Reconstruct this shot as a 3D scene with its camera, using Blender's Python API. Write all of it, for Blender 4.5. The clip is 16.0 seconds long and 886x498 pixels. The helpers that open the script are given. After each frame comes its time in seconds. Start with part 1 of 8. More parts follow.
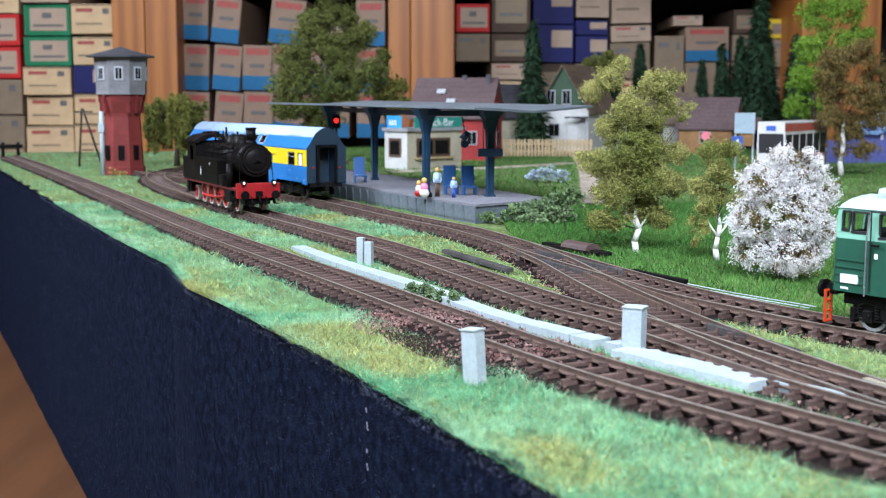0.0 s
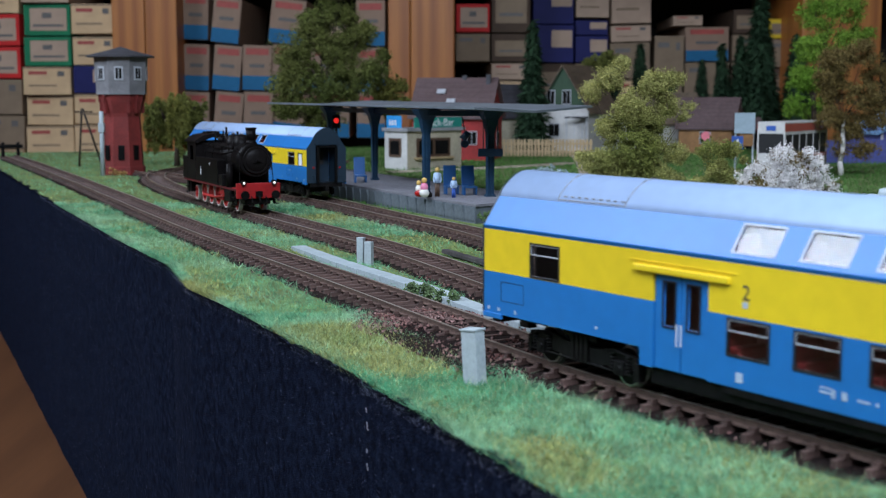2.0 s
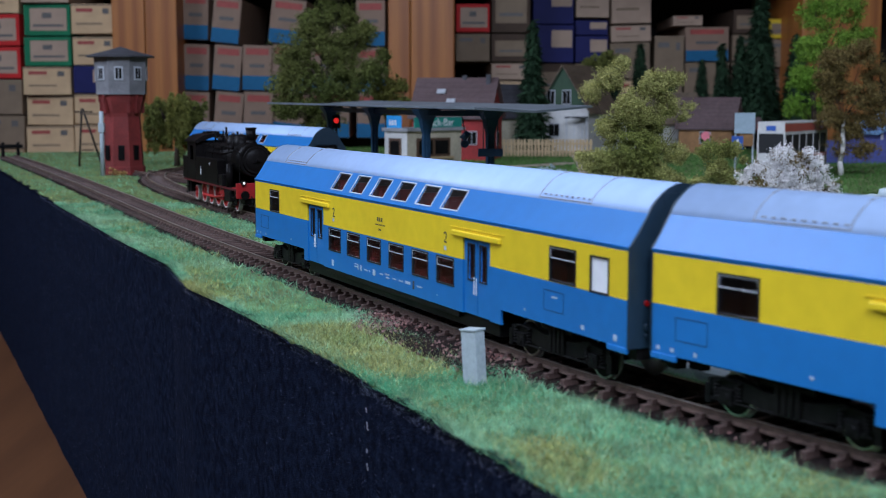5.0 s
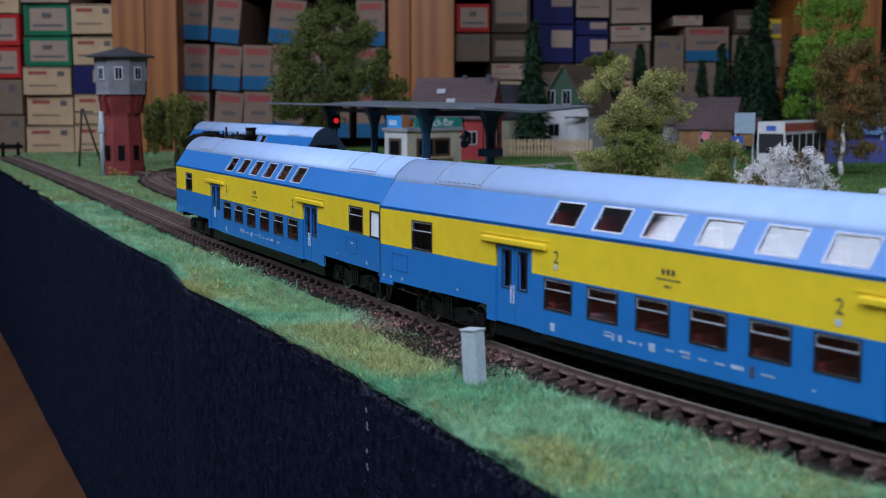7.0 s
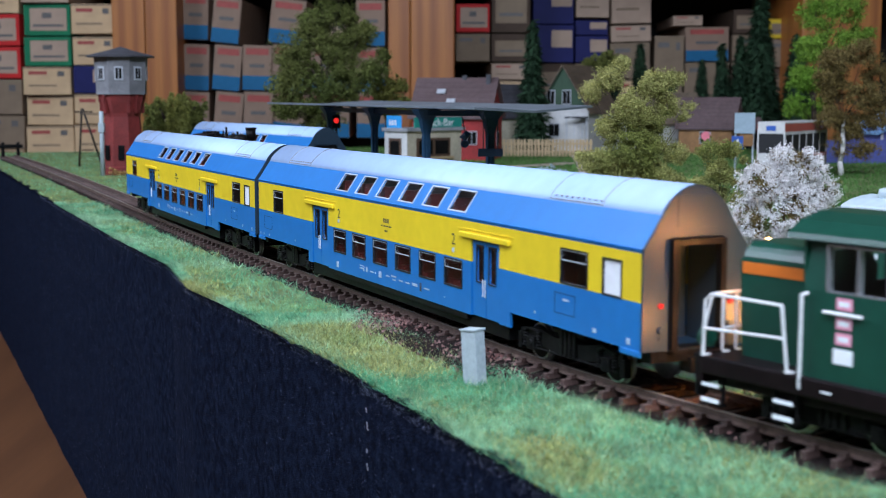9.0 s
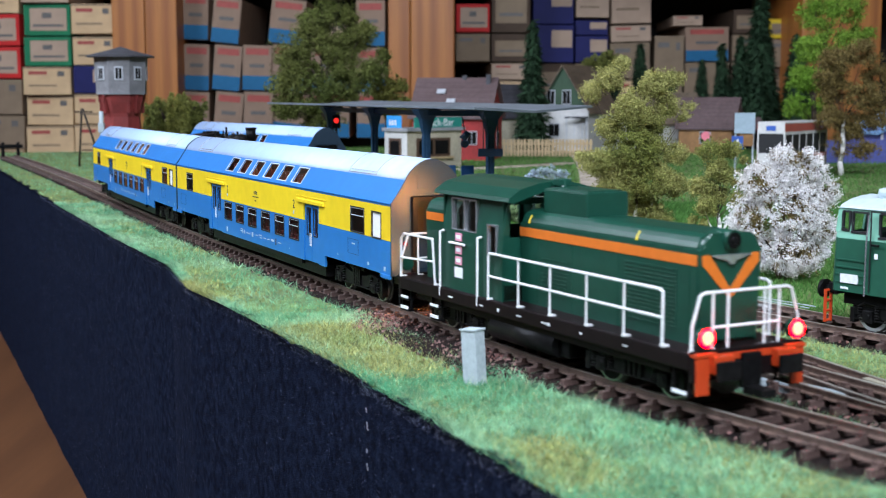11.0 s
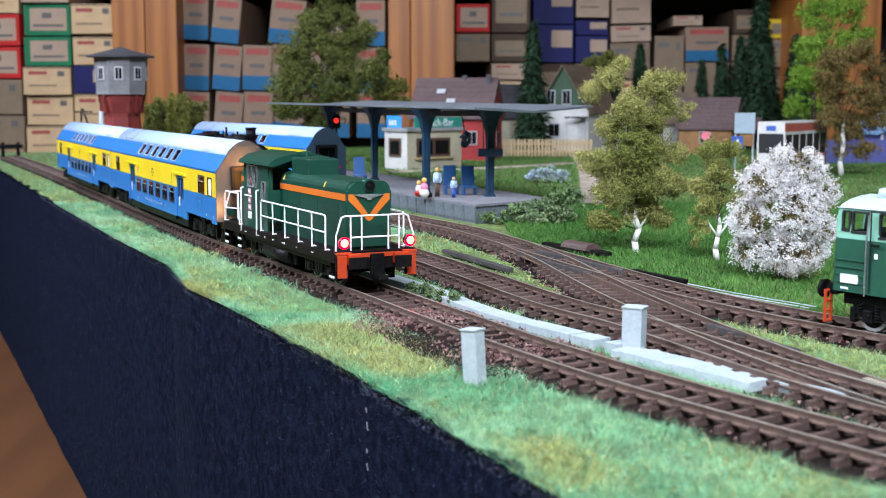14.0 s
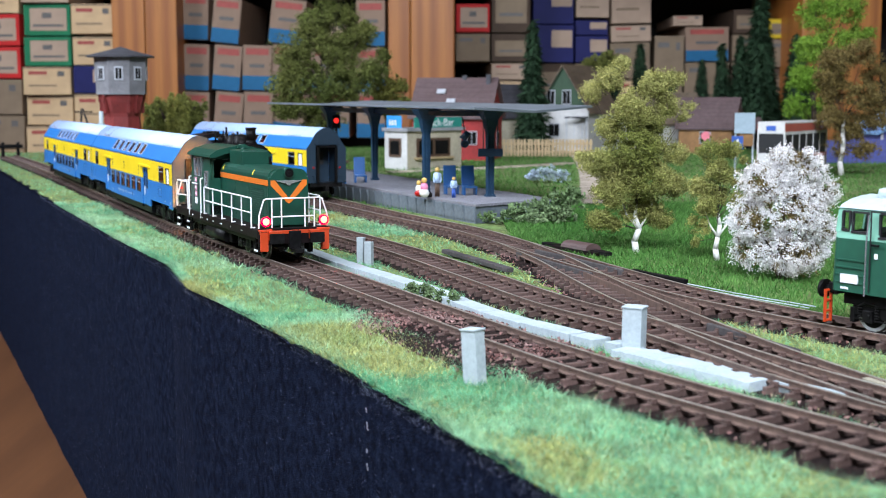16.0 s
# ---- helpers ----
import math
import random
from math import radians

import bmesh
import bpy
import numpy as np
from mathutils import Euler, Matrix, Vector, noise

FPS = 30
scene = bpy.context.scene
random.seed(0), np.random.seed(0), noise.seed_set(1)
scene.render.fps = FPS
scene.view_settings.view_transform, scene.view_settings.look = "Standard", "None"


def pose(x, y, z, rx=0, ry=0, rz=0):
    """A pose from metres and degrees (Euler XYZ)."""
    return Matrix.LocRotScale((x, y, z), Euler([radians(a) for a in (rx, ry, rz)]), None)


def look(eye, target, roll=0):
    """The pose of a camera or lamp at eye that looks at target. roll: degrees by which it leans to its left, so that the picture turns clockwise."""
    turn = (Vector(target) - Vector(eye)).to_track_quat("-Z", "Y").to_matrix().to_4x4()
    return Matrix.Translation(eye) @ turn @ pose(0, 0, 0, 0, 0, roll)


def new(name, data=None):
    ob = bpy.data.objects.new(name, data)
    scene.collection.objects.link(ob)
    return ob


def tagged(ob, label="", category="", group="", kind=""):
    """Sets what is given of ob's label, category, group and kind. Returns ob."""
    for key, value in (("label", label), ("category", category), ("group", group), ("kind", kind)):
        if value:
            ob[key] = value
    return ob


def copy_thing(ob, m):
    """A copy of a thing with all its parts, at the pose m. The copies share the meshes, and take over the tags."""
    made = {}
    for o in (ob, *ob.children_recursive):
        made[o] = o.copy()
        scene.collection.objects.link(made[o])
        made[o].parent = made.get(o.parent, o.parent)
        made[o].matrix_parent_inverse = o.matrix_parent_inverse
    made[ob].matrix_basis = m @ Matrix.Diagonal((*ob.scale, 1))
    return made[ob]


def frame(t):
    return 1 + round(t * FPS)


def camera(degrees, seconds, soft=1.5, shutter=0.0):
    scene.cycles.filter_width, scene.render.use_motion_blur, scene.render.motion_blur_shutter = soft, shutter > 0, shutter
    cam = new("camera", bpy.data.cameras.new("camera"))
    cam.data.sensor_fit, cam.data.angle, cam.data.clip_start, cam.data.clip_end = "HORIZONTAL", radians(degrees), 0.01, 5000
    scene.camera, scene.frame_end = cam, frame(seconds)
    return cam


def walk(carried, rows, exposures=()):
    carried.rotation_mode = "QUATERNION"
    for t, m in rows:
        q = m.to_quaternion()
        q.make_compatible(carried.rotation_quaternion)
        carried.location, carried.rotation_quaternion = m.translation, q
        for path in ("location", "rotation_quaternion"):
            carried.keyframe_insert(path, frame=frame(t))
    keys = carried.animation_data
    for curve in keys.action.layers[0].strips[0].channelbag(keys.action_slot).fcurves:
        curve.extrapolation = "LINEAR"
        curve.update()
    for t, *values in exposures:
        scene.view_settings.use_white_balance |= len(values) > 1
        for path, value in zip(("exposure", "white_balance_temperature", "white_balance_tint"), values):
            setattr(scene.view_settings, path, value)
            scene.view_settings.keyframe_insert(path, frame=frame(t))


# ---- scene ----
# A model railway on a board in a room. Built in millimetres, linked in metres. Rail tops lie at z = 0.
MM = 0.001
cam = camera(37.95, 16.0, soft=0.65, shutter=0.35)
CAM_POSE = pose(0, 0, 0.07605, 83.38, 0, 0)
cam.data.dof.use_dof = True
cam.data.dof.focus_distance = 0.56
cam.data.dof.aperture_fstop = 33.0
walk(cam, [(0.0, CAM_POSE), (16.0, CAM_POSE)],
     exposures=[(0.0, 0.26, 6330, 19), (0.5, 0.01, 6330, 19), (1.0, -0.28, 6380, 17), (1.5, -0.44, 6190, 18), (2.5, -0.82, 6090, 18), (4.0, -0.82, 5800, 20), (6.5, -1.14, 5890, 23), (7.5, -0.97, 5840, 22), (8.5, -0.64, 5780, 20), (9.0, -0.49, 5930, 20), (11.3, -0.04, 6280, 19), (12.0, 0.12, 6330, 20), (13.0, 0.11, 6380, 21), (16.0, 0.16, 6430, 19)])

# ---------------- light ----------------
world = bpy.data.worlds.new("world")
scene.world = world
world.use_nodes = True
wn = world.node_tree
sky = wn.nodes.new("ShaderNodeTexSky")
sky.sky_type = "NISHITA"
sky.sun_disc = False
sky.sun_elevation = radians(35)
sky.sun_rotation = radians(140)
wn.links.new(sky.outputs[0], wn.nodes["Background"].inputs[0])
wn.nodes["Background"].inputs[1].default_value = 0.12


def window_light(name, eye, target, sx, sy, power, color):
    data = bpy.data.lights.new(name, "AREA")
    data.shape, data.size, data.size_y = "RECTANGLE", sx, sy
    data.energy, data.color = power, color
    ob = new(name, data)
    ob.matrix_world = look(eye, target)
    return ob


# daylight in the openings of the two windows
window_light("window_light_side", (-1.5, 0.83, 1.2), (0.1, 0.7, 0.0), 1.04, 1.04, 55.0, (0.8, 0.92, 1.0))
window_light("window_light_back", (0.1, -0.87, 1.38), (0.08, 0.35, -0.1), 1.3, 0.7, 86.0, (0.79, 0.91, 1.0))


# ---------------- materials ----------------
def mat(name, color, rough=0.6, color2=None, scale=400.0, var=0.12, bump=0.15, depth=0.0003, metal=0.0,
        coat=0.0, fine=None, island=0.0, per_object=0.0, spec=0.5, stretch=(1, 1, 1)):
    """Base colour varied at two scales, with relief. scale is per metre."""
    m = bpy.data.materials.new(name)
    m.use_nodes = True
    nt = m.node_tree
    n, l = nt.nodes, nt.links
    b = n["Principled BSDF"]
    b.inputs["Roughness"].default_value = rough
    b.inputs["Metallic"].default_value = metal
    b.inputs["Coat Weight"].default_value = coat
    b.inputs["Specular IOR Level"].default_value = spec
    co = n.new("ShaderNodeTexCoord")
    mp = n.new("ShaderNodeMapping")
    mp.inputs["Scale"].default_value = stretch
    l.new(co.outputs["Object"], mp.inputs[0])
    big = n.new("ShaderNodeTexNoise")
    big.inputs["Scale"].default_value = scale * 0.12
    big.inputs["Detail"].default_value = 3
    small = n.new("ShaderNodeTexNoise")
    small.inputs["Scale"].default_value = fine or scale
    small.inputs["Detail"].default_value = 4
    l.new(mp.outputs[0], big.inputs[0])
    l.new(mp.outputs[0], small.inputs[0])
    c2 = color2 or tuple(min(1, c * (1 - 2.5 * var)) for c in color)
    r1 = n.new("ShaderNodeValToRGB")
    r1.color_ramp.elements[0].position, r1.color_ramp.elements[1].position = 0.35, 0.65
    r1.color_ramp.elements[0].color, r1.color_ramp.elements[1].color = (*color, 1), (*c2, 1)
    l.new(big.outputs[0], r1.inputs[0])
    hs = n.new("ShaderNodeHueSaturation")
    mr = n.new("ShaderNodeMapRange")
    mr.inputs["From Min"].default_value, mr.inputs["From Max"].default_value = 0.3, 0.7
    mr.inputs["To Min"].default_value, mr.inputs["To Max"].default_value = 1 - 1.6 * var, 1 + 1.6 * var
    l.new(small.outputs[0], mr.inputs[0])
    value = mr.outputs[0]
    if island or per_object:
        src = n.new("ShaderNodeNewGeometry").outputs["Random Per Island"] if island else n.new("ShaderNodeObjectInfo").outputs["Random"]
        ir = n.new("ShaderNodeMapRange")
        a = island or per_object
        ir.inputs["To Min"].default_value, ir.inputs["To Max"].default_value = 1 - a, 1 + a
        l.new(src, ir.inputs[0])
        mu = n.new("ShaderNodeMath")
        mu.operation = "MULTIPLY"
        l.new(value, mu.inputs[0])
        l.new(ir.outputs[0], mu.inputs[1])
        value = mu.outputs[0]
    l.new(value, hs.inputs["Value"])
    l.new(r1.outputs[0], hs.inputs["Color"])
    l.new(hs.outputs[0], b.inputs["Base Color"])
    if bump:
        bp = n.new("ShaderNodeBump")
        bp.inputs["Strength"].default_value = bump
        bp.inputs["Distance"].default_value = depth
        l.new(small.outputs[0], bp.inputs["Height"])
        l.new(bp.outputs[0], b.inputs["Normal"])
    return m


def glow(name, color, strength):
    m = bpy.data.materials.new(name)
    m.use_nodes = True
    b = m.node_tree.nodes["Principled BSDF"]
    b.inputs["Base Color"].default_value = (*color, 1)
    b.inputs["Emission Color"].default_value = (*color, 1)
    b.inputs["Emission Strength"].default_value = strength
    return m


def glass(name, color=(0.9, 0.95, 1), rough=0.03):
    m = bpy.data.materials.new(name)
    m.use_nodes = True
    b = m.node_tree.nodes["Principled BSDF"]
    b.inputs["Base Color"].default_value = (*color, 1)
    b.inputs["Roughness"].default_value = rough
    b.inputs["Transmission Weight"].default_value = 1.0
    b.inputs["IOR"].default_value = 1.5
    return m


def pine(name, light, dark, axis=2, scale=11.0):
    """Planed pine: long bands of grain along one axis."""
    st = [1.0, 1.0, 1.0]
    st[axis] = 0.06
    m = mat(name, light, 0.45, dark, scale * 3, 0.06, 0.08, 0.0006, fine=260, stretch=tuple(st))
    nt = m.node_tree
    mp = [x for x in nt.nodes if x.type == "MAPPING"][0]
    ramp = [x for x in nt.nodes if x.type == "VALTORGB"][0]
    wv = nt.nodes.new("ShaderNodeTexWave")
    wv.bands_direction = "X"
    wv.inputs["Scale"].default_value = scale
    wv.inputs["Distortion"].default_value = 6
    wv.inputs["Detail"].default_value = 3
    nt.links.new(mp.outputs[0], wv.inputs[0])
    nt.links.new(wv.outputs[0], ramp.inputs[0])
    ramp.color_ramp.elements[0].position, ramp.color_ramp.elements[1].position = 0.1, 1.0
    return m


M_blue = mat("coach_blue", (0.013, 0.155, 0.45), 0.36, (0.016, 0.168, 0.475), 200, 0.03, 0.03)
M_yellow = mat("coach_yellow", (0.82, 0.6, 0.012), 0.4, (0.78, 0.56, 0.012), 200, 0.03, 0.03)
M_roof = mat("coach_roof", (0.37, 0.51, 0.76), 0.5, (0.34, 0.48, 0.73), 200, 0.03, 0.04)
M_end = mat("coach_end", (0.0095, 0.027, 0.046), 0.5, (0.008, 0.023, 0.04), 300, 0.05, 0.05)
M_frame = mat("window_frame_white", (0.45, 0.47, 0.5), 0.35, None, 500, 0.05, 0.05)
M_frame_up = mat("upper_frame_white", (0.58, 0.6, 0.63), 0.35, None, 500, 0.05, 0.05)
M_rubber = mat("window_rubber", (0.012, 0.012, 0.014), 0.5, None, 500, 0.1, 0.05)
M_red_seat = mat("interior_red", (0.2, 0.018, 0.015), 0.6, None, 300, 0.2, 0.05)
M_grey_in = mat("interior_grey", (0.05, 0.045, 0.04), 0.6, None, 300, 0.2, 0.05)
M_white_blind = mat("white_blind", (0.85, 0.86, 0.88), 0.5, None, 300, 0.03, 0.02)
M_glass = glass("glass_clear", (0.86, 0.9, 0.92))
M_black = mat("black_plastic", (0.0045, 0.0045, 0.005), 0.42, (0.009, 0.0085, 0.0082), 500, 0.25, 0.2, spec=0.1)
M_steel = mat("wheel_steel", (0.5, 0.5, 0.5), 0.28, None, 500, 0.1, 0.05, metal=1.0)
M_print = mat("white_print", (0.8, 0.82, 0.85), 0.5, None, 800, 0.05, 0.0)
M_coach_print = mat("pale_blue_print", (0.42, 0.52, 0.66), 0.5, None, 800, 0.1, 0.0)
M_dark_print = mat("dark_print", (0.06, 0.055, 0.05), 0.5, None, 800, 0.05, 0.0)
M_tail = mat("red_lens", (0.4, 0.01, 0.01), 0.2, None, 500, 0.05, 0.0, coat=0.5)
M_green = mat("loco_green", (0.006, 0.054, 0.034), 0.33, (0.005, 0.046, 0.029), 300, 0.06, 0.05)
M_orange = mat("loco_orange", (0.66, 0.16, 0.016), 0.4, None, 300, 0.04, 0.03)
M_buffer_red = mat("buffer_orange_red", (0.5, 0.05, 0.01), 0.4, None, 300, 0.06, 0.04)
M_brown_frame = mat("frame_brown", (0.009, 0.0048, 0.0052), 0.5, None, 400, 0.15, 0.1, spec=0.12)
M_rail_white = mat("handrail_white", (0.78, 0.78, 0.78), 0.4, None, 500, 0.04, 0.03)
M_pink = mat("pink_decal", (0.75, 0.3, 0.4), 0.5, None, 500, 0.05, 0.0)
M_yel_mark = mat("yellow_mark", (0.8, 0.6, 0.03), 0.5, None, 500, 0.05, 0.0)
M_chrome = mat("silver_badge", (0.6, 0.62, 0.65), 0.25, None, 500, 0.1, 0.05, metal=0.8)
M_lamp_red = glow("tail_lamp_glow", (1.0, 0.0006, 0.001), 60.0)
M_lamp_core = glow("tail_lamp_core", (1.0, 0.48, 0.22), 1.7)
M_lamp_warm = glow("warm_lamp_glow", (1.0, 0.42, 0.1), 620.0)
M_lamp_white = glow("white_lamp_glow", (1.0, 0.95, 0.85), 1.4)
M_steam = mat("steam_black", (0.0035, 0.003, 0.003), 0.42, (0.009, 0.0075, 0.0075), 400, 0.2, 0.2, spec=0.08)
M_wheel_red = mat("wheel_red", (0.5, 0.02, 0.02), 0.45, None, 400, 0.1, 0.06)
M_loco_l = mat("loco_light_green", (0.2, 0.46, 0.34), 0.35, None, 300, 0.04, 0.03)
M_loco_d = mat("loco_dark_green", (0.012, 0.085, 0.05), 0.38, None, 300, 0.05, 0.04)
M_loco_roof = mat("loco_roof_grey", (0.42, 0.5, 0.53), 0.45, None, 300, 0.05, 0.05)

M_rail_side = mat("rail_rust", (0.1, 0.062, 0.048), 0.6, (0.13, 0.08, 0.06), 500, 0.2, 0.2)
M_rail_top = mat("rail_top_nickel", (0.5, 0.46, 0.4), 0.3, (0.36, 0.31, 0.26), 200, 0.1, 0.05, metal=0.6)
M_sleeper = mat("sleeper_brown", (0.066, 0.038, 0.031), 0.5, (0.1, 0.063, 0.053), 700, 0.25, 0.5, per_object=0.25)
# bed kept near black: the shade between the sleepers is in its colour
M_bed_shade = mat("ballast_bed", (0.009, 0.006, 0.0055), 0.9, (0.024, 0.014, 0.012), 1100, 0.5, 1.0, 0.001, spec=0.1)
M_stone = mat("ballast_stone", (0.14, 0.06, 0.05), 0.85, (0.22, 0.135, 0.12), 900, 0.3, 0.5, island=0.55)
M_ground = mat("scenery_soil", (0.1, 0.12, 0.03), 0.95, (0.12, 0.2, 0.05), 260, 0.35, 1.0, 0.0015)
M_grass = mat("static_grass", (0.088, 0.315, 0.16), 0.8, (0.265, 0.475, 0.28), 130, 0.25, 0.0, island=0.45, spec=0.2)
M_grass_far = mat("meadow_grass", (0.045, 0.14, 0.025), 0.75, (0.08, 0.19, 0.04), 150, 0.18, 0.0, island=0.4, spec=0.2)
M_grass_dry = mat("dry_grass", (0.35, 0.35, 0.12), 0.75, (0.24, 0.27, 0.09), 260, 0.25, 0.0, island=0.6, spec=0.2)
M_straw = mat("pale_straw", (0.5, 0.56, 0.3), 0.75, (0.38, 0.5, 0.26), 260, 0.2, 0.0, island=0.35, spec=0.2)
M_cloth = mat("black_felt", (0.0025, 0.0041, 0.0108), 0.95, (0.0088, 0.0134, 0.029), 2200, 0.8, 0.9, 0.0008, spec=0.03)
M_lint = mat("lint", (0.16, 0.19, 0.28), 0.9, None, 500, 0.1, 0.0)
M_thread = mat("white_thread", (0.6, 0.62, 0.66), 0.8, None, 500, 0.1, 0.0)
M_concrete = mat("light_concrete", (0.38, 0.44, 0.46), 0.8, (0.32, 0.38, 0.4), 700, 0.07, 0.2)
M_conc_dark = mat("dark_concrete", (0.3, 0.3, 0.32), 0.8, None, 700, 0.12, 0.3)
M_plat_top = mat("platform_asphalt", (0.2, 0.2, 0.225), 0.85, (0.16, 0.16, 0.18), 800, 0.18, 0.5)
M_plat_side = mat("platform_grey", (0.12, 0.145, 0.165), 0.6, (0.1, 0.12, 0.14), 400, 0.12, 0.2)
M_canopy_top = mat("canopy_roof", (0.15, 0.17, 0.19), 0.6, (0.11, 0.13, 0.15), 120, 0.1, 0.1)
M_canopy = mat("canopy_blue", (0.011, 0.045, 0.092), 0.42, None, 300, 0.1, 0.1)
M_seat = mat("seat_blue", (0.014, 0.1, 0.29), 0.4, None, 400, 0.06, 0.05)
M_brick_red = mat("tower_brick", (0.2, 0.022, 0.018), 0.75, (0.15, 0.018, 0.015), 700, 0.15, 0.3)
M_grey_board = mat("tower_boards", (0.2, 0.2, 0.21), 0.7, None, 500, 0.1, 0.2)
M_slate = mat("slate_roof", (0.055, 0.055, 0.065), 0.65, None, 500, 0.15, 0.3)
M_leaf_olive = mat("leaf_olive", (0.165, 0.185, 0.042), 0.7, (0.37, 0.35, 0.12), 200, 0.15, 0.0, island=0.55, spec=0.2)
M_leaf_dark = mat("leaf_green", (0.075, 0.095, 0.02), 0.7, (0.13, 0.14, 0.035), 120, 0.15, 0.0, island=0.45, spec=0.2)
M_leaf_bright = mat("leaf_bright", (0.12, 0.24, 0.02), 0.7, (0.17, 0.28, 0.035), 120, 0.15, 0.0, island=0.45, spec=0.2)
M_leaf_brown = mat("leaf_brown", (0.14, 0.1, 0.03), 0.7, (0.18, 0.13, 0.045), 120, 0.15, 0.0, island=0.45, spec=0.2)
M_leaf_pine = mat("pine_needles", (0.022, 0.05, 0.024), 0.75, (0.03, 0.065, 0.03), 120, 0.15, 0.0, island=0.45, spec=0.2)
M_leaf_willow = mat("willow_leaf", (0.17, 0.165, 0.035), 0.7, (0.1, 0.12, 0.03), 120, 0.15, 0.0, island=0.45, spec=0.2)
M_blossom = mat("white_blossom", (0.82, 0.81, 0.81), 0.7, (0.7, 0.66, 0.63), 160, 0.06, 0.0, island=0.15)
M_bush_green = mat("bush_green", (0.1, 0.17, 0.06), 0.75, (0.14, 0.2, 0.09), 160, 0.15, 0.0, island=0.45)
M_bark = mat("bark_brown", (0.06, 0.04, 0.025), 0.85, None, 500, 0.25, 0.6)
M_birch = mat("birch_bark", (0.75, 0.74, 0.7), 0.7, (0.6, 0.58, 0.54), 700, 0.12, 0.3)
M_pine = pine("pine_board", (0.39, 0.14, 0.027), (0.27, 0.085, 0.016))
M_pine_low = pine("pine_top", (0.095, 0.036, 0.012), (0.08, 0.03, 0.01), 1, 5.0)
# near black, so that the shade inside the bays is in the colour
M_shelf_dark = mat("shelf_back_shade", (0.006, 0.005, 0.0045), 0.8, None, 100, 0.2, 0.1)
M_wall = mat("wall_paint", (0.1, 0.075, 0.054), 0.9, None, 60, 0.04, 0.1)
M_ceiling = mat("ceiling_paint", (0.2, 0.175, 0.15), 0.9, None, 60, 0.03, 0.1)
M_floor = pine("floor_wood", (0.2, 0.1, 0.045), (0.14, 0.065, 0.03), 1, 10.0)


# ---------------- mesh helpers (millimetres) ----------------
def box(bm, x0, x1, y0, y1, z0, z1, bevel=0.0, mi=0):
    r = bmesh.ops.create_cube(bm, size=1.0)
    vs = r["verts"]
    for v in vs:
        v.co = Vector(((x0 + x1) / 2 + v.co.x * (x1 - x0), (y0 + y1) / 2 + v.co.y * (y1 - y0), (z0 + z1) / 2 + v.co.z * (z1 - z0)))
    fs = list({f for v in vs for f in v.link_faces})
    for f in fs:
        f.material_index = mi
    if bevel:
        es = list({e for v in vs for e in v.link_edges})
        out = bmesh.ops.bevel(bm, geom=es, offset=bevel, segments=2, affect="EDGES", profile=0.6)
        for f in out["faces"]:
            f.material_index = mi
        vs = list({v for f in out["faces"] for v in f.verts} | {v for v in vs if v.is_valid})
    return vs


def cyl(bm, a, b, r0, r1=None, seg=12, mi=0, caps=True):
    a, b = Vector(a), Vector(b)
    r1 = r0 if r1 is None else r1
    d = b - a
    m = Matrix.Translation((a + b) / 2) @ d.to_track_quat("Z", "Y").to_matrix().to_4x4()
    r = bmesh.ops.create_cone(bm, cap_ends=caps, segments=seg, radius1=max(r0, 1e-4), radius2=max(r1, 1e-4), depth=d.length, matrix=m)
    fs = {f for v in r["verts"] for f in v.link_faces}
    for f in fs:
        f.material_index = mi
        f.smooth = len(f.verts) == 4 and seg > 6
    return r["verts"]


def ball(bm, c, r, mi=0, seg=10, scale=(1, 1, 1)):
    m = Matrix.Translation(c) @ Matrix.Diagonal((*scale, 1))
    out = bmesh.ops.create_uvsphere(bm, u_segments=seg, v_segments=max(5, seg // 2), radius=r, matrix=m)
    for f in {f for v in out["verts"] for f in v.link_faces}:
        f.material_index = mi
        f.smooth = True
    return out["verts"]


def tube(bm, pts, r, seg=6, mi=0):
    for a, b in zip(pts[:-1], pts[1:]):
        cyl(bm, a, b, r, r, seg, mi)
    for q in pts[1:-1]:
        ball(bm, q, r, mi, 6)


def prism(bm, profile, x0, x1, mi=0, smooth=False):
    """A closed profile of (y, z), drawn out along x."""
    a = [bm.verts.new((x0, y, z)) for y, z in profile]
    b = [bm.verts.new((x1, y, z)) for y, z in profile]
    n = len(profile)
    fs = [bm.faces.new(a[::-1]), bm.faces.new(b)]
    for i in range(n):
        f = bm.faces.new((a[i], a[(i + 1) % n], b[(i + 1) % n], b[i]))
        f.smooth = smooth
        fs.append(f)
    for f in fs:
        f.material_index = mi
    return fs


def slab(bm, poly, z0, z1, mi=0):
    """A closed outline of (x, y), drawn up from z0 to z1."""
    a = [bm.verts.new((x, y, z0)) for x, y in poly]
    b = [bm.verts.new((x, y, z1)) for x, y in poly]
    n = len(poly)
    fs = [bm.faces.new(a[::-1]), bm.faces.new(b)]
    for i in range(n):
        fs.append(bm.faces.new((a[i], a[(i + 1) % n], b[(i + 1) % n], b[i])))
    for f in fs:
        f.material_index = mi
    return fs


def mesh_of(name, bm, *mats):
    bmesh.ops.remove_doubles(bm, verts=bm.verts, dist=0.002)
    bmesh.ops.recalc_face_normals(bm, faces=bm.faces)
    bmesh.ops.scale(bm, vec=(MM, MM, MM), verts=bm.verts)
    me = bpy.data.meshes.new(name)
    bm.to_mesh(me)
    bm.free()
    for m in mats:
        me.materials.append(m)
    return me


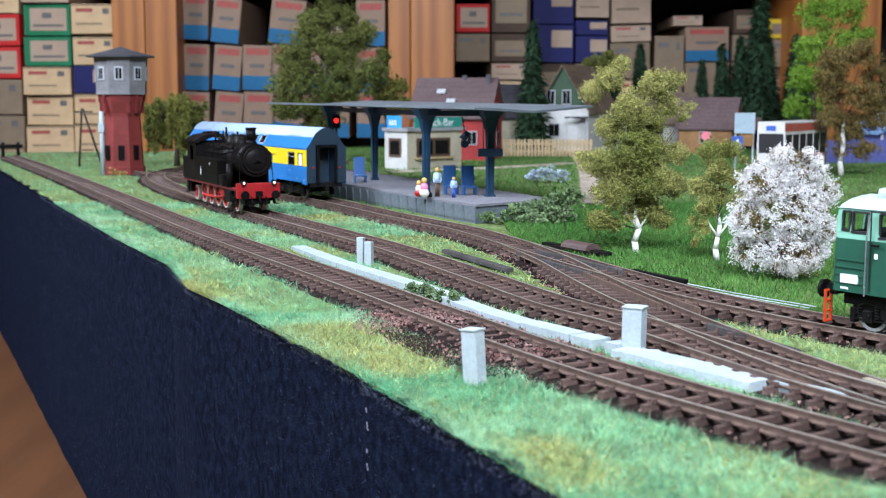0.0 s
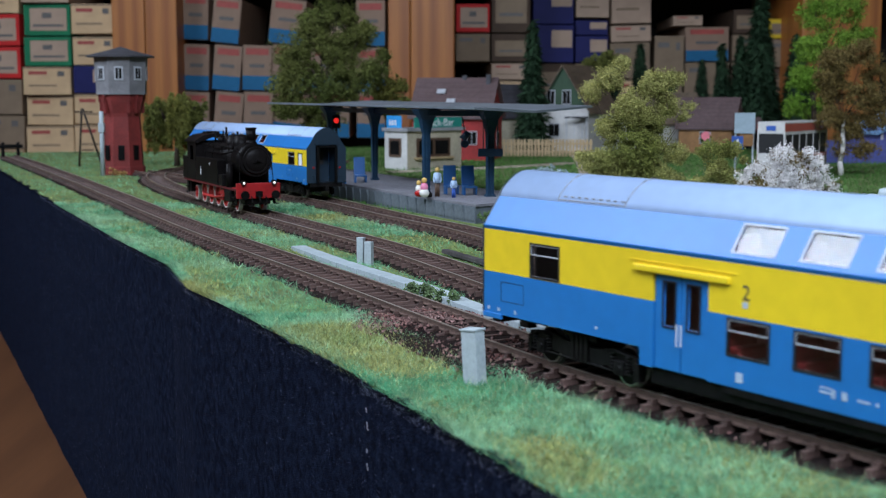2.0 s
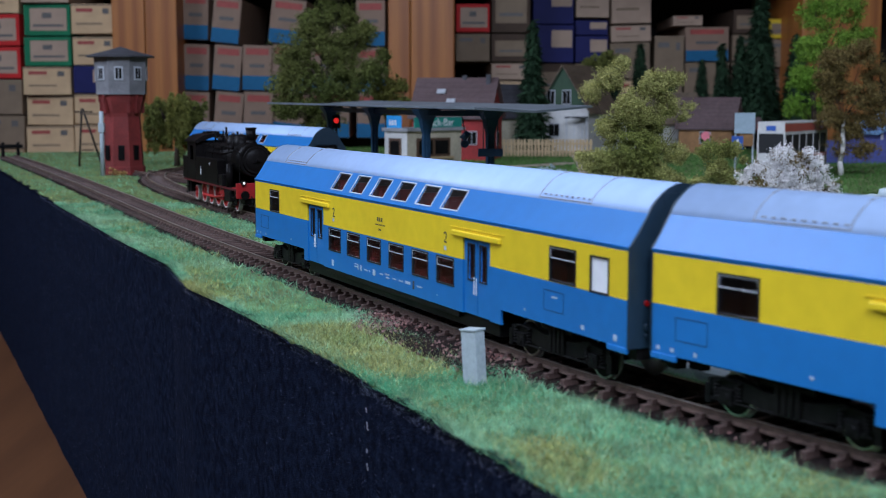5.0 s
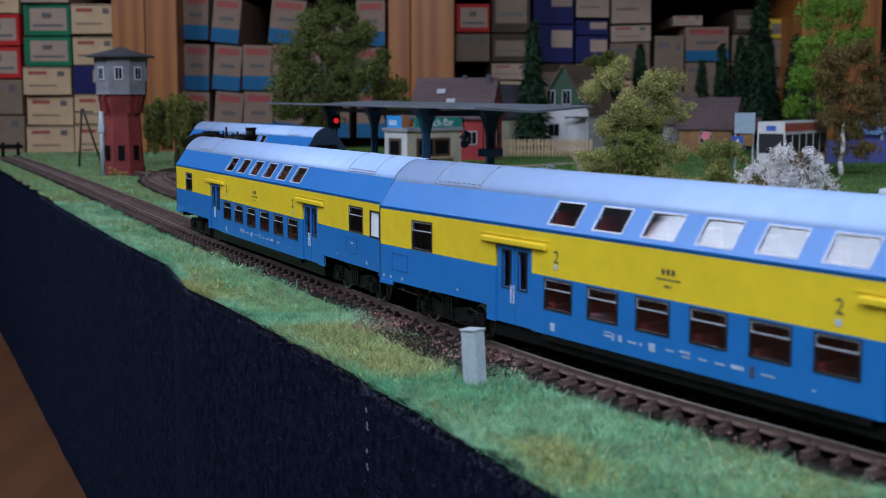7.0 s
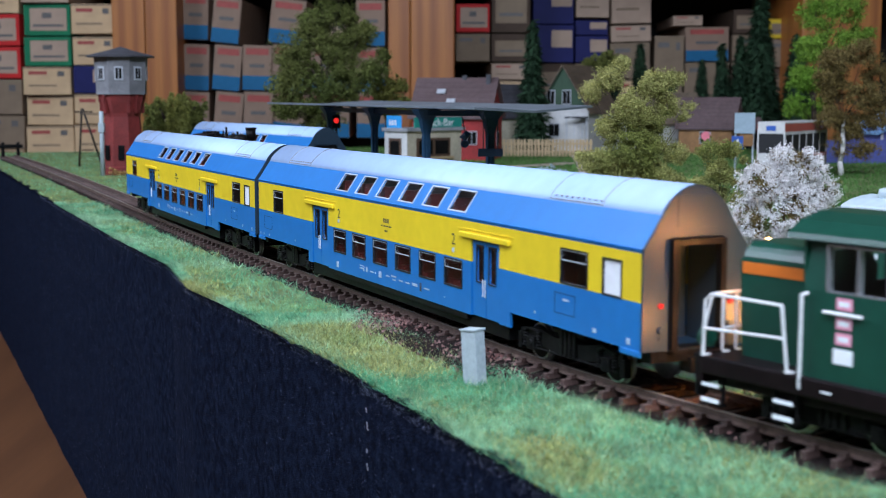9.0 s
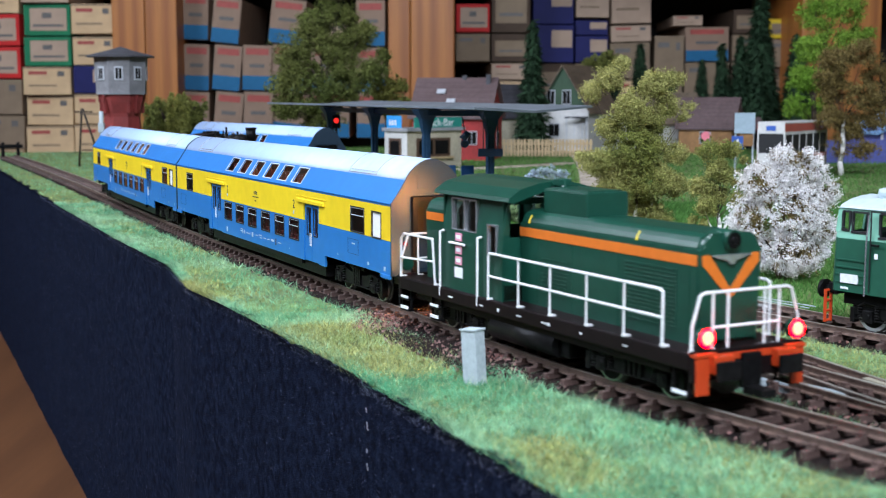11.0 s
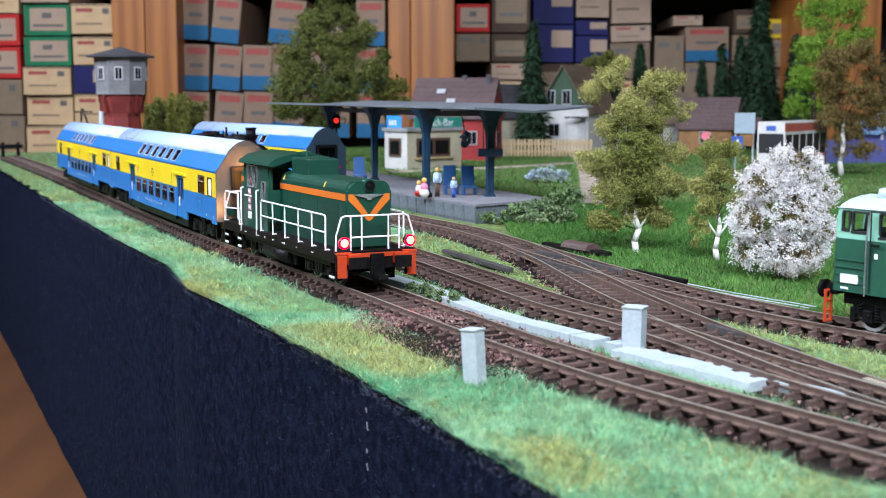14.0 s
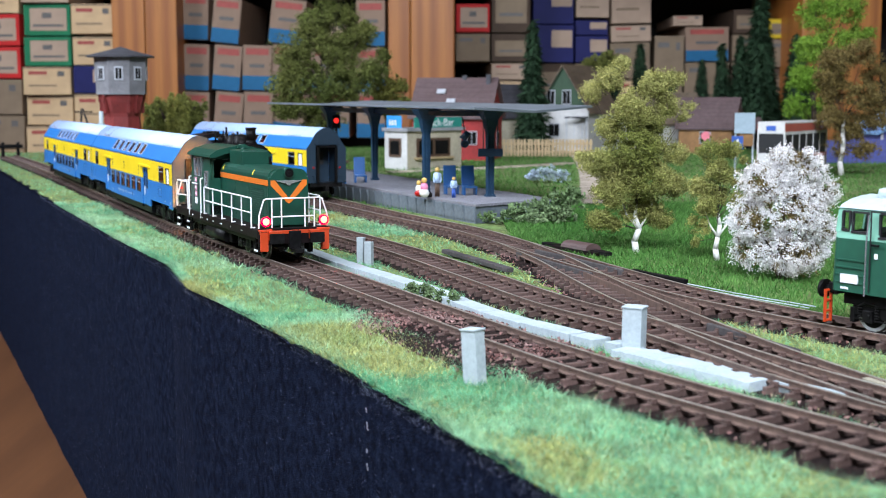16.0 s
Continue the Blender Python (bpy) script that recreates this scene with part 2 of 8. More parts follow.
def part(name, bm, material, parent=None, label="", at=(0, 0, 0), rz=0.0):
    mats = material if isinstance(material, (tuple, list)) else (material,)
    ob = new(name, mesh_of(name, bm, *mats))
    ob.matrix_basis = pose(at[0] * MM, at[1] * MM, at[2] * MM, 0, 0, rz)
    if parent:
        ob.parent = parent
    return tagged(ob, label)


def raw(name, verts, faces, material, parent=None, label=""):
    me = bpy.data.meshes.new(name)
    me.from_pydata((np.asarray(verts, dtype=float) * MM).tolist(), [], faces)
    for m in (material if isinstance(material, (tuple, list)) else (material,)):
        me.materials.append(m)
    ob = new(name, me)
    if parent:
        ob.parent = parent
    return tagged(ob, label)


def thing(name, at, rz, label, category, group="", kind=""):
    ob = new(name)
    ob.empty_display_size = 0.01
    ob.matrix_basis = pose(at[0] * MM, at[1] * MM, at[2] * MM, 0, 0, rz)
    return tagged(ob, label, category, group, kind)


def thing_part(name, parent, label):
    """An empty part that holds pieces of its own."""
    ob = new(name)
    ob.empty_display_size = 0.01
    ob.parent = parent
    return tagged(ob, label)


def B():
    return bmesh.new()


def text_part(name, words, size, material, parent, m, depth=0.05):
    """Raised lettering in the built-in font, size in millimetres."""
    cu = bpy.data.curves.new(name, "FONT")
    cu.body, cu.size, cu.extrude, cu.align_x, cu.align_y = words, size * MM, depth * MM, "CENTER", "CENTER"
    tmp = bpy.data.objects.new(name, cu)
    me = bpy.data.meshes.new_from_object(tmp)
    bpy.data.objects.remove(tmp)
    me.materials.append(material)
    ob = new(name, me)
    ob.parent = parent
    ob.matrix_basis = m
    return ob


# ---------------- plan of the tracks ----------------
S_NODES = (-700, -350, -200, -100, 0, 100, 250, 600, 1000, 1600)
S_BEND = (-0.951, -0.949, 0.351, 1.52, 0.107, -0.248, 0.22, -0.031, -0.027, -0.084)
S = np.arange(-1100, 1760, 4.0)
TH = np.cumsum(np.interp(S, S_NODES, S_BEND) / 1000) * 4
TH = TH - np.interp(0, S, TH) + 1.13895
PX = np.cumsum(-np.cos(TH)) * 4
PY = np.cumsum(np.sin(TH)) * 4
PX = PX - np.interp(0, S, PX)
PY = PY - np.interp(0, S, PY) + 456.26


def main_at(s):
    return np.array((np.interp(s, S, PX), np.interp(s, S, PY)))


def spline(pts, step=4.0):
    """A smooth line through points, as evenly spaced places."""
    p = np.array(pts, float)
    p = np.vstack([2 * p[0] - p[1], p, 2 * p[-1] - p[-2]])
    out = []
    for i in range(1, len(p) - 2):
        for u in np.linspace(0, 1, 40, endpoint=False):
            a, b, c, d = p[i - 1], p[i], p[i + 1], p[i + 2]
            out.append(0.5 * (2 * b + (c - a) * u + (2 * a - 5 * b + 4 * c - d) * u * u + (3 * b - a - 3 * c + d) * u ** 3))
    out = np.array(out)
    L = np.concatenate([[0], np.cumsum(np.hypot(*np.diff(out, axis=0).T))])
    q = np.arange(0, L[-1], step)
    return np.stack([np.interp(q, L, out[:, 0]), np.interp(q, L, out[:, 1])], 1)


near = (S > -640) & (S < 1470)
LINE_MAIN = np.stack([PX[near], PY[near]], 1)
LINE_MID = spline([(205, 170), (150, 255), (121, 312), (96, 364), (67, 438), (43, 485), (12, 568), (-26, 667), (-75, 774), (-138, 908),
                   (-201, 1050), (-247, 1162), (-288, 1291), (-300, 1400), (-278, 1500), (-215, 1580), (-120, 1640)])
LINE_PLAT = spline([(330, 180), (220, 320), (168, 396), (140, 434), (116, 474), (96, 515), (70, 590), (44, 670), (13, 764), (-23, 838), (-58, 917),
                    (-95, 1000), (-170, 1135), (-250, 1275), (-330, 1400)])
LINE_CROSS = spline([(38, 690), (53, 622), (63, 556), (72, 503), (84, 446), (98, 390), (112, 345), (128, 303), (155, 252), (208, 172)])
LINES = (LINE_MAIN, LINE_MID, LINE_PLAT, LINE_CROSS)
# front edge of the board, from the near end to the far end
EDGE = [(330, -520), (140, -60), (95, 80), (60, 180), (26, 253), (20, 265), (9, 292), (-5, 325), (-21, 364), (-32, 390), (-55, 438), (-84, 500), (-107, 545),
        (-131, 621), (-184, 735), (-304, 1009), (-511, 1487), (-720, 1960)]
BOARD = EDGE + [(-300, 2060), (120, 2380), (1150, 2380), (1250, 900), (900, -520)]
PLATFORM = [(21, 837), (74, 885), (60, 925), (-150, 1390), (-230, 1360), (-224, 1340)]
GROUND_Z = -4.6


# ---------------- room ----------------
def structure(ob, label, category):
    return tagged(ob, label, category, kind="structure")


def room():
    x0, x1, y0, y1, z0, z1 = -1530, 2100, -920, 2980, -760, 1900
    bm = B(); box(bm, x0 - 80, x1 + 80, y0 - 80, y1 + 80, z0 - 40, z0)
    structure(part("floor", bm, M_floor), "dark brown wooden floor of the room", "floor")
    bm = B(); box(bm, x0 - 80, x1 + 80, y0 - 80, y1 + 80, z1, z1 + 40)
    structure(part("ceiling", bm, M_ceiling), "plain off-white painted ceiling", "ceiling")
    bm = B(); box(bm, x0 - 80, x1 + 80, y1, y1 + 80, z0, z1)
    structure(part("wall_north", bm, M_wall), "plain painted wall behind the shelves", "wall")
    bm = B(); box(bm, x1, x1 + 80, y0, y1, z0, z1)
    structure(part("wall_east", bm, M_wall), "plain painted side wall of the room", "wall")
    # walls with a window opening each
    bm = B()
    box(bm, x0 - 80, x0, y0, 290, z0, z1); box(bm, x0 - 80, x0, 1370, y1, z0, z1)
    box(bm, x0 - 80, x0, 290, 1370, z0, 660); box(bm, x0 - 80, x0, 290, 1370, 1740, z1)
    structure(part("wall_west", bm, M_wall), "plain painted wall with a window opening", "wall")
    bm = B()
    box(bm, x0, -560, y0 - 80, y0, z0, z1); box(bm, 760, x1, y0 - 80, y0, z0, z1)
    box(bm, -560, 760, y0 - 80, y0, z0, 1010); box(bm, -560, 760, y0 - 80, y0, 1750, z1)
    structure(part("wall_south", bm, M_wall), "plain painted wall with a window opening", "wall")


room()


def board():
    bm = B(); slab(bm, BOARD, -26, GROUND_Z)
    bmesh.ops.triangulate(bm, faces=[f for f in bm.faces if len(f.verts) > 4])
    structure(part("ground", bm, M_ground), "green scenery ground of the model railway board", "ground")
    bm = B(); box(bm, 420, 1100, 0, 2200, -206, -26)
    structure(part("board_support", bm, M_shelf_dark), "dark wooden frame under the board", "frame")
    # table that carries the board
    bm = B(); box(bm, -1500, 1500, -560, 2400, -232, -206.5, 2)
    t = thing("table", (0, 0, 0), 0, "wide pine table under the railway board", "table")
    part("tabletop", bm, M_pine_low, t)
    for x in (-1440, 1440):
        for y in (-500, 2340):
            bm = B(); box(bm, x - 35, x + 35, y - 35, y + 35, -760, -232, 3)
            part("leg", bm, M_pine_low, t)


board()


def cloth_strip(poly, seed, label):
    """Felt hanging from the board's edge, with slight folds and a frayed top."""
    rng = random.Random(seed)
    p = np.array(poly, float)
    L = np.concatenate([[0], np.cumsum(np.hypot(*np.diff(p, axis=0).T))])
    q = np.arange(0, L[-1], 3.0)
    x, y = np.interp(q, L, p[:, 0]), np.interp(q, L, p[:, 1])
    tx, ty = np.gradient(x), np.gradient(y)
    n = np.hypot(tx, ty)
    ox, oy = -ty / n, tx / n
    zs = (-4.8, -8, -16, -30, -55, -90, -130, -170, -206)
    verts, faces = [], []
    for back in (0, 1):
        for j, z in enumerate(zs):
            for i in range(len(q)):
                f = noise.noise((q[i] * 0.018, z * 0.006, seed)) * 1.4 * min(1, -z / 60) + noise.noise((q[i] * 0.09, z * 0.03, 7 + seed)) * 0.5
                o = 1.2 + f * 0.6 - back * 2.6
                zz = z + (noise.noise((q[i] * 0.045, 1.5, seed)) * 1.7 + noise.noise((q[i] * 0.22, 4.5, seed)) * 1.0 if j == 0 else 0)
                verts.append((x[i] + ox[i] * o, y[i] + oy[i] * o, zz))
    w, h = len(q), len(zs)
    for back in (0, 1):
        for j in range(h - 1):
            for i in range(w - 1):
                a = back * w * h + j * w + i
                faces.append((a, a + 1, a + w + 1, a + w))
    for i in range(w - 1):
        faces.append((i, i + 1, w * h + i + 1, w * h + i))
    ob = raw("felt_skirt", verts, faces, M_cloth)
    for k, f in enumerate(ob.data.polygons):
        f.use_smooth = k < 2 * (h - 1) * (w - 1)
    tagged(ob, label, "cloth")
    # fibres and lint that stand off the felt
    V, F = [], []
    for k in range(26000):
        s = rng.uniform(0, L[-1] * 0.999) if rng.random() < 0.25 else L[-1] * rng.random() ** 1.0
        X, Y = np.interp(s, q, x), np.interp(s, q, y)
        if Y > 1100:
            continue
        i = min(int(s / 3.0), w - 1)
        z = -rng.uniform(5, 190) if k % 4 else -rng.uniform(5, 8)
        f = noise.noise((q[i] * 0.018, z * 0.006, seed)) * 1.4 * min(1, -z / 60)
        b = np.array((X + ox[i] * (1.25 + f * 0.6), Y + oy[i] * (1.25 + f * 0.6), z))
        d = np.array((rng.gauss(0, 1) * 0.5 + ox[i] * 0.5, rng.gauss(0, 1) * 0.5 + oy[i] * 0.5, rng.gauss(-0.3, 0.8)))
        d /= np.linalg.norm(d)
        ln = rng.uniform(0.3, 1.5)
        e = np.array((ty[i] * 0 + 0.05, 0.02, 0.04))
        V += [b, b + e, b + d * ln]
        F.append((len(V) - 3, len(V) - 2, len(V) - 1))
    fz = raw("lint", V, F, M_lint, ob)
    tagged(fz, "pale loose fibres on the felt", kind="stuff")
    return ob


i_seam = EDGE.index((-21, 364))
cloth_strip(EDGE[:i_seam] + [(-21, 364), (-23.3, 369.5)], 3, "dark navy felt skirt along the board's front")
c2 = cloth_strip([(-20.4, 362.6)] + EDGE[i_seam + 1:], 5, "dark navy felt skirt, seam with white threads")
bm = B()
rs = random.Random(4)
for z in range(-12, -190, -4):
    if rs.random() < 0.7:
        dx = rs.uniform(-0.5, 0.5)
        tube(bm, [(-21.9 + dx * 0.5, 362.0 + dx, z), (-21.9 + rs.uniform(-.3, .3), 362.6, z - rs.uniform(1, 3))], 0.1, 5)
part("seam_thread", bm, M_thread, c2)


# ---------------- tracks ----------------
def normals(p):
    t = np.gradient(p, axis=0)
    t /= np.linalg.norm(t, axis=1)[:, None]
    return t, np.stack([-t[:, 1], t[:, 0]], 1)


RAIL_PROFILE = ((-1.15, -2.3), (1.15, -2.3), (1.1, -1.95), (0.3, -1.7), (0.3, -0.75), (0.55, -0.55), (0.55, -0.06), (0.42, 0.0), (-0.42, 0.0), (-0.55, -0.06), (-0.55, -0.55),
                (-0.3, -0.75), (-0.3, -1.7), (-1.1, -1.95))


def rail(line, off, parent, dz=0.0):
    t, n = normals(line)
    k = len(RAIL_PROFILE)
    V, F = [], []
    for i in range(len(line)):
        for a, z in RAIL_PROFILE:
            V.append((line[i, 0] + n[i, 0] * (off + a), line[i, 1] + n[i, 1] * (off + a), z + dz))
    mi = []
    for i in range(len(line) - 1):
        for j in range(k):
            F.append((i * k + j, i * k + (j + 1) % k, (i + 1) * k + (j + 1) % k, (i + 1) * k + j))
            mi.append(1 if j in (6, 7, 8) else 0)
    ob = raw("rail", V, F, (M_rail_side, M_rail_top), parent)
    ob.data.polygons.foreach_set("material_index", mi)
    return ob


def sleeper_mesh():
    bm = B()
    box(bm, -14, 14, -0.95, 0.95, -4.8, -2.35, 0.25)
    for y in (-8.7, 8.7):
        box(bm, y - 3.0, y + 3.0, -1.15, 1.15, -2.4, -2.0, 0)
        for s in (-1.85, 1.85):
            box(bm, y + s - 0.8, y + s + 0.8, -0.95, 0.95, -2.05, -1.2, 0)
    return mesh_of("sleeper", bm, M_sleeper)


SLEEPER = sleeper_mesh()


def track(line, label, spacing, avoid=(), dz=0.0):
    tr = thing("track", (0, 0, 0), 0, label, "track", "tracks of the layout", "structure")
    for off in (-8.7, 8.7):
        rail(line, off, tr, dz)
    t, n = normals(line)
    L = np.concatenate([[0], np.cumsum(np.hypot(*np.diff(line, axis=0).T))])
    rng = random.Random(len(line))
    for q in np.arange(2, L[-1] - 2, spacing):
        c = np.array((np.interp(q, L, line[:, 0]), np.interp(q, L, line[:, 1])))
        if any(np.min(np.hypot(*(o - c).T)) < 9 for o in avoid):
            continue
        i = min(int(np.searchsorted(L, q)), len(line) - 1)
        ob = new("sleeper", SLEEPER)
        ob.parent = tr
        ob.matrix_basis = pose(c[0] * MM, c[1] * MM, dz * MM - rng.uniform(0, 0.15) * MM, 0, 0,
                               math.degrees(math.atan2(n[i, 1], n[i, 0])) + rng.uniform(-1, 1))
    return tr


def gravel(q):
    """How far the gravel of the edge track rises between the sleepers: full along one stretch."""
    return float(np.interp(q[1], (362, 392, 462, 500, 700), (0, 1, 1, 0.1, 0)))


def ballast_bed(lines):
    for k, line in enumerate(lines):
        t, n = normals(line)
        V, F = [], []
        offs = (-22, -18, -9, 0, 9, 18, 22)
        for i in range(len(line)):
            for j, o in enumerate(offs):
                z = (-5.4, -4.45, -4.3, -4.3, -4.3, -4.45, -5.4)[j] + (gravel(line[i]) * (0, 0.8, 1.5, 1.6, 1.5, 0.8, 0)[j] if k == 0 else 0.0) + noise.noise((line[i, 0] * 0.15, line[i, 1] * 0.15, j)) * 0.2 - k * 0.04
                o2 = o + (9.0 * gravel(line[i]) if k == 0 and j > 4 else 0) + (noise.noise((line[i, 0] * 0.09, line[i, 1] * 0.09, j + 9)) * 3 if j in (0, 1, 5, 6) else 0)
                V.append((line[i, 0] + n[i, 0] * o2, line[i, 1] + n[i, 1] * o2, z))
        w = len(offs)
        for i in range(len(line) - 1):
            for j in range(w - 1):
                F.append((i * w + j, i * w + j + 1, (i + 1) * w + j + 1, (i + 1) * w + j))
        # dark colour stands in for the deep shade of the gaps
        ob = raw("ballast_bed", V, F, M_bed_shade)
        tagged(ob, "near-black brown gravel bed, shade between sleepers in its colour", "ballast", "ballast of the tracks", "stuff")


ballast_bed(LINES)


def ballast_stones():
    """Loose stones between the sleepers and along the shoulders."""
    rng = np.random.default_rng(5)
    V, F = [], []
    base = np.array(((1, 1, 1), (1, -1, -1), (-1, 1, -1), (-1, -1, 1), (0.2, 0.1, 1.3)))
    tri = ((0, 1, 4), (1, 3, 4), (3, 2, 4), (2, 0, 4), (0, 2, 1), (1, 2, 3))
    for line, ymax, dens in ((LINE_MAIN, 1000, 4.2), (LINE_MID, 900, 3.4), (LINE_PLAT, 900, 3.0), (LINE_CROSS, 700, 2.4)):
        t, n = normals(line)
        for i in range(len(line)):
            if line[i, 1] > ymax or line[i, 1] < 150:
                continue
            for _ in range(rng.poisson(dens * 8.0 * min(1.0, 500 / line[i, 1]) * (0.25 + 3.4 * gravel(line[i]) if line is LINE_MAIN else 0.65) * max(0.15, 0.7 + 2.6 * noise.noise((line[i, 0] * 0.02, line[i, 1] * 0.02, 6))))):
                o = rng.uniform(-21, 21 + (11 * gravel(line[i]) if line is LINE_MAIN else 0))
                if 7.2 < abs(o) < 10.2:
                    continue
                c = line[i] + t[i] * rng.uniform(-2, 2) + n[i] * o
                bed = -4.3 + 1.7 * gravel(line[i]) if line is LINE_MAIN else -4.0
                z = bed + rng.uniform(-0.5, 0.5) - 0.8 * min(2, max(0, abs(o) - 15) / 6)
                s = rng.uniform(0.26, 0.66)
                R = np.array(Euler(rng.uniform(0, 6.28, 3)).to_matrix())
                k = len(V)
                V.extend((base * rng.uniform(0.6, 1.1, (1, 3)) * s) @ R.T + np.array((c[0], c[1], z)))
                F.extend([(a + k, b + k, d + k) for a, b, d in tri])
    ob = raw("ballast_stones", V, F, M_stone)
    tagged(ob, "loose reddish and grey ballast stones", "ballast", kind="stuff")


ballast_stones()


# ---------------- grass ----------------
def inside(P, poly):
    x, y = P[:, 0], P[:, 1]
    r = np.zeros(len(P), bool)
    n = len(poly)
    for i in range(n):
        (x0, y0), (x1, y1) = poly[i], poly[(i + 1) % n]
        c = ((y0 > y) != (y1 > y)) & (x < (x1 - x0) * (y - y0) / (y1 - y0 + 1e-9) + x0)
        r ^= c
    return r


def clear_of(P, lines, dist):
    ok = np.ones(len(P), bool)
    for line in lines:
        q = line[::2]
        for k in range(0, len(P), 4000):
            d = np.hypot(P[k:k + 4000, 0, None] - q[None, :, 0], P[k:k + 4000, 1, None] - q[None, :, 1]).min(1)
            ok[k:k + 4000] &= d > dist[k:k + 4000] if isinstance(dist, np.ndarray) else d > dist
    return ok


def blades(name, P, height, width, lean, material, label, z=GROUND_Z, seed=1):
    rng = np.random.default_rng(seed)
    n = len(P)
    a = rng.uniform(0, 2 * math.pi, n)
    w = width * rng.uniform(0.6, 1.3, n) * np.clip(P[:, 1] / 480, 0.8, 2.2)
    h = height * rng.uniform(0.45, 1.25, n)
    le = h[:, None] * lean * rng.normal(0, 1, (n, 2))
    base = np.stack([P[:, 0], P[:, 1], np.full(n, z)], 1)
    e = np.stack([np.cos(a) * w, np.sin(a) * w, np.zeros(n)], 1) / 2
    tip = base + np.stack([le[:, 0], le[:, 1], h], 1)
    V = np.stack([base - e, base + e, tip], 1).reshape(-1, 3)
    F = np.arange(3 * n).reshape(-1, 3).tolist()
    ob = raw(name, V, F, material)
    return tagged(ob, label, "grass", kind="stuff")


DRY = [(-62, 448), (-34, 462), (-14, 440), (6, 398), (-2, 372), (-18, 366), (-34, 392), (-50, 430)]
DRY3 = [(-112, 522), (-86, 508), (-80, 528), (-100, 566), (-122, 572)]
BARE = [(-26, 446), (-16, 436), (4, 402), (16, 372), (6, 366), (-6, 394), (-20, 420)]
DRY2 = [(12, 300), (30, 300), (40, 262), (22, 258)]


def lawns():
    rng = np.random.default_rng(2)
    P = np.concatenate([rng.uniform((-140, 150), (140, 480), (300000, 2)), rng.uniform((-360, 440), (140, 1000), (190000, 2)),
                        rng.uniform((-750, 950), (160, 2000), (60000, 2))])
    P = P[inside(P, BOARD)]
    m = np.interp(P[:, 0] * 0 + [noise.noise((x * 0.05, y * 0.05, 3)) for x, y in P], (-1, 1), (13, 24))
    P = P[clear_of(P, LINES, m)]
    P = P[~inside(P, PLATFORM)]
    side = P[:, 0] > np.interp(P[:, 1], LINE_PLAT[::-1, 1][np.argsort(LINE_PLAT[::-1, 1])], LINE_PLAT[::-1, 0][np.argsort(LINE_PLAT[::-1, 1])])
    P = P[~side]
    mid = LINE_MID[np.argsort(LINE_MID[:, 1])]
    between = (P[:, 0] > np.interp(P[:, 1], mid[:, 1], mid[:, 0])) & (P[:, 1] < 760)
    keep = ~between | (rng.random(len(P)) < 0.4)
    bare = inside(P + rng.normal(0, 3.0, P.shape), BARE)
    keep &= ~bare | (rng.random(len(P)) < 0.2)
    P, between = P[keep], between[keep]
    J = P + rng.normal(0, 4.0, P.shape)
    dry = inside(J, DRY) | inside(J, DRY2) | inside(J, DRY3) | (np.array([noise.noise((x * 0.02, y * 0.02, 8)) for x, y in J]) + rng.normal(0, 0.16, len(J)) > np.interp(J[:, 1], (480, 620), (0.42, 0.26)))
    dry &= rng.random(len(P)) < 0.92
    dry |= between & (rng.random(len(P)) < 0.6)
    # grass that hangs over the board's edge
    e = np.array(EDGE, float)
    L = np.concatenate([[0], np.cumsum(np.hypot(*np.diff(e, axis=0).T))])
    q = rng.uniform(np.interp(0, e[:, 1], L), np.interp(1000, e[:, 1], L), 34000)
    rim = np.stack([np.interp(q, L, e[:, 0]), np.interp(q, L, e[:, 1])], 1) + rng.normal(0, 0.8, (len(q), 2)) + np.array((0.2, 0.1))
    J = rim + rng.normal(0, 4.0, rim.shape)
    pale = inside(J, DRY) | inside(J, DRY2) | inside(J, DRY3)
    P, dry = np.concatenate([P, rim]), np.concatenate([dry, pale])
    blades("grass", P[~dry], 2.3, 0.2, 0.95, M_grass, "bright green static grass beside the tracks", seed=3)
    blades("dry_grass", P[dry], 1.9, 0.28, 1.0, M_grass_dry, "yellowish dry grass patches beside the tracks", seed=4)
    lone = rng.random(len(P)) < np.where(P[:, 1] < 420, 0.06, 0.03)
    blades("straw", P[lone], 4.0, 0.15, 0.8, M_straw, "long pale straws in the static grass", seed=6)
    # meadow behind the tracks
    P = np.concatenate([rng.uniform((40, 380), (420, 1000), (150000, 2)), rng.uniform((-260, 900), (900, 2350), (90000, 2))])
    P = P[inside(P, BOARD)]
    P = P[clear_of(P, LINES, 19.0)]
    P = P[~inside(P, PLATFORM)]
    xs = LINE_PLAT[np.argsort(LINE_PLAT[:, 1])]
    P = P[P[:, 0] > np.interp(P[:, 1], xs[:, 1], xs[:, 0]) + 10]
    P = P[clear_of(P, (spline(PATH_A), spline(PATH_B)), 14.0)]
    blades("meadow_grass", P, 3.2, 0.42, 0.6, M_grass_far, "green meadow of static grass behind the tracks", seed=5)


PATH_A = [(120, 985), (128, 1100), (150, 1300), (178, 1600), (196, 1860)]
PATH_B = [(-60, 1430), (40, 1500), (120, 1580), (168, 1640)]
lawns()
M_path = mat("sandy_path", (0.52, 0.43, 0.34), 0.9, None, 500, 0.15, 0.4)


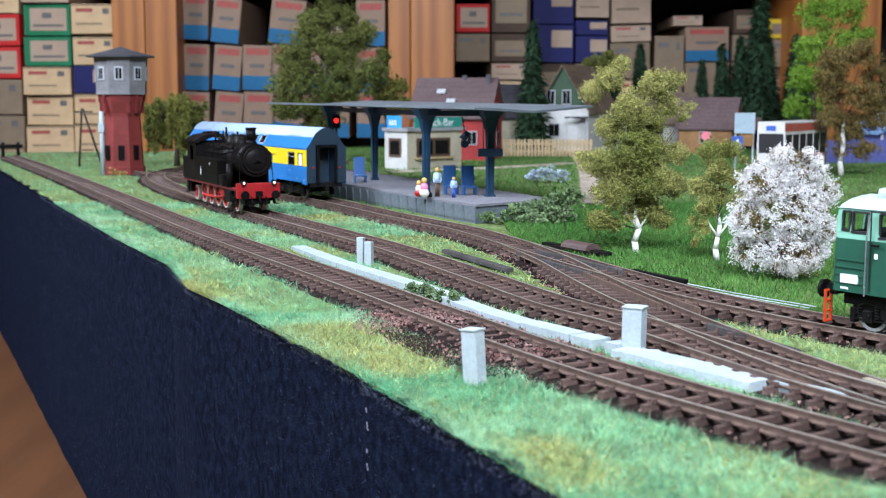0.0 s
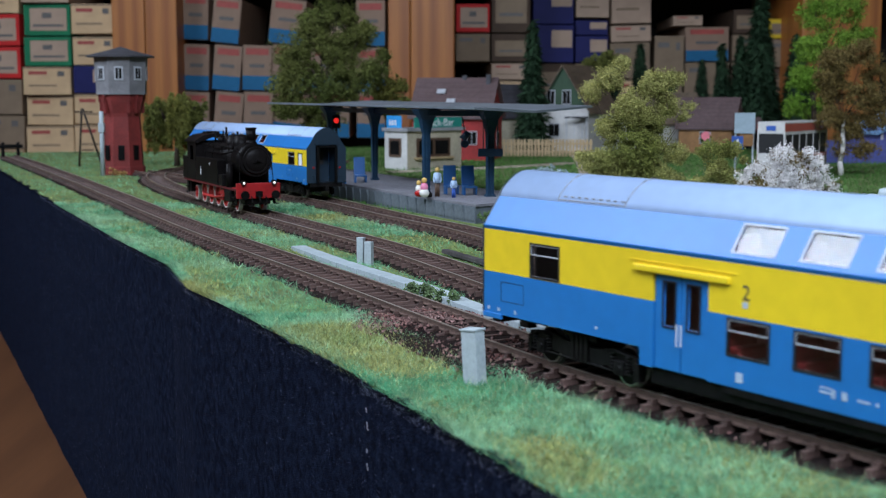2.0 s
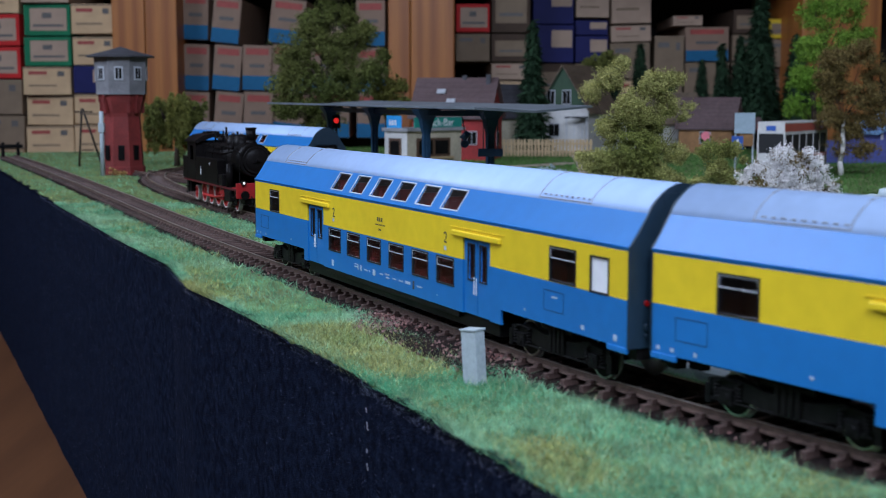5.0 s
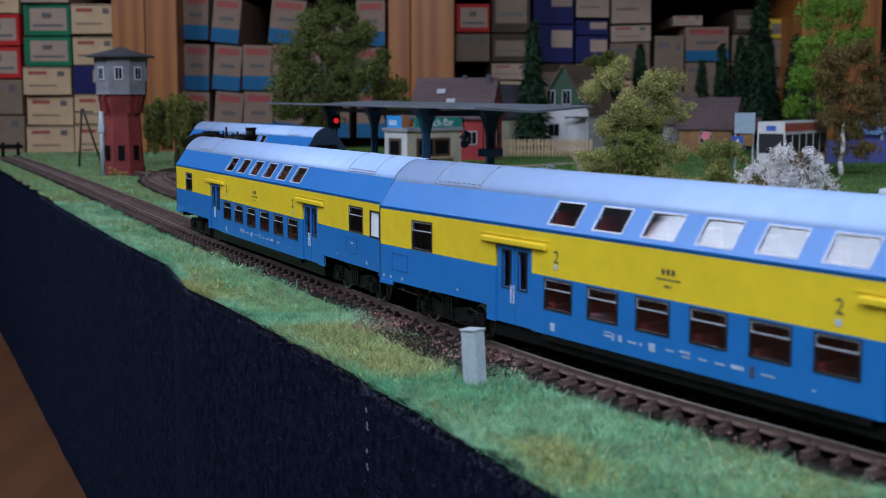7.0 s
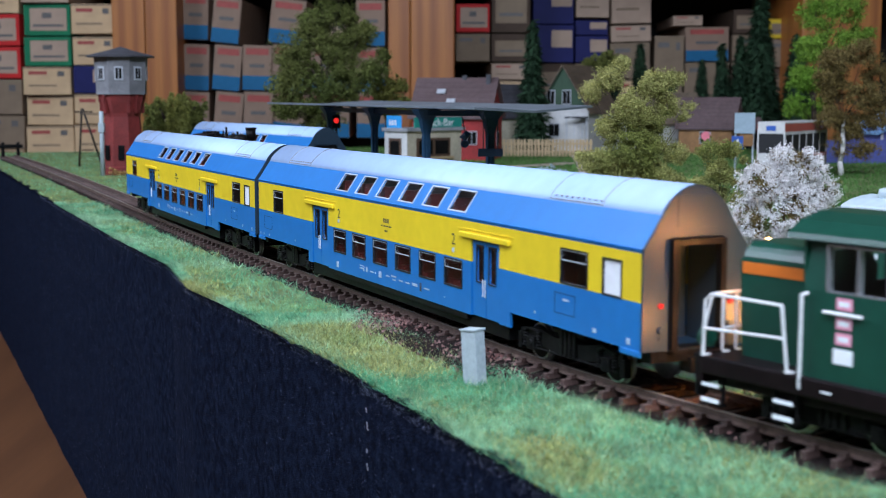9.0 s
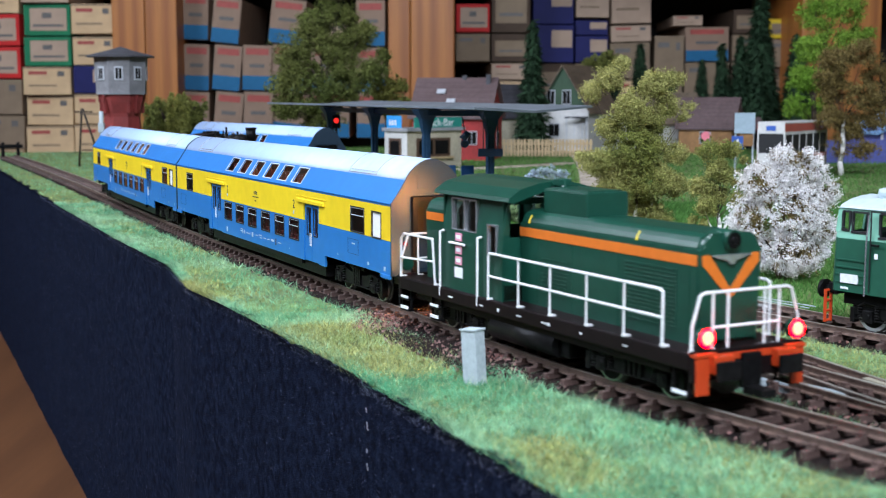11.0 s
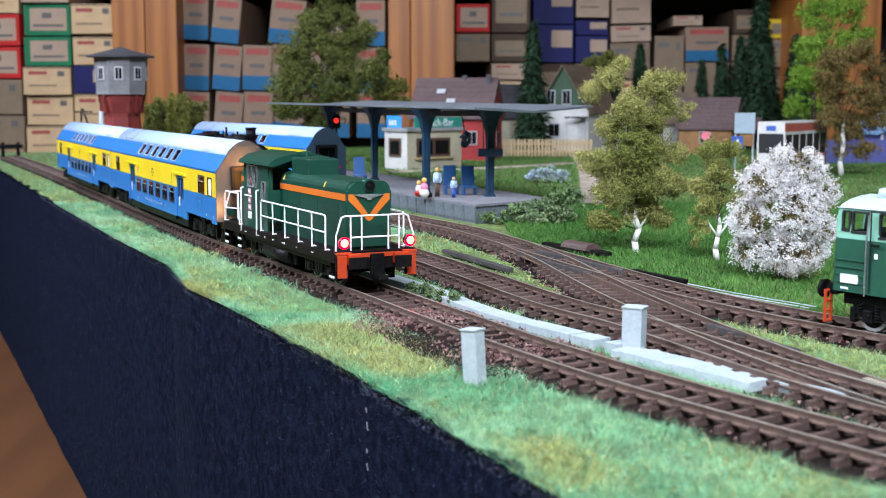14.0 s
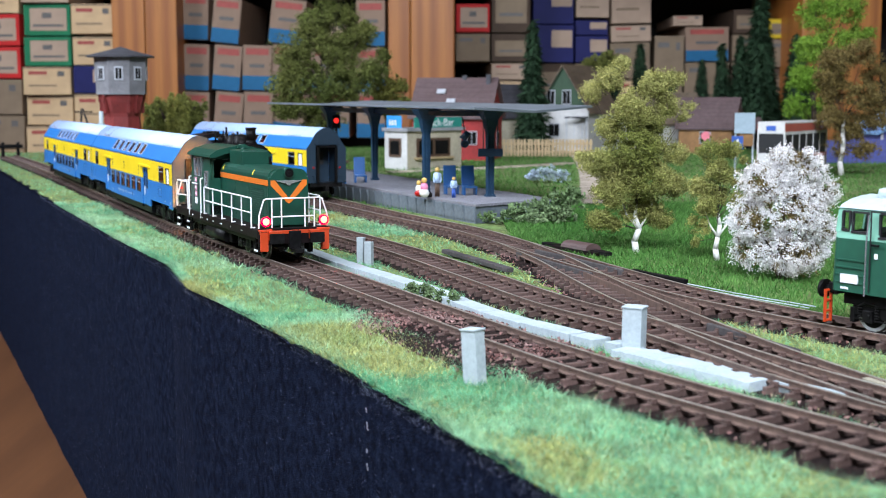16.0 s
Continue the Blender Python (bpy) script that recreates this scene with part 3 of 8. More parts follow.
def path(pts, w, dz, label):
    p = spline(pts, 15)
    t, n = normals(p)
    V, F = [], []
    for i in range(len(p)):
        for o, z in ((-w, GROUND_Z - 0.3), (-w + 1, GROUND_Z + dz + 1.2), (w - 1, GROUND_Z + dz + 1.2), (w, GROUND_Z - 0.3)):
            V.append((*(p[i] + n[i] * o), z))
    for i in range(len(p) - 1):
        for j in range(3):
            F.append((i * 4 + j, i * 4 + j + 1, i * 4 + j + 5, i * 4 + j + 4))
    return structure(raw("path", V, F, M_path), label, "path")


path(PATH_A, 12, 0.6, "pale sandy footpath across the meadow")
path(PATH_B, 7, 0.5, "narrow pale footpath beside the kiosk")


# ---------------- rolling stock ----------------
def panel(bm, x0, x1, v0, v1, at, holes, bands, thick=0.9):
    """A wall of cells in (x, v) with openings; at(v) gives (y, z, ny, nz); bands: (v limit, material) upwards."""
    xs = sorted({x0, x1, *[h[0] for h in holes], *[h[1] for h in holes]})
    vs = sorted({v0, v1, *[h[2] for h in holes], *[h[3] for h in holes], *[b[0] for b in bands if v0 < b[0] < v1]})
    for a, b in zip(xs[:-1], xs[1:]):
        for c, d in zip(vs[:-1], vs[1:]):
            mx, mv = (a + b) / 2, (c + d) / 2
            if any(h[0] < mx < h[1] and h[2] < mv < h[3] for h in holes):
                continue
            mi = next((m for lim, m in bands if mv < lim), bands[-1][1])
            q = []
            for inner in (0, 1):
                for x, v in ((a, c), (b, c), (b, d), (a, d)):
                    y, z, ny, nz = at(v)
                    q.append(bm.verts.new((x, y - ny * thick * inner, z - nz * thick * inner)))
            for ids in ((0, 1, 2, 3), (7, 6, 5, 4)):
                f = bm.faces.new([q[i] for i in ids])
                f.material_index = mi
            for (i, j, (hx, hv)) in ((0, 1, (mx, c - 0.01)), (1, 2, (b + 0.01, mv)), (2, 3, (mx, d + 0.01)), (3, 0, (a - 0.01, mv))):
                edge = hx < x0 or hx > x1 or hv < v0 or hv > v1
                if edge or any(h[0] < hx < h[1] and h[2] < hv < h[3] for h in holes):
                    f = bm.faces.new((q[i], q[i + 4], q[j + 4], q[j]))
                    f.material_index = mi


def bogie(parent, x, axle, name_label, wheel_r=5.4):
    """A two-axle bogie with sprung side frames; returns it and its wheelsets."""
    bm = B()
    box(bm, -axle - 2, axle + 2, -6, 6, 5.5, 9.5, 0.4)
    for s in (-1, 1):
        y = s * 11.6
        prism_pts = [(-axle - 6.5, 5.4), (-axle - 6.5, 8.8), (-axle + 3, 10.0), (-7, 8.4), (7, 8.4), (axle - 3, 10.0), (axle + 6.5, 8.8), (axle + 6.5, 5.4),
                     (axle - 4, 5.2), (5, 3.6), (-5, 3.6), (-axle + 4, 5.2)]
        a = [bm.verts.new((px, y - 0.8, pz)) for px, pz in prism_pts]
        b = [bm.verts.new((px, y + 0.8, pz)) for px, pz in prism_pts]
        bm.faces.new(a); bm.faces.new(b[::-1])
        for i in range(len(a)):
            j = (i + 1) % len(a)
            bm.faces.new((a[i], a[j], b[j], b[i]))
        for ax in (-axle, axle):
            box(bm, ax - 2.0, ax + 2.0, y - 0.6 + s * 0.6, y + 0.9 + s * 0.9, 3.2, 7.2, 0.3)
            cyl(bm, (ax, y + s * 0.5, 5.2), (ax, y + s * 2.2, 5.2), 1.3, 1.1, 10)
            for dx in (-3.4, 3.4):
                for k in range(5):
                    cyl(bm, (ax + dx, y + s * 0.7, 4.6 + k * 0.9), (ax + dx, y + s * 0.7, 5.1 + k * 0.9), 1.0, 1.0, 8)
            tube(bm, [(ax - 4.5, y + s * 1.2, 8.8), (ax + 1, y + s * 1.6, 9.6), (ax + 4, y + s * 1.2, 8.2)], 0.35, 5)
        for k in range(4):
            box(bm, -4 + k * 2.1, -2.7 + k * 2.1, min(y, y + s * 1.6), max(y, y + s * 1.6), 4.2, 11.4, 0.15)
        box(bm, -8, 8, min(y, y + s * 1.2), max(y, y + s * 1.2), 10.2, 11.6, 0.2)
        tube(bm, [(-axle - 5, y + s * 1.2, 4.0), (axle + 5, y + s * 1.2, 4.0)], 0.3, 5)
        box(bm, -axle - 7.5, -axle - 5.6, y - 1.4, y + 1.0, 2.6, 7.6, 0.2)
        box(bm, axle + 5.6, axle + 7.5, y - 1.4, y + 1.0, 2.6, 7.6, 0.2)
    bg = part("bogie", bm, M_black, parent, name_label, (x, 0, 0))
    ws = []
    for ax in (-axle, axle):
        bm = B()
        cyl(bm, (0, -11, 0), (0, 11, 0), 1.0, 1.0, 10, 1)
        for s in (-1, 1):
            cyl(bm, (0, s * 8.0, 0), (0, s * 9.6, 0), wheel_r, wheel_r, 28, 0)
            cyl(bm, (0, s * 7.4, 0), (0, s * 8.0, 0), wheel_r + 0.8, wheel_r + 0.5, 28, 0)
            cyl(bm, (0, s * 9.6, 0), (0, s * 9.75, 0), wheel_r - 0.45, wheel_r - 0.6, 24, 1)
        w = part("wheelset", bm, (M_steel, M_black), bg, "steel wheelset on a dark axle", (ax, 0, wheel_r))
        ws.append(w)
    return bg, ws


HALF, WALL_Y = 157.5, 16.1
UP_V = (38.9, 47.3)  # the sloping upper wall


def up_at(v):
    u = (v - UP_V[0]) / (UP_V[1] - UP_V[0])
    return (WALL_Y - 5.7 * u, v, 0.83, 0.56)


def window_unit(parent, x0, x1, v0, v1, at, side, bar, blind=False):
    """A framed coach window: frame ring, glazing bar and pane."""
    def P(x, v, o):
        y, z, ny, nz = at(v)
        return (x, side * (y + ny * o), z + nz * o)
    bm = B()
    w = 0.5 if bar or blind else 0.36
    for a, b, c, d in ((x0, x1, v0, v0 + w), (x0, x1, v1 - w, v1), (x0, x0 + w, v0 + w, v1 - w), (x1 - w, x1, v0 + w, v1 - w)):
        q = [bm.verts.new(P(x, v, o)) for o in (0.18, -0.7 if bar or blind else -0.08) for x, v in ((a, c), (b, c), (b, d), (a, d))]
        for ids in ((0, 1, 2, 3), (7, 6, 5, 4), (0, 4, 5, 1), (1, 5, 6, 2), (2, 6, 7, 3), (3, 7, 4, 0)):
            bm.faces.new([q[i] for i in ids])
    if bar:
        tube(bm, [P(x0 + w, v1 - (v1 - v0) * 0.34, 0.0), P(x1 - w, v1 - (v1 - v0) * 0.34, 0.0)], 0.16, 5, 1)
        for a, b in ((P(x0 + w, v1 - w - 0.1, 0.05), P(x1 - w, v1 - w - 0.1, 0.05)), (P(x0 + w + 0.1, v1 - w, 0.05), P(x0 + w + 0.1, v1 - (v1 - v0) * 0.34, 0.05)),
                     (P(x1 - w - 0.1, v1 - w, 0.05), P(x1 - w - 0.1, v1 - (v1 - v0) * 0.34, 0.05))):
            tube(bm, [a, b], 0.13, 5, 1)
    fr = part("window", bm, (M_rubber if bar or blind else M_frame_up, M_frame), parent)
    bm = B()
    q = [bm.verts.new(P(x, v, o)) for o in (-0.3, -0.5) for x, v in ((x0 + w, v0 + w), (x1 - w, v0 + w), (x1 - w, v1 - w), (x0 + w, v1 - w))]
    for ids in ((0, 1, 2, 3), (7, 6, 5, 4), (0, 4, 5, 1), (1, 5, 6, 2), (2, 6, 7, 3), (3, 7, 4, 0)):
        bm.faces.new([q[i] for i in ids])
    pn = part("pane", bm, M_white_blind if blind else M_glass, fr, "white blanked pane" if blind else "")
    if not blind:
        pn.visible_shadow = False
    return fr


def make_coach(label):
    c = thing("coach", (0, 0, 0), 0, label, "railway coach", "double-deck coaches")
    side_at = lambda v: (WALL_Y, v, 1.0, 0.0)
    # openings of a side, as x0, x1, z0, z1
    low = [(x, x + 13.4, 15.5, 24.8) for x in (45.4, 25.1, 4.4, -16.4, -37.0, -57.0)]
    ends = [(121.8, 135.2, 25.5, 35.5), (-132.4, -118.0, 25.5, 35.5)]
    blind = [(-148.8, -139.4, 25.2, 35.2)]
    ups = [(x, x + 13.2, 40.1, 46.8) for x in (45.6, 25.0, 4.4, -16.4, -37.0, -57.4)]
    doors = [(65.0, 84.2, 8.2, 32.4), (-82.0, -63.2, 8.2, 32.4)]
    for side in (1, -1):
        bm = B()
        flip = lambda f: (lambda v: (side * f(v)[0], f(v)[1], side * f(v)[2], f(v)[3]))
        bands = [(25.3, 0), (37.9, 1), (60, 0)]
        deep = [(-HALF, -89.0, 12.8), (-89.0, 89.0, 8.2), (89.0, HALF, 12.8)]
        for a, b, z0 in deep:
            hs = [h for h in low + ends + blind + doors if a < (h[0] + h[1]) / 2 < b]
            panel(bm, a, b, z0, 38.9, flip(side_at), hs, bands)
        panel(bm, -HALF, HALF, 38.9, 47.3, flip(up_at), ups, [(60, 0)])
        for s in (-1, 1):
            box(bm, s * (HALF - 4.5) - 4.4, s * (HALF - 4.5) + 4.4, side * WALL_Y - 0.5, side * WALL_Y + 0.45, 11.4, 12.9, 0.2)
        box(bm, -HALF, HALF, side * WALL_Y - 0.35, side * WALL_Y + 0.35, 38.6, 39.1, 0.1)
        sd = part("side_wall", bm, (M_blue, M_yellow), c, "blue wall with a broad yellow band")
        for h in low:
            window_unit(sd, *h, side_at, side, True)
        for h in ends:
            window_unit(sd, *h, side_at, side, True)
        for h in blind:
            window_unit(sd, *h, side_at, side, False, True)
        for h in ups:
            window_unit(sd, *h, up_at, side, False)
        # doors in two leaves, with long panes and a step canopy
        for x0, x1, z0, z1 in doors:
            mid = (x0 + x1) / 2
            for a, b, sh in ((x0 + 0.2, mid - 0.25, 0.6), (mid + 0.25, x1 - 0.2, -0.6)):
                wa, wb = (a + b) / 2 - 2.0 + sh, (a + b) / 2 + 2.0 + sh
                bm = B()
                lf = lambda v: (side * (WALL_Y - 0.55), v, side, 0.0)
                panel(bm, a, b, z0 + 0.2, z1 - 0.1, lf, [(wa, wb, 19.5, 30.6)], [(60, 0)], 0.7)
                d = part("door_leaf", bm, M_blue, sd, "blue entrance door leaf")
                bm = B()
                y = side * (WALL_Y - 0.45)
                for q in ((wa - .4, wb + .4, 30.6, 31.0), (wa - .4, wb + .4, 19.1, 19.5), (wa - .4, wa, 19.5, 30.6), (wb, wb + .4, 19.5, 30.6)):
                    box(bm, q[0], q[1], y - 0.2, y + 0.2, q[2], q[3])
                part("door_seal", bm, M_rubber, sd)
            bm = B()
            y = side * (WALL_Y - 0.75)
            box(bm, x0 + 1.5, x1 - 1.5, min(y, y - side * 0.2), max(y, y - side * 0.2), 19.0, 31.0)
            pn = part("door_glazing", bm, M_glass, sd)
            pn.visible_shadow = False
            bm = B()
            for s in (-0.75, 0.75):
                tube(bm, [(mid + s, side * (WALL_Y + 0.3), 15.0), (mid + s, side * (WALL_Y + 0.3), 20.5)], 0.17, 6)
            part("handle", bm, M_rail_white, sd, "thin pale door grips")
            bm = B()
            box(bm, x0 - 7.0, x1 + 7.0, side * WALL_Y - 0.4 if side > 0 else side * WALL_Y - 1.1, side * WALL_Y + 1.1 if side > 0 else side * WALL_Y + 0.4, 32.7, 34.3, 0.3)
            bx = side * WALL_Y
            box(bm, x0 - 9, x1 + 9, min(bx, bx + side * 0.25), max(bx, bx + side * 0.25), 35.2, 35.45)
            part("door_rail", bm, M_yellow, sd, "yellow sliding rail above the door")
        # prints: class figures, number bars and small marks
        y = side * (WALL_Y + 0.06)
        rot = pose(0, 0, 0, 90, 0, 180 if side > 0 else 0)
        for x in (53.0, -50.5):
            text_part("class_figure", "2", 5.2, M_dark_print, sd, Matrix.Translation((x * MM, y * MM, 31.0 * MM)) @ rot)
        bm = B()
        for x, w, z, h in ((7.2, 0.7, 32.3, 1.5), (5.3, 0.7, 32.3, 1.5), (3.4, 0.7, 32.3, 1.5)):
            box(bm, x - w / 2 - 0.2, x + w / 2 + 0.2, y - 0.03, y + 0.03, z - h / 2, z + h / 2)
        for k in range(9):
            box(bm, 0.6 + k * 1.05, 1.3 + k * 1.05, y - 0.03, y + 0.03, 30.1, 30.6)
        for k in range(3):
            box(bm, 4.2 + k * 0.9, 4.8 + k * 0.9, y - 0.03, y + 0.03, 28.2, 28.9)
        tagged(part("number_bars", bm, M_dark_print, sd), kind="stuff")
        bm = B()
        for x, w, z, h in ((54.5, 2.2, 10.8, 2.4), (53.2, 1.6, 28.3, 1.5), (-50.3, 1.6, 27.6, 1.5), (-44, 1.0, 11.2, 0.4), (27, 0.9, 12.2, 2), (29, 3.6, 12.2, 0.5), (29, 3.6, 13.2, 0.35),
                           (24, 1.4, 12.2, 1.9), (19, 3.4, 12.0, 0.5), (15.5, 0.7, 12.0, 0.8), (11, 2.4, 12.0, 2.2), (4, 3.2, 12.3, 0.5), (-1.5, 4, 12.8, 0.6), (-2, 3, 11.6, 0.5),
                           (-8, 3, 12.0, 0.5), (-14, 3.4, 12.0, 0.5), (-20, 4.2, 12.2, 1.0), (-30, 4.5, 12.0, 0.5), (155, 1.2, 14.3, 1), (150, 1.2, 14.3, 1), (142, 1, 14.3, 1.1),
                           (106, 1, 15.2, 0.8), (-104, 1, 15.2, 0.8), (-136, 1.6, 15.0, 1.2), (-152, 1.6, 14.8, 1.6), (-121, 3.0, 21.0, 0.6)):
            box(bm, x - w / 2, x + w / 2, y - 0.03, y + 0.03, z - h / 2, z + h / 2)
        box(bm, -25.5, -24.2, y - 0.035, y + 0.035, 10.6, 13.4, 0, 1)
        tagged(part("marking", bm, (M_coach_print, M_dark_print), sd), kind="stuff")
        bm = B()
        for a, b in ((-126, -115), (138, 149)):
            for q in ((a, b, 22.6, 22.75), (a, b, 16.9, 17.05), (a, a + 0.15, 16.9, 22.7), (b - 0.15, b, 16.9, 22.7)):
                box(bm, q[0], q[1], y - 0.04, y + 0.02, q[2], q[3])
        tagged(part("hatch_outline", bm, M_end, sd), kind="stuff")
    # roof: a rounded shell
    bm = B()
    prof = [(10.4, 47.3), (9.6, 48.9), (8.4, 50.4), (6.6, 52.0), (4.4, 53.6), (2.2, 54.5), (0, 54.8)]
    full = prof + [(-y, z) for y, z in prof[-2::-1]]
    inner = [(y * 0.94, z - 0.9) for y, z in full[::-1]]
    prism(bm, full + inner, -HALF, HALF, 0, True)
    rf = part("roof", bm, M_roof, c, "pale blue-grey rounded roof")
    for x in (-116, 116):
        bm = B()
        for y0, z0, y1, z1 in ((10.2, 47.75, 9.0, 49.85), (9.0, 49.85, 6.6, 52.1), (6.6, 52.1, 3.2, 54.25), (3.2, 54.25, 0, 54.9), (0, 54.9, -3.2, 54.25), (-3.2, 54.25, -6.6, 52.1)):
            for xx in (x - 14, x + 14):
                tube(bm, [(xx, y0, z0), (xx, y1, z1)], 0.18, 5)
        for k in range(9):
            tube(bm, [(x - 13.5 + k * 3, 9.75, 48.9), (x - 12.2 + k * 3, 9.75, 48.9)], 0.2, 5)
        tube(bm, [(x - 14, 10.15, 47.9), (x + 14, 10.15, 47.9)], 0.15, 5)
        part("roof_hatch", bm, M_conc_dark, rf, "riveted roof hatch seam")
    # ends: shell with gangway, doors, lamps and buffers
    for s in (-1, 1):
        x0, x1 = (HALF - 0.2, HALF + 0.7)
        left = [(WALL_Y, 12.8), (WALL_Y, 38.9), (13.6, 42.2), (8.2, 42.2), (8.2, 12.8)]
        for pl in (left, [(-y, z) for y, z in left[::-1]]):
            bm = B()
            prism(bm, pl, s * x0, s * x1)
            part("end_panel", bm, M_end, c, "dark blue-grey coach end")
        bm = B()
        prism(bm, [(13.6, 42.2), (10.4, 47.3)] + prof[1:] + [(-y, z) for y, z in prof[-2:0:-1]] + [(-10.4, 47.3), (-13.6, 42.2)], s * x0, s * x1)
        en = part("end_wall", bm, M_end, c, "dark blue-grey coach end")
        for y in (-8.6, 8.6):
            bm = B(); box(bm, s * x0 - 0.9, s * x0 + 1.9, y - 0.6, y + 0.6, 12.5, 41.4, 0.3)
            part("gangway_post", bm, M_end, en)
        bm = B(); box(bm, s * x0 - 0.9, s * x0 + 2.2, -10.6, 10.6, 41.4, 42.7, 0.3)
        part("gangway_lintel", bm, M_end, en)
        bm = B(); box(bm, s * x1 - 0.2, s * x1 + 0.25, -6.0, 6.0, 44.0, 52.4, 0.1)
        part("end_plate", bm, M_end, en)
        bm = B()
        for k in range(4):
            xa = s * (HALF + 0.6 + k * 0.55)
            for y in (-7.4, 7.4):
                box(bm, xa - 0.2, xa + 0.2, y - 0.9, y + 0.9, 13, 41.2)
            box(bm, xa - 0.2, xa + 0.2, -7.6, 7.6, 39.6, 41.2)
        tagged(part("gangway", bm, M_black, en, "black folded gangway bellows"), kind="stuff")
        bm = B()
        box(bm, s * (HALF - 14.6) - 0.5, s * (HALF - 14.6) + 0.5, -7.8, 7.8, 13, 41, 0)
        for yy in (-8.4, 8.4):
            box(bm, min(s * (HALF - 14), s * HALF), max(s * (HALF - 14), s * HALF), yy - 0.3, yy + 0.3, 12.9, 42)
        box(bm, min(s * (HALF - 14), s * HALF), max(s * (HALF - 14), s * HALF), -8.4, 8.4, 41.8, 42.3); box(bm, min(s * (HALF - 14), s * HALF), max(s * (HALF - 14), s * HALF), -8.4, 8.4, 12.4, 12.9)
        part("gangway_door", bm, M_end, en)
        bm = B()
        box(bm, s * (HALF - 14.0) - 0.1, s * (HALF - 14.0) + 0.1, -3.2, 0.6, 26, 36, 0)
        part("door_window", bm, M_grey_in, en, "dark door window")
        for y in (-10.8, 10.8):
            bm = B(); cyl(bm, (s * (HALF + 0.5), y, 24.4), (s * (HALF + 1.2), y, 24.4), 0.85, 0.75, 14)
            part("tail_lamp", bm, M_tail, en, "red tail lamp")
            bm = B(); cyl(bm, (s * (HALF + 0.4), y, 18.2), (s * (HALF + 1.6), y, 18.2), 1.0, 0.9, 12); cyl(bm, (s * (HALF + 0.4), y, 15.9), (s * (HALF + 1.2), y, 15.9), 0.6, 0.6, 10)
            part("socket", bm, M_end, en)
        bm = B()
        for y in (-10.0, 10.0):
            cyl(bm, (s * (HALF - 3), y, 11.6), (s * (HALF + 0.2), y, 11.6), 1.3, 1.3, 12)
        box(bm, s * (HALF - 2) - 2, s * (HALF - 2) + 2, -13, 13, 9.5, 13.2, 0.3)
        box(bm, s * (HALF - 1) - 2.4, s * (HALF - 1) + 2.4, -1.6, 1.6, 6.4, 10.5, 0.3)
        part("buffer_beam", bm, M_black, c)
    # inside and below
    bm = B()
    box(bm, -HALF + 16, HALF - 16, -15, 15, 12.9, 13.7); box(bm, -HALF + 16, HALF - 16, -14.5, 14.5, 37.0, 37.8)
    box(bm, -HALF + 16, HALF - 16, -0.6, 0.6, 13.7, 47)
    part("inner_floor", bm, M_grey_in, c)
    bm = B(); box(bm, -1.4, 1.4, -5, 5, 13.7, 21.5, 0.3); box(bm, -4.5, 4.5, -5, 5, 13.7, 16.8, 0.3); low_me = mesh_of("seat", bm, M_red_seat)
    bm = B(); box(bm, -1.4, 1.4, -3.6, 3.6, 37.8, 43.4, 0.3); up_me = mesh_of("seat", bm, M_red_seat)
    for k in range(7):
        for sd_ in (-1, 1):
            for me, yy in ((low_me, 8), (up_me, 6.5)):
                o = new("seat", me); o.parent = c
                o.matrix_basis = pose((-60 + k * 20.4) * MM, sd_ * yy * MM, 0)
    bm = B()
    box(bm, 100, 102, -14, 14, 13.7, 36); box(bm, -102, -100, -14, 14, 13.7, 36); box(bm, 112, 139, -8, -5, 14, 36); box(bm, -139, -112, -8, -5, 14, 36)
    box(bm, -90, 90, -0.9, 0.9, 13.8, 36.5)
    part("partition", bm, M_red_seat, c, "dark red partition walls")
    bm = B()
    box(bm, -86, 86, -14.6, 14.6, 3.6, 8.6, 0.4); box(bm, -60, 60, -15.9, 15.9, 6.2, 8.3, 0.2)
    box(bm, -HALF + 5, -89, -6, 6, 9.6, 12.8); box(bm, 89, HALF - 5, -6, 6, 9.6, 12.8)
    part("underframe", bm, M_black, c)
    ws = []
    bgs = []
    for x in (-116, 116):
        b, w = bogie(c, x, 18.3, "black two-axle bogie with coil springs")
        bgs.append(b)
        ws.append(w)
    return c, bgs, ws


coach_a, bogies_a, wheels_a = make_coach("blue and yellow double-deck model coach on the rails")
coach_b, bogies_b, wheels_b = make_coach("blue and yellow double-deck model coach behind the engine")
coach_c = copy_thing(coach_a, pose(-0.1615, 1.126, 0.0, 0, 0, 117.3))
tagged(coach_c, "blue and yellow double-deck coach standing at the platform")


def rail_loop(parent, pts, bars, r=0.4, label="white handrail"):
    bm = B()
    tube(bm, pts, r, 6)
    for b in bars:
        tube(bm, b, r * 0.92, 6)
    for q in (pts[0], pts[-1], *[b[-1] for b in bars]):
        if abs(q[2] - 15.2) < 0.1:
            side = -1 if q[1] > 0 else 1
            box(bm, q[0] - 1.0, q[0] + 1.0, q[1] + min(0, side * 1.6), q[1] + max(0, side * 1.6), 15.3, 15.8)
    return part("handrail", bm, M_rail_white, parent, label)


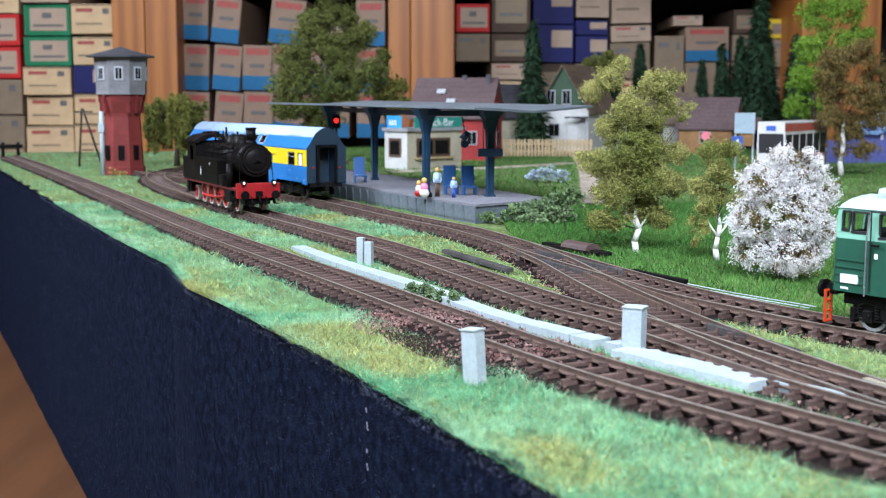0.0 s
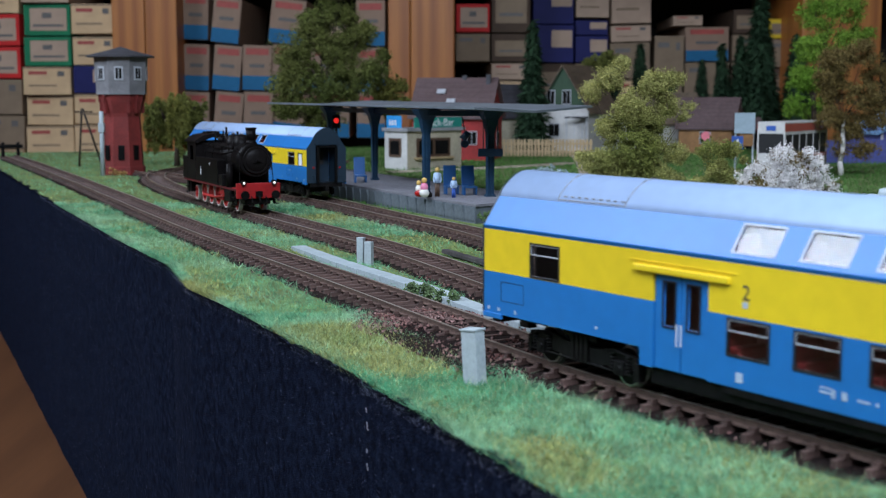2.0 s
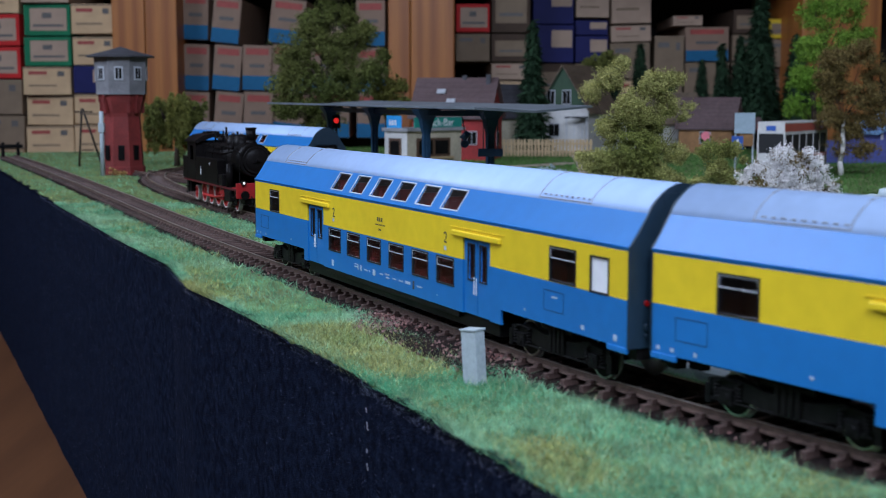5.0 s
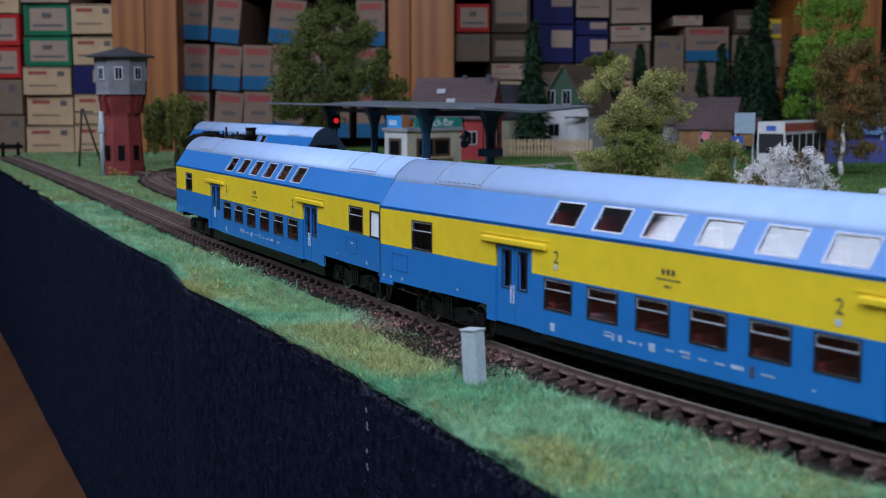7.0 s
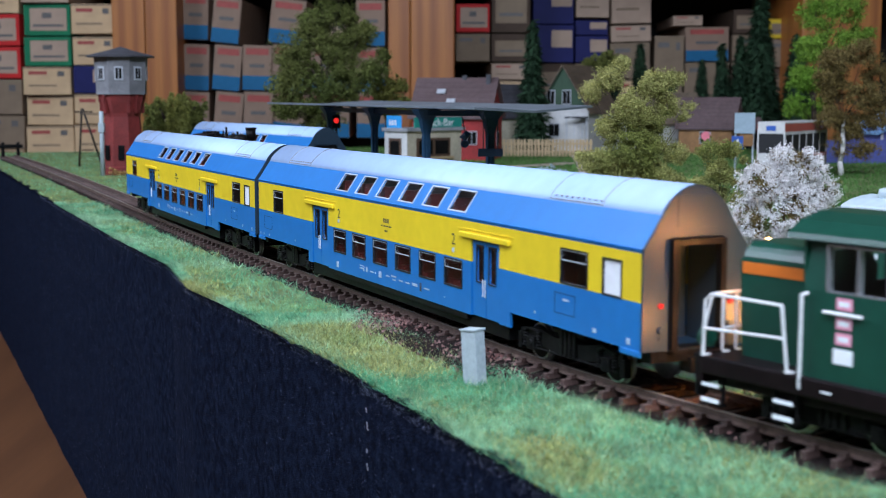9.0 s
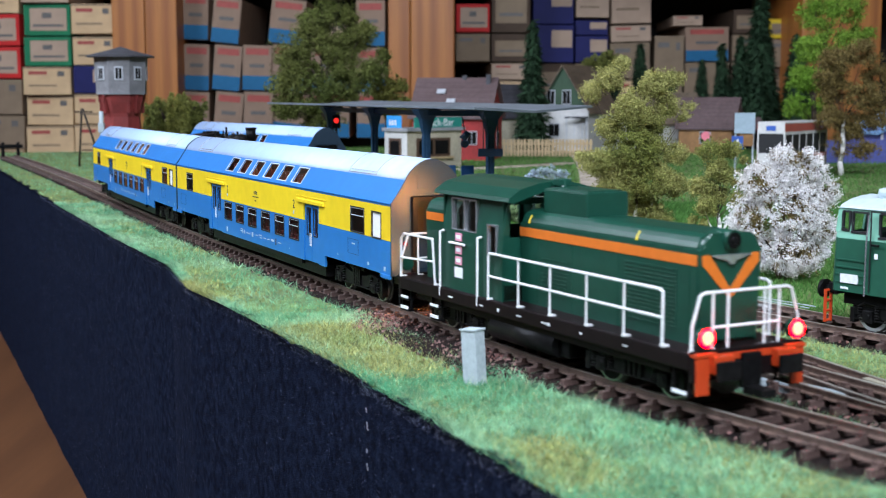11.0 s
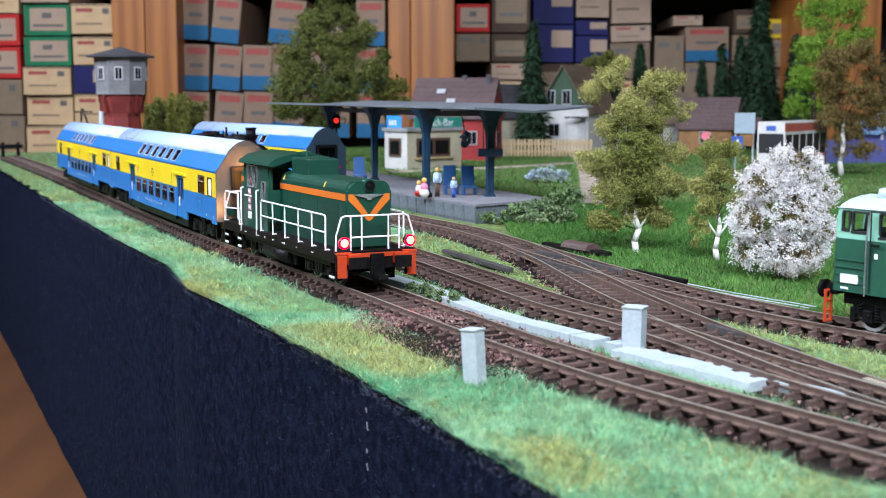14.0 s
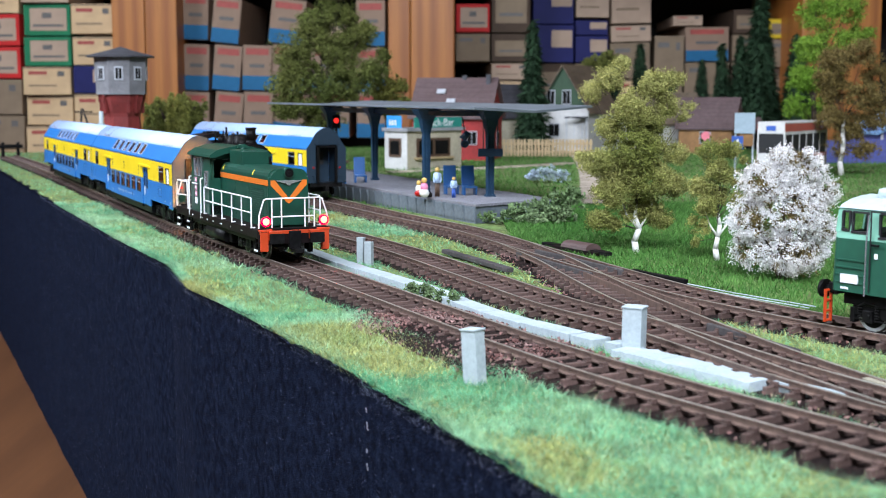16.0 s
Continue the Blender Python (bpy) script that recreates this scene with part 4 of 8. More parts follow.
def make_diesel():
    e = thing("diesel_engine", (0, 0, 0), 0, "dark green diesel shunting engine with an orange stripe", "locomotive")
    # front is towards -x
    bm = B()
    box(bm, -76, 81, -17.6, 17.6, 11.0, 15.4, 0.5); box(bm, -66, 72, -15.5, 15.5, 8.6, 11.2, 0.4)
    box(bm, -77.4, -75.6, -17.4, 17.4, 8.4, 16.0, 0.3); box(bm, 80.4, 82.2, -17.4, 17.4, 8.4, 16.0, 0.3)
    part("frame", bm, M_brown_frame, e, "dark brown frame with running boards")
    bm = B()
    box(bm, -19, 27, -14, 14, 3.4, 10.5, 1.0); cyl(bm, (-14, 13, 6.5), (22, 13, 6.5), 3.6, 3.6, 14)
    part("fuel_tank", bm, M_black, e)
    # long bonnet with rounded top edge
    def hood(x0, x1, w, zt, r, name, label):
        bm = B()
        pr = [(w, 15.4), (w, zt - r)] + [(w - r + r * math.cos(a), zt - r + r * math.sin(a)) for a in np.linspace(0.2, math.pi / 2, 5)]
        prism(bm, pr + [(-y, z) for y, z in pr[::-1]], x0, x1)
        es = [d for d in bm.edges if abs(d.verts[0].co.x - d.verts[1].co.x) < 1e-6]
        bmesh.ops.bevel(bm, geom=es, offset=1.1, segments=3, affect="EDGES")
        return part(name, bm, M_green, e, label)
    h1 = hood(-69.5, 14, 9.9, 43.2, 4.2, "long_bonnet", "dark green rounded engine bonnet")
    h2 = hood(52, 76, 9.9, 42.6, 4.2, "short_bonnet", "dark green short bonnet")
    for x0, x1, hd in ((-69.8, 14, h1), (53, 76.3, h2)):
        bm = B()
        for s in (-1, 1):
            box(bm, x0 + 1.1, x1 - (0 if x1 < 20 else 1.1), min(s * 9.88, s * 10.08), max(s * 9.88, s * 10.08), 35.3, 38.0)
        if x1 < 20:
            for s in (-1, 1):
                q = [(-69.75, s * 9.0, 38.0), (-69.75, s * 9.0, 35.6), (-69.75, s * 1.0, 27.4), (-69.75, 0, 26.9), (-69.75, 0, 29.3), (-69.75, s * 6.8, 38.0)]
                a = [bm.verts.new(v) for v in q]; b = [bm.verts.new((-69.45, v[1], v[2])) for v in q]
                bm.faces.new(a); bm.faces.new(b[::-1])
                for i in range(6):
                    bm.faces.new((a[i], a[(i + 1) % 6], b[(i + 1) % 6], b[i]))
        else:
            box(bm, 76.0, 76.25, -8.9, 8.9, 35.3, 38.0)
        part("stripe", bm, M_orange, hd, "orange stripe")
    bm = B()
    for k in range(15):
        for s in (-1, 1):
            box(bm, -61, -39, min(s * 9.85, s * 10.15), max(s * 9.85, s * 10.15), 18.5 + k * 1.05, 19.0 + k * 1.05)
            if k < 10:
                box(bm, -12, 2, min(s * 9.85, s * 10.1), max(s * 9.85, s * 10.1), 19.5 + k * 1.1, 19.9 + k * 1.1)
    for x in (-66, -36, -14, 4):
        for s in (-1, 1):
            box(bm, x - 0.1, x + 0.1, min(s * 9.85, s * 10.0), max(s * 9.85, s * 10.0), 16, 35)
    tagged(part("louvre", bm, M_green, h1, "louvred grille slats"), kind="stuff")
    bm = B()
    box(bm, -17.0, 5.5, -7.2, 7.2, 42.5, 50.0, 0.6); box(bm, -15.6, 4.0, -6.0, 6.0, 49.8, 50.3, 0.2); cyl(bm, (6.5, 0, 43), (6.5, 0, 52.6), 1.8, 1.8, 12); box(bm, 4.8, 8.2, -2.4, 2.4, 50.5, 52.4, 0.3)
    part("roof_box", bm, M_green, h1, "dark green cooling box on the bonnet")
    bm = B()
    for x in (-44, 9):
        for s in (-1, 1):
            arc = [(x, s * (5.7 + 4.28 * math.cos(k * 0.2)), 38.6 + 4.28 * math.sin(k * 0.2)) for k in range(1, 5)]
            for a, b in zip(arc, arc[1:]):
                cyl(bm, a, b, 0.36, 0.36, 6)
    part("lifting_mark", bm, M_yel_mark, h1, "yellow lifting marks")
    bm = B()
    cyl(bm, (-70.6, 0, 41.4), (-62, 0, 42.0), 2.6, 2.2, 18); part("lamp_housing", bm, M_green, h1)
    bm = B(); cyl(bm, (-70.9, 0, 41.4), (-70.5, 0, 41.4), 2.1, 2.1, 18); cyl(bm, (-71.2, 0, 41.4), (-70.8, 0, 41.4), 0.8, 1.1, 12)
    part("headlamp", bm, M_black, h1, "unlit dark headlamp")
    bm = B()
    for s in (-1, 1):
        for k in range(5):
            box(bm, -70.2, -69.6, s * (1.0 + k * 1.15) - 0.6, s * (1.0 + k * 1.15) + 0.6, 36.2 + k * 0.3, 37.9, 0.1)
    box(bm, -70.3, -69.6, -1.0, 1.0, 35.5, 37.9, 0.1)
    part("winged_badge", bm, M_chrome, h1, "silver winged badge")
    # cab with windows
    cb = thing_part("cab", e, "dark green driver's cab")
    wallat = lambda s: (lambda v: (s * (16.2 - 2.0 * max(0, v - 33) / 14), v, s, 0.0))
    for s in (-1, 1):
        bm = B(); panel(bm, 14, 52, 15.4, 46.5, wallat(s), [(30.5, 46.0, 34.8, 44.8), (17.5, 22.5, 29.5, 38.0)], [(80, 0)], 0.8)
        part("side_wall", bm, M_green, cb)
    for x in (14, 51.2):
        bm = B()
        at_end = lambda v: (0, v, 1.0, 0.0)
        panel(bm, -15.4, 15.4, 15.4, 46.5, at_end, [(-13.2, -2, 34.6, 44.6), (2, 13.2, 34.6, 44.6)], [(80, 0)], 0.8)
        bmesh.ops.rotate(bm, verts=bm.verts, cent=(0, 0, 0), matrix=Matrix.Rotation(math.pi / 2, 3, "Z"))
        bmesh.ops.translate(bm, verts=bm.verts, vec=(x + 0.8, 0, 0))
        part("end_wall", bm, M_green, cb)
    bm = B(); box(bm, 14.8, 51, -15.2, 15.2, 15.6, 20)
    part("cab_floor", bm, M_brown_frame, cb)
    bm = B()
    pr = [(17.0, 45.8), (16.6, 47.0), (12.5, 49.6), (6, 51.2), (0, 51.7)]
    prism(bm, pr + [(-y, z) for y, z in pr[-2::-1]] + [(-15, 45.4), (0, 49.8), (15, 45.4)], 9.5, 56.5)
    part("cab_roof", bm, M_green, cb, "dark green curved cab roof")
    for s in (-1, 1):
        bm = B()
        y = s * 15.0
        for q in ((30.3, 46.2, 44.6, 45.1), (30.3, 46.2, 34.4, 34.9), (30.2, 30.8, 34.9, 44.6), (45.7, 46.3, 34.9, 44.6), (37.7, 38.4, 34.9, 44.6)):
            box(bm, q[0], q[1], y - 0.7, y + 0.95 if s > 0 else y + 0.7, q[2], q[3])
        y = s * 16.1
        for q in ((17.2, 22.8, 37.8, 38.3), (17.2, 22.8, 29.3, 29.7), (17.2, 17.7, 29.6, 38), (22.3, 22.8, 29.6, 38)):
            box(bm, q[0], q[1], y - 0.9, y + 0.4, q[2], q[3])
        w = part("window", bm, M_chrome, cb, "cab window in a bright frame")
        bm = B(); box(bm, 30.6, 46, s * 14.8 - 0.1, s * 14.8 + 0.1, 34.8, 44.8); box(bm, 17.6, 22.4, s * 15.9 - 0.1, s * 15.9 + 0.1, 29.6, 38)
        pn = part("pane", bm, M_glass, w); pn.visible_shadow = False
    for s in (-1, 1):
        for k, z in enumerate((32.6, 28.4, 25.0)):
            bm = B()
            box(bm, 39.0, 43.0, s * 16.3 - 0.1, s * 16.3 + 0.1, z - 1.3, z + 1.3)
            box(bm, 39.6, 42.4, s * 16.4 - 0.1, s * 16.4 + 0.1, z - 0.6, z + 0.6, 0, 1)
            part("plate", bm, (M_pink, M_print), cb, "pink and white plate")
        bm = B(); box(bm, 38.5, 43.5, s * 16.3 - 0.1, s * 16.3 + 0.1, 19.5, 22.8)
        part("plate", bm, M_print, cb, "white plate")
    # handrails
    for s in (-1, 1):
        y = s * 17.3
        bars = [[(x, y, 29.4 - 0.0), (x, y, 15.2)] for x in (3, -14, -32, -49)]
        bars.append([(20.5, y, 22.6), (-65, y, 22.6)])
        rail_loop(e, [(20.5, y, 15.2), (20.5, y, 29.0), (19.5, y, 29.6), (-64, y, 29.6), (-65, y, 29.0), (-65, y, 15.2)], bars)
        rail_loop(e, [(55, y, 15.2), (57, y, 30.4), (78, y, 30.4), (80, y, 28.6), (80.5, y, 15.2)], [[(56, y, 23), (80, y, 22)]])
        for x in (27.0, 51.5):
            rail_loop(e, [(x, s * 17.4, 12.5), (x, s * 17.4, 33.5), (x - 1, s * 16.4, 34)], [])
        rail_loop(e, [(36, s * 17.0, 30.5), (46, s * 17.0, 30.5)], [])
    for x, d in ((-75.8, -1), (80.6, 1)):
        pts = [(x, -17.0, 15.2), (x, -16.8, 22), (x, -14.5, 29.2), (x, -13, 29.8), (x, 13, 29.8), (x, 14.5, 29.2), (x, 16.8, 22), (x, 17.0, 15.2)]
        rail_loop(e, pts, [[(x, y, 29.8), (x, y, 15.2)] for y in (-10.5, -5.8, 5.8, 10.5)] + [[(x, -10.5, 21.2), (x, 10.5, 21.2)]])
        bm = B()
        box(bm, x + d * 1.2 - 0.5, x + d * 1.2 + 0.5, -17.2, 17.2, 13.2, 15.0, 0.2)
        part("buffer_beam", bm, M_buffer_red if d < 0 else M_brown_frame, e, "orange-red buffer beam" if d < 0 else "")
        for y in (-13.4, 13.4):
            bm = B()
            box(bm, min(x + d * 1.5, x + d * 4.2), max(x + d * 1.5, x + d * 4.2), y * 0.74 - 3.0, y * 0.74 + 3.0, 10.4, 14.9, 0.4)
            part("buffer_housing", bm, M_buffer_red if d < 0 else M_brown_frame, e)
            bm = B()
            cyl(bm, (x + d * 2, y * 0.74, 11.2), (x + d * 5.0, y * 0.74, 11.2), 2.1, 1.6, 14); box(bm, min(x + d * 5.0, x + d * 6.0), max(x + d * 5.0, x + d * 6.0), y * 0.74 - 3.6, y * 0.74 + 3.6, 9.0, 13.8, 0.3)
            part("buffer", bm, M_black, e)
            bm = B()
            box(bm, x + d * 2.0 - 0.4, x + d * 2.0 + 0.4, y * 1.12 - 2.0, y * 1.12 + 2.0, 5.2, 14.4, 0.3); box(bm, x + d * 1.0 - 1.6, x + d * 1.0 + 1.6, y * 1.06 - 3.2, y * 1.06 + 3.2, 14.4, 15.6, 0.3)
            part("buffer_guard", bm, M_buffer_red if d < 0 else M_black, e, "orange-red step plate" if d < 0 else "")
            bm = B(); cyl(bm, (x + d * 0.2, y + (0.9 if y > 0 else -0.9), 19.3), (x + d * 2.6, y + (0.9 if y > 0 else -0.9), 19.3), 2.2, 2.3, 18)
            lh = part("lamp", bm, M_green, e)
            bm = B()
            yy = y + (0.9 if y > 0 else -0.9)
            if d < 0:
                cyl(bm, (x - 2.6, yy, 19.3), (x - 2.9, yy, 19.3), 2.4, 2.2, 18, 0); cyl(bm, (x - 2.85, yy, 19.3), (x - 3.2, yy, 19.3), 1.75, 1.4, 16, 1)
                part("lens", bm, (M_lamp_red, M_lamp_core), lh, "glowing red tail lamp")
            else:
                cyl(bm, (x + 2.6, yy, 19.3), (x + 2.9, yy, 19.3), 1.5, 1.3, 14)
                part("lens", bm, M_lamp_warm, lh, "glowing warm lamp")
        bm = B()
        box(bm, x + d * 2 - 0.8, x + d * 2 + 3.0 * (1 if d > 0 else 0) + 0.8, -3, 3, 6, 14.6, 0.4); box(bm, min(x + d * 2, x + d * 9), max(x + d * 2, x + d * 9), -2.2, 2.2, 4.6, 6.4, 0.3)
        part("coupling", bm, M_black, e)
    bm = B(); cyl(bm, (76.3, 0, 40.8), (76.7, 0, 40.8), 1.9, 1.7, 14)
    part("lens", bm, M_lamp_warm, h2, "glowing warm lamp")
    for x in (56, 78):
        for s in (-1, 1):
            bm = B()
            box(bm, x - 3.2, x + 3.2, s * 16 - 1.2, s * 16 + 1.2, 7.4, 8.0, 0.1); box(bm, x - 3.2, x + 3.2, s * 16 - 1.2, s * 16 + 1.2, 3.6, 4.2, 0.1)
            box(bm, x - 3.4, x - 3.0, s * 16 - 0.4, s * 16 + 0.4, 3.6, 11, 0); box(bm, x + 3.0, x + 3.4, s * 16 - 0.4, s * 16 + 0.4, 3.6, 11, 0)
            box(bm, x - 2.8, x + 2.8, s * 17.2 - 0.1, s * 17.2 + 0.1, 4.3, 5.4, 0, 1); box(bm, x - 2.8, x + 2.8, s * 17.2 - 0.1, s * 17.2 + 0.1, 8.1, 9.0, 0, 1)
            part("step", bm, (M_black, M_print), e, "black steps with white edges")
    for x in (-72,):
        for s in (-1, 1):
            bm = B()
            box(bm, x - 3, x + 3, s * 16.4 - 1, s * 16.4 + 1, 4.4, 5.0, 0.1); box(bm, x - 2.8, x + 2.8, s * 17.3 - 0.1, s * 17.3 + 0.1, 4.8, 5.8, 0, 1)
            box(bm, x - 3.2, x - 2.8, s * 16.4 - 0.4, s * 16.4 + 0.4, 4.4, 11); box(bm, x + 2.8, x + 3.2, s * 16.4 - 0.4, s * 16.4 + 0.4, 4.4, 11)
            part("step", bm, (M_black, M_print), e, "black steps with white edges")
    bm = B()
    for x, w, h in ((44, 4, 0.8), (24, 3, 0.7), (14, 1.4, 1.6), (2, 3.5, 0.6), (-12, 5, 0.6), (-14, 2, 1.4), (-30, 1.2, 0.8), (-50, 3, 0.6)):
        for s in (-1, 1):
            box(bm, x - w * 0.35, x + w * 0.35, s * 17.62 - 0.05, s * 17.62 + 0.05, 13 - h * 0.3, 13 + h * 0.3)
    tagged(part("marking", bm, M_print, e), kind="stuff")
    bs, ws = [], []
    for x in (-46, 46):
        b, w = bogie(e, x, 12.5, "black bogie with coil springs", 5.7)
        bs.append(b)
        ws.append(w)
    return e, bs, ws


diesel, bogies_d, wheels_d = make_diesel()


# ---------------- platform and canopy ----------------
def platform():
    p = thing("platform", (0, 0, 0), 0, "grey station platform with a panelled concrete edge", "platform")
    bm = B(); slab(bm, PLATFORM, -5.5, 6.6)
    bmesh.ops.triangulate(bm, faces=[f for f in bm.faces if len(f.verts) > 4])
    part("body", bm, M_plat_side, p)
    bm = B()
    c = np.mean(PLATFORM, axis=0)
    slab(bm, [tuple(np.array(q) + (np.array(q) - c) / np.linalg.norm(np.array(q) - c) * 1.2) for q in PLATFORM], 6.6, 8.2)
    bmesh.ops.triangulate(bm, faces=[f for f in bm.faces if len(f.verts) > 4])
    part("paving", bm, M_plat_top, p, "rough grey paving of the platform")
    a, b = np.array(PLATFORM[0], float), np.array(PLATFORM[-1], float)
    L = np.linalg.norm(b - a)
    ang = math.degrees(math.atan2(*(b - a)[::-1]))
    bm = B(); box(bm, -6.6, 6.6, -0.5, 0.5, -4.4, 4.6, 0.2)
    panel_me = mesh_of("edge_panel", bm, M_plat_side)
    bm = B()
    prism(bm, [(-0.4, 6.4), (-1.9, 6.4), (-1.0, 2.0), (-0.7, -4.5), (0.3, -4.5), (0.3, 6.4)], -0.6, 0.6)
    rib_me = mesh_of("rib", bm, M_plat_side)
    n = int(L / 15)
    for i in range(n):
        c = a + (b - a) / L * (15 * i + 8)
        o = new("edge_panel", panel_me); o.parent = p
        o.matrix_basis = pose(c[0] * MM, c[1] * MM, 0.0015, 0, 0, ang)
        c = a + (b - a) / L * (15 * i + 15.5)
        o = new("rib", rib_me); o.parent = p
        o.matrix_basis = pose(c[0] * MM, c[1] * MM, 0, 0, 0, ang + 180)
    return p


platform()


def canopy():
    c = thing("platform_canopy", (0, 0, 0), 0, "dark blue platform canopy with a butterfly roof", "canopy")
    # corners of the two wings: track side, valley, garden side
    e0, e1 = np.array((20, 822.)), np.array((-176, 1300.))
    v0, v1 = np.array((62, 868.)), np.array((-132, 1330.))
    g0, g1 = np.array((108, 935.)), np.array((-80, 1380.))
    for (p0, z0), (p1, z1), (q1, w1), (q0, w0) in (((e0, 71.3), (e1, 73.4), (v1, 71.5), (v0, 68.6)), ((v0, 68.6), (v1, 71.5), (g1, 75.0), (g0, 71.8))):
        bm = B()
        top = [bm.verts.new((*p, z)) for p, z in ((p0, z0), (p1, z1), (q1, w1), (q0, w0))]
        low = [bm.verts.new((*p, z - 1.6)) for p, z in ((p0, z0), (p1, z1), (q1, w1), (q0, w0))]
        f = bm.faces.new(top); f.material_index = 0
        f = bm.faces.new(low[::-1]); f.material_index = 1
        for i in range(4):
            bm.faces.new((top[i], low[i], low[(i + 1) % 4], top[(i + 1) % 4])).material_index = 0
        part("roof_wing", bm, (M_canopy_top, M_canopy), c, "grey roof wing, dark blue beneath")
    # columns on the platform with flared heads
    for x, y in ((-12, 922), (33, 905), (-58, 1095), (-108, 1240)):
        bm = B()
        for w0, w1, za, zb in ((3.4, 3.0, 8.2, 10.0), (2.3, 2.6, 10, 52), (2.6, 4.6, 52, 62), (4.6, 9.0, 62, 69.2)):
            q0 = [bm.verts.new((sx * w0, sy * w0 * 0.8, za)) for sx, sy in ((-1, -1), (1, -1), (1, 1), (-1, 1))]
            q1 = [bm.verts.new((sx * w1, sy * w1 * 0.8, zb)) for sx, sy in ((-1, -1), (1, -1), (1, 1), (-1, 1))]
            bm.faces.new(q0[::-1]); bm.faces.new(q1)
            for i in range(4):
                bm.faces.new((q0[i], q0[(i + 1) % 4], q1[(i + 1) % 4], q1[i]))
        box(bm, -0.5, 0.5, -3.0, -1.9, 12, 60, 0.1); box(bm, -0.5, 0.5, 1.9, 3.0, 12, 60, 0.1)
        part("column", bm, M_canopy, c, "dark blue flared steel column", (x, y, 0), 22)
    for (xa, ya), (xb, yb) in (((-10, 916), (33, 905)), ((-58, 1095), (-12, 922)), ((-58, 1095), (-108, 1240))):
        bm = B()
        L = math.hypot(xb - xa, yb - ya)
        box(bm, 0, L, -1.4, 1.4, 64.5, 68.3, 0.3)
        part("beam", bm, M_canopy, c, "", (xa, ya, 0), math.degrees(math.atan2(yb - ya, xb - xa)))
    bm = B(); box(bm, -8.6, 8.6, -1, 1, 36.5, 42.0, 0.4); cyl(bm, (-5, 0, 42), (-5, 0, 67), 0.35, 0.35, 6); cyl(bm, (5, 0, 42), (5, 0, 67), 0.35, 0.35, 6)
    part("hanging_sign", bm, M_canopy, c, "dark blue hanging sign", (33, 899, 0), 0)
    bm = B(); tube(bm, [(0, 0, 67), (2.5, 0, 52)], 0.4, 6); cyl(bm, (0.5, 0, 48), (5, 0, 53), 2.6, 2.2, 12); cyl(bm, (2.4, -1.6, 45), (2.4, 1.6, 45), 3.0, 3.0, 16)
    part("hanging_clock", bm, M_canopy, c, "dark hanging clock", (13, 915, 0))


canopy()


def platform_seat(x, y, rz):
    s = thing("platform_chair", (x, y, 8.2), rz, "blue plastic chair standing on the platform", "chair", "chairs on the platform")
    bm = B(); box(bm, -5.0, 5.0, -4.5, 4.5, 5.0, 6.4, 0.5); part("seat", bm, M_seat, s)
    bm = B()
    prism(bm, [(4.0, 5.2), (5.4, 5.0), (7.4, 20), (6.4, 20.6)], -4.6, 4.6); part("backrest", bm, M_seat, s)
    for dx in (-4.2, 4.2):
        bm = B(); box(bm, dx - 0.6, dx + 0.6, -3.6, 4.2, 0, 5.2, 0.2); part("leg", bm, M_seat, s)


platform_seat(6, 928, 12)
platform_seat(19, 922, 12)
platform_seat(-68, 1060, 12)
platform_seat(-108, 1180, 12)


def figurine(x, y, h, body, lower, head, label, w=1.0, crouch=False):
    """A plain painted toy figure, one mesh."""
    bm = B()
    if crouch:
        ball(bm, (0, 0, h * 0.25), h * 0.28, 1, 10, (1, 0.8, 0.9)); ball(bm, (0, 0, h * 0.55), h * 0.22, 0, 10, (1, 0.8, 1.1))
    else:
        cyl(bm, (-0.9 * w, 0, 0), (-0.7 * w, 0, h * 0.48), 0.85 * w, 1.0 * w, 8, 1); cyl(bm, (0.9 * w, 0, 0), (0.7 * w, 0, h * 0.48), 0.85 * w, 1.0 * w, 8, 1)
        cyl(bm, (0, 0, h * 0.46), (0, 0, h * 0.82), 1.7 * w, 2.1 * w, 10, 0)
        tube(bm, [(-2.2 * w, 0, h * 0.8), (-2.7 * w, 0.3, h * 0.6), (-2.0 * w, -1, h * 0.48)], 0.55 * w, 6, 0); tube(bm, [(2.2 * w, 0, h * 0.8), (2.7 * w, 0.3, h * 0.6), (2.0 * w, -1, h * 0.48)], 0.55 * w, 6, 0)
    ball(bm, (0, 0, h * 0.92), h * 0.085 if not crouch else h * 0.16, 2, 10)
    ob = part("figurine", bm, (body, lower, head), None, "", (x, y, 8.2))
    tagged(ob, label, "figurine", "figurines on the platform")


M_toy_blue = mat("toy_blue", (0.45, 0.6, 0.8), 0.6, None, 500, 0.05, 0)
M_toy_brown = mat("toy_brown", (0.09, 0.05, 0.03), 0.6, None, 500, 0.05, 0)
M_toy_skin = mat("toy_straw", (0.7, 0.45, 0.12), 0.6, None, 500, 0.05, 0)
M_toy_pink = mat("toy_pink", (0.8, 0.25, 0.4), 0.6, None, 500, 0.05, 0)
M_toy_white = mat("toy_white", (0.8, 0.78, 0.72), 0.6, None, 500, 0.05, 0)
M_toy_deep = mat("toy_deep_blue", (0.03, 0.1, 0.4), 0.6, None, 500, 0.05, 0)
figurine(-4, 905, 20.5, M_toy_blue, M_toy_brown, M_toy_skin, "painted toy figure in a pale blue shirt")
figurine(7.5, 894, 14.5, M_toy_blue, M_toy_deep, M_toy_skin, "small painted toy figure in blue clothes", 0.8)
figurine(-13, 896, 13, M_toy_pink, M_toy_white, M_toy_skin, "crouching painted toy figure in pink and white", 1, True)
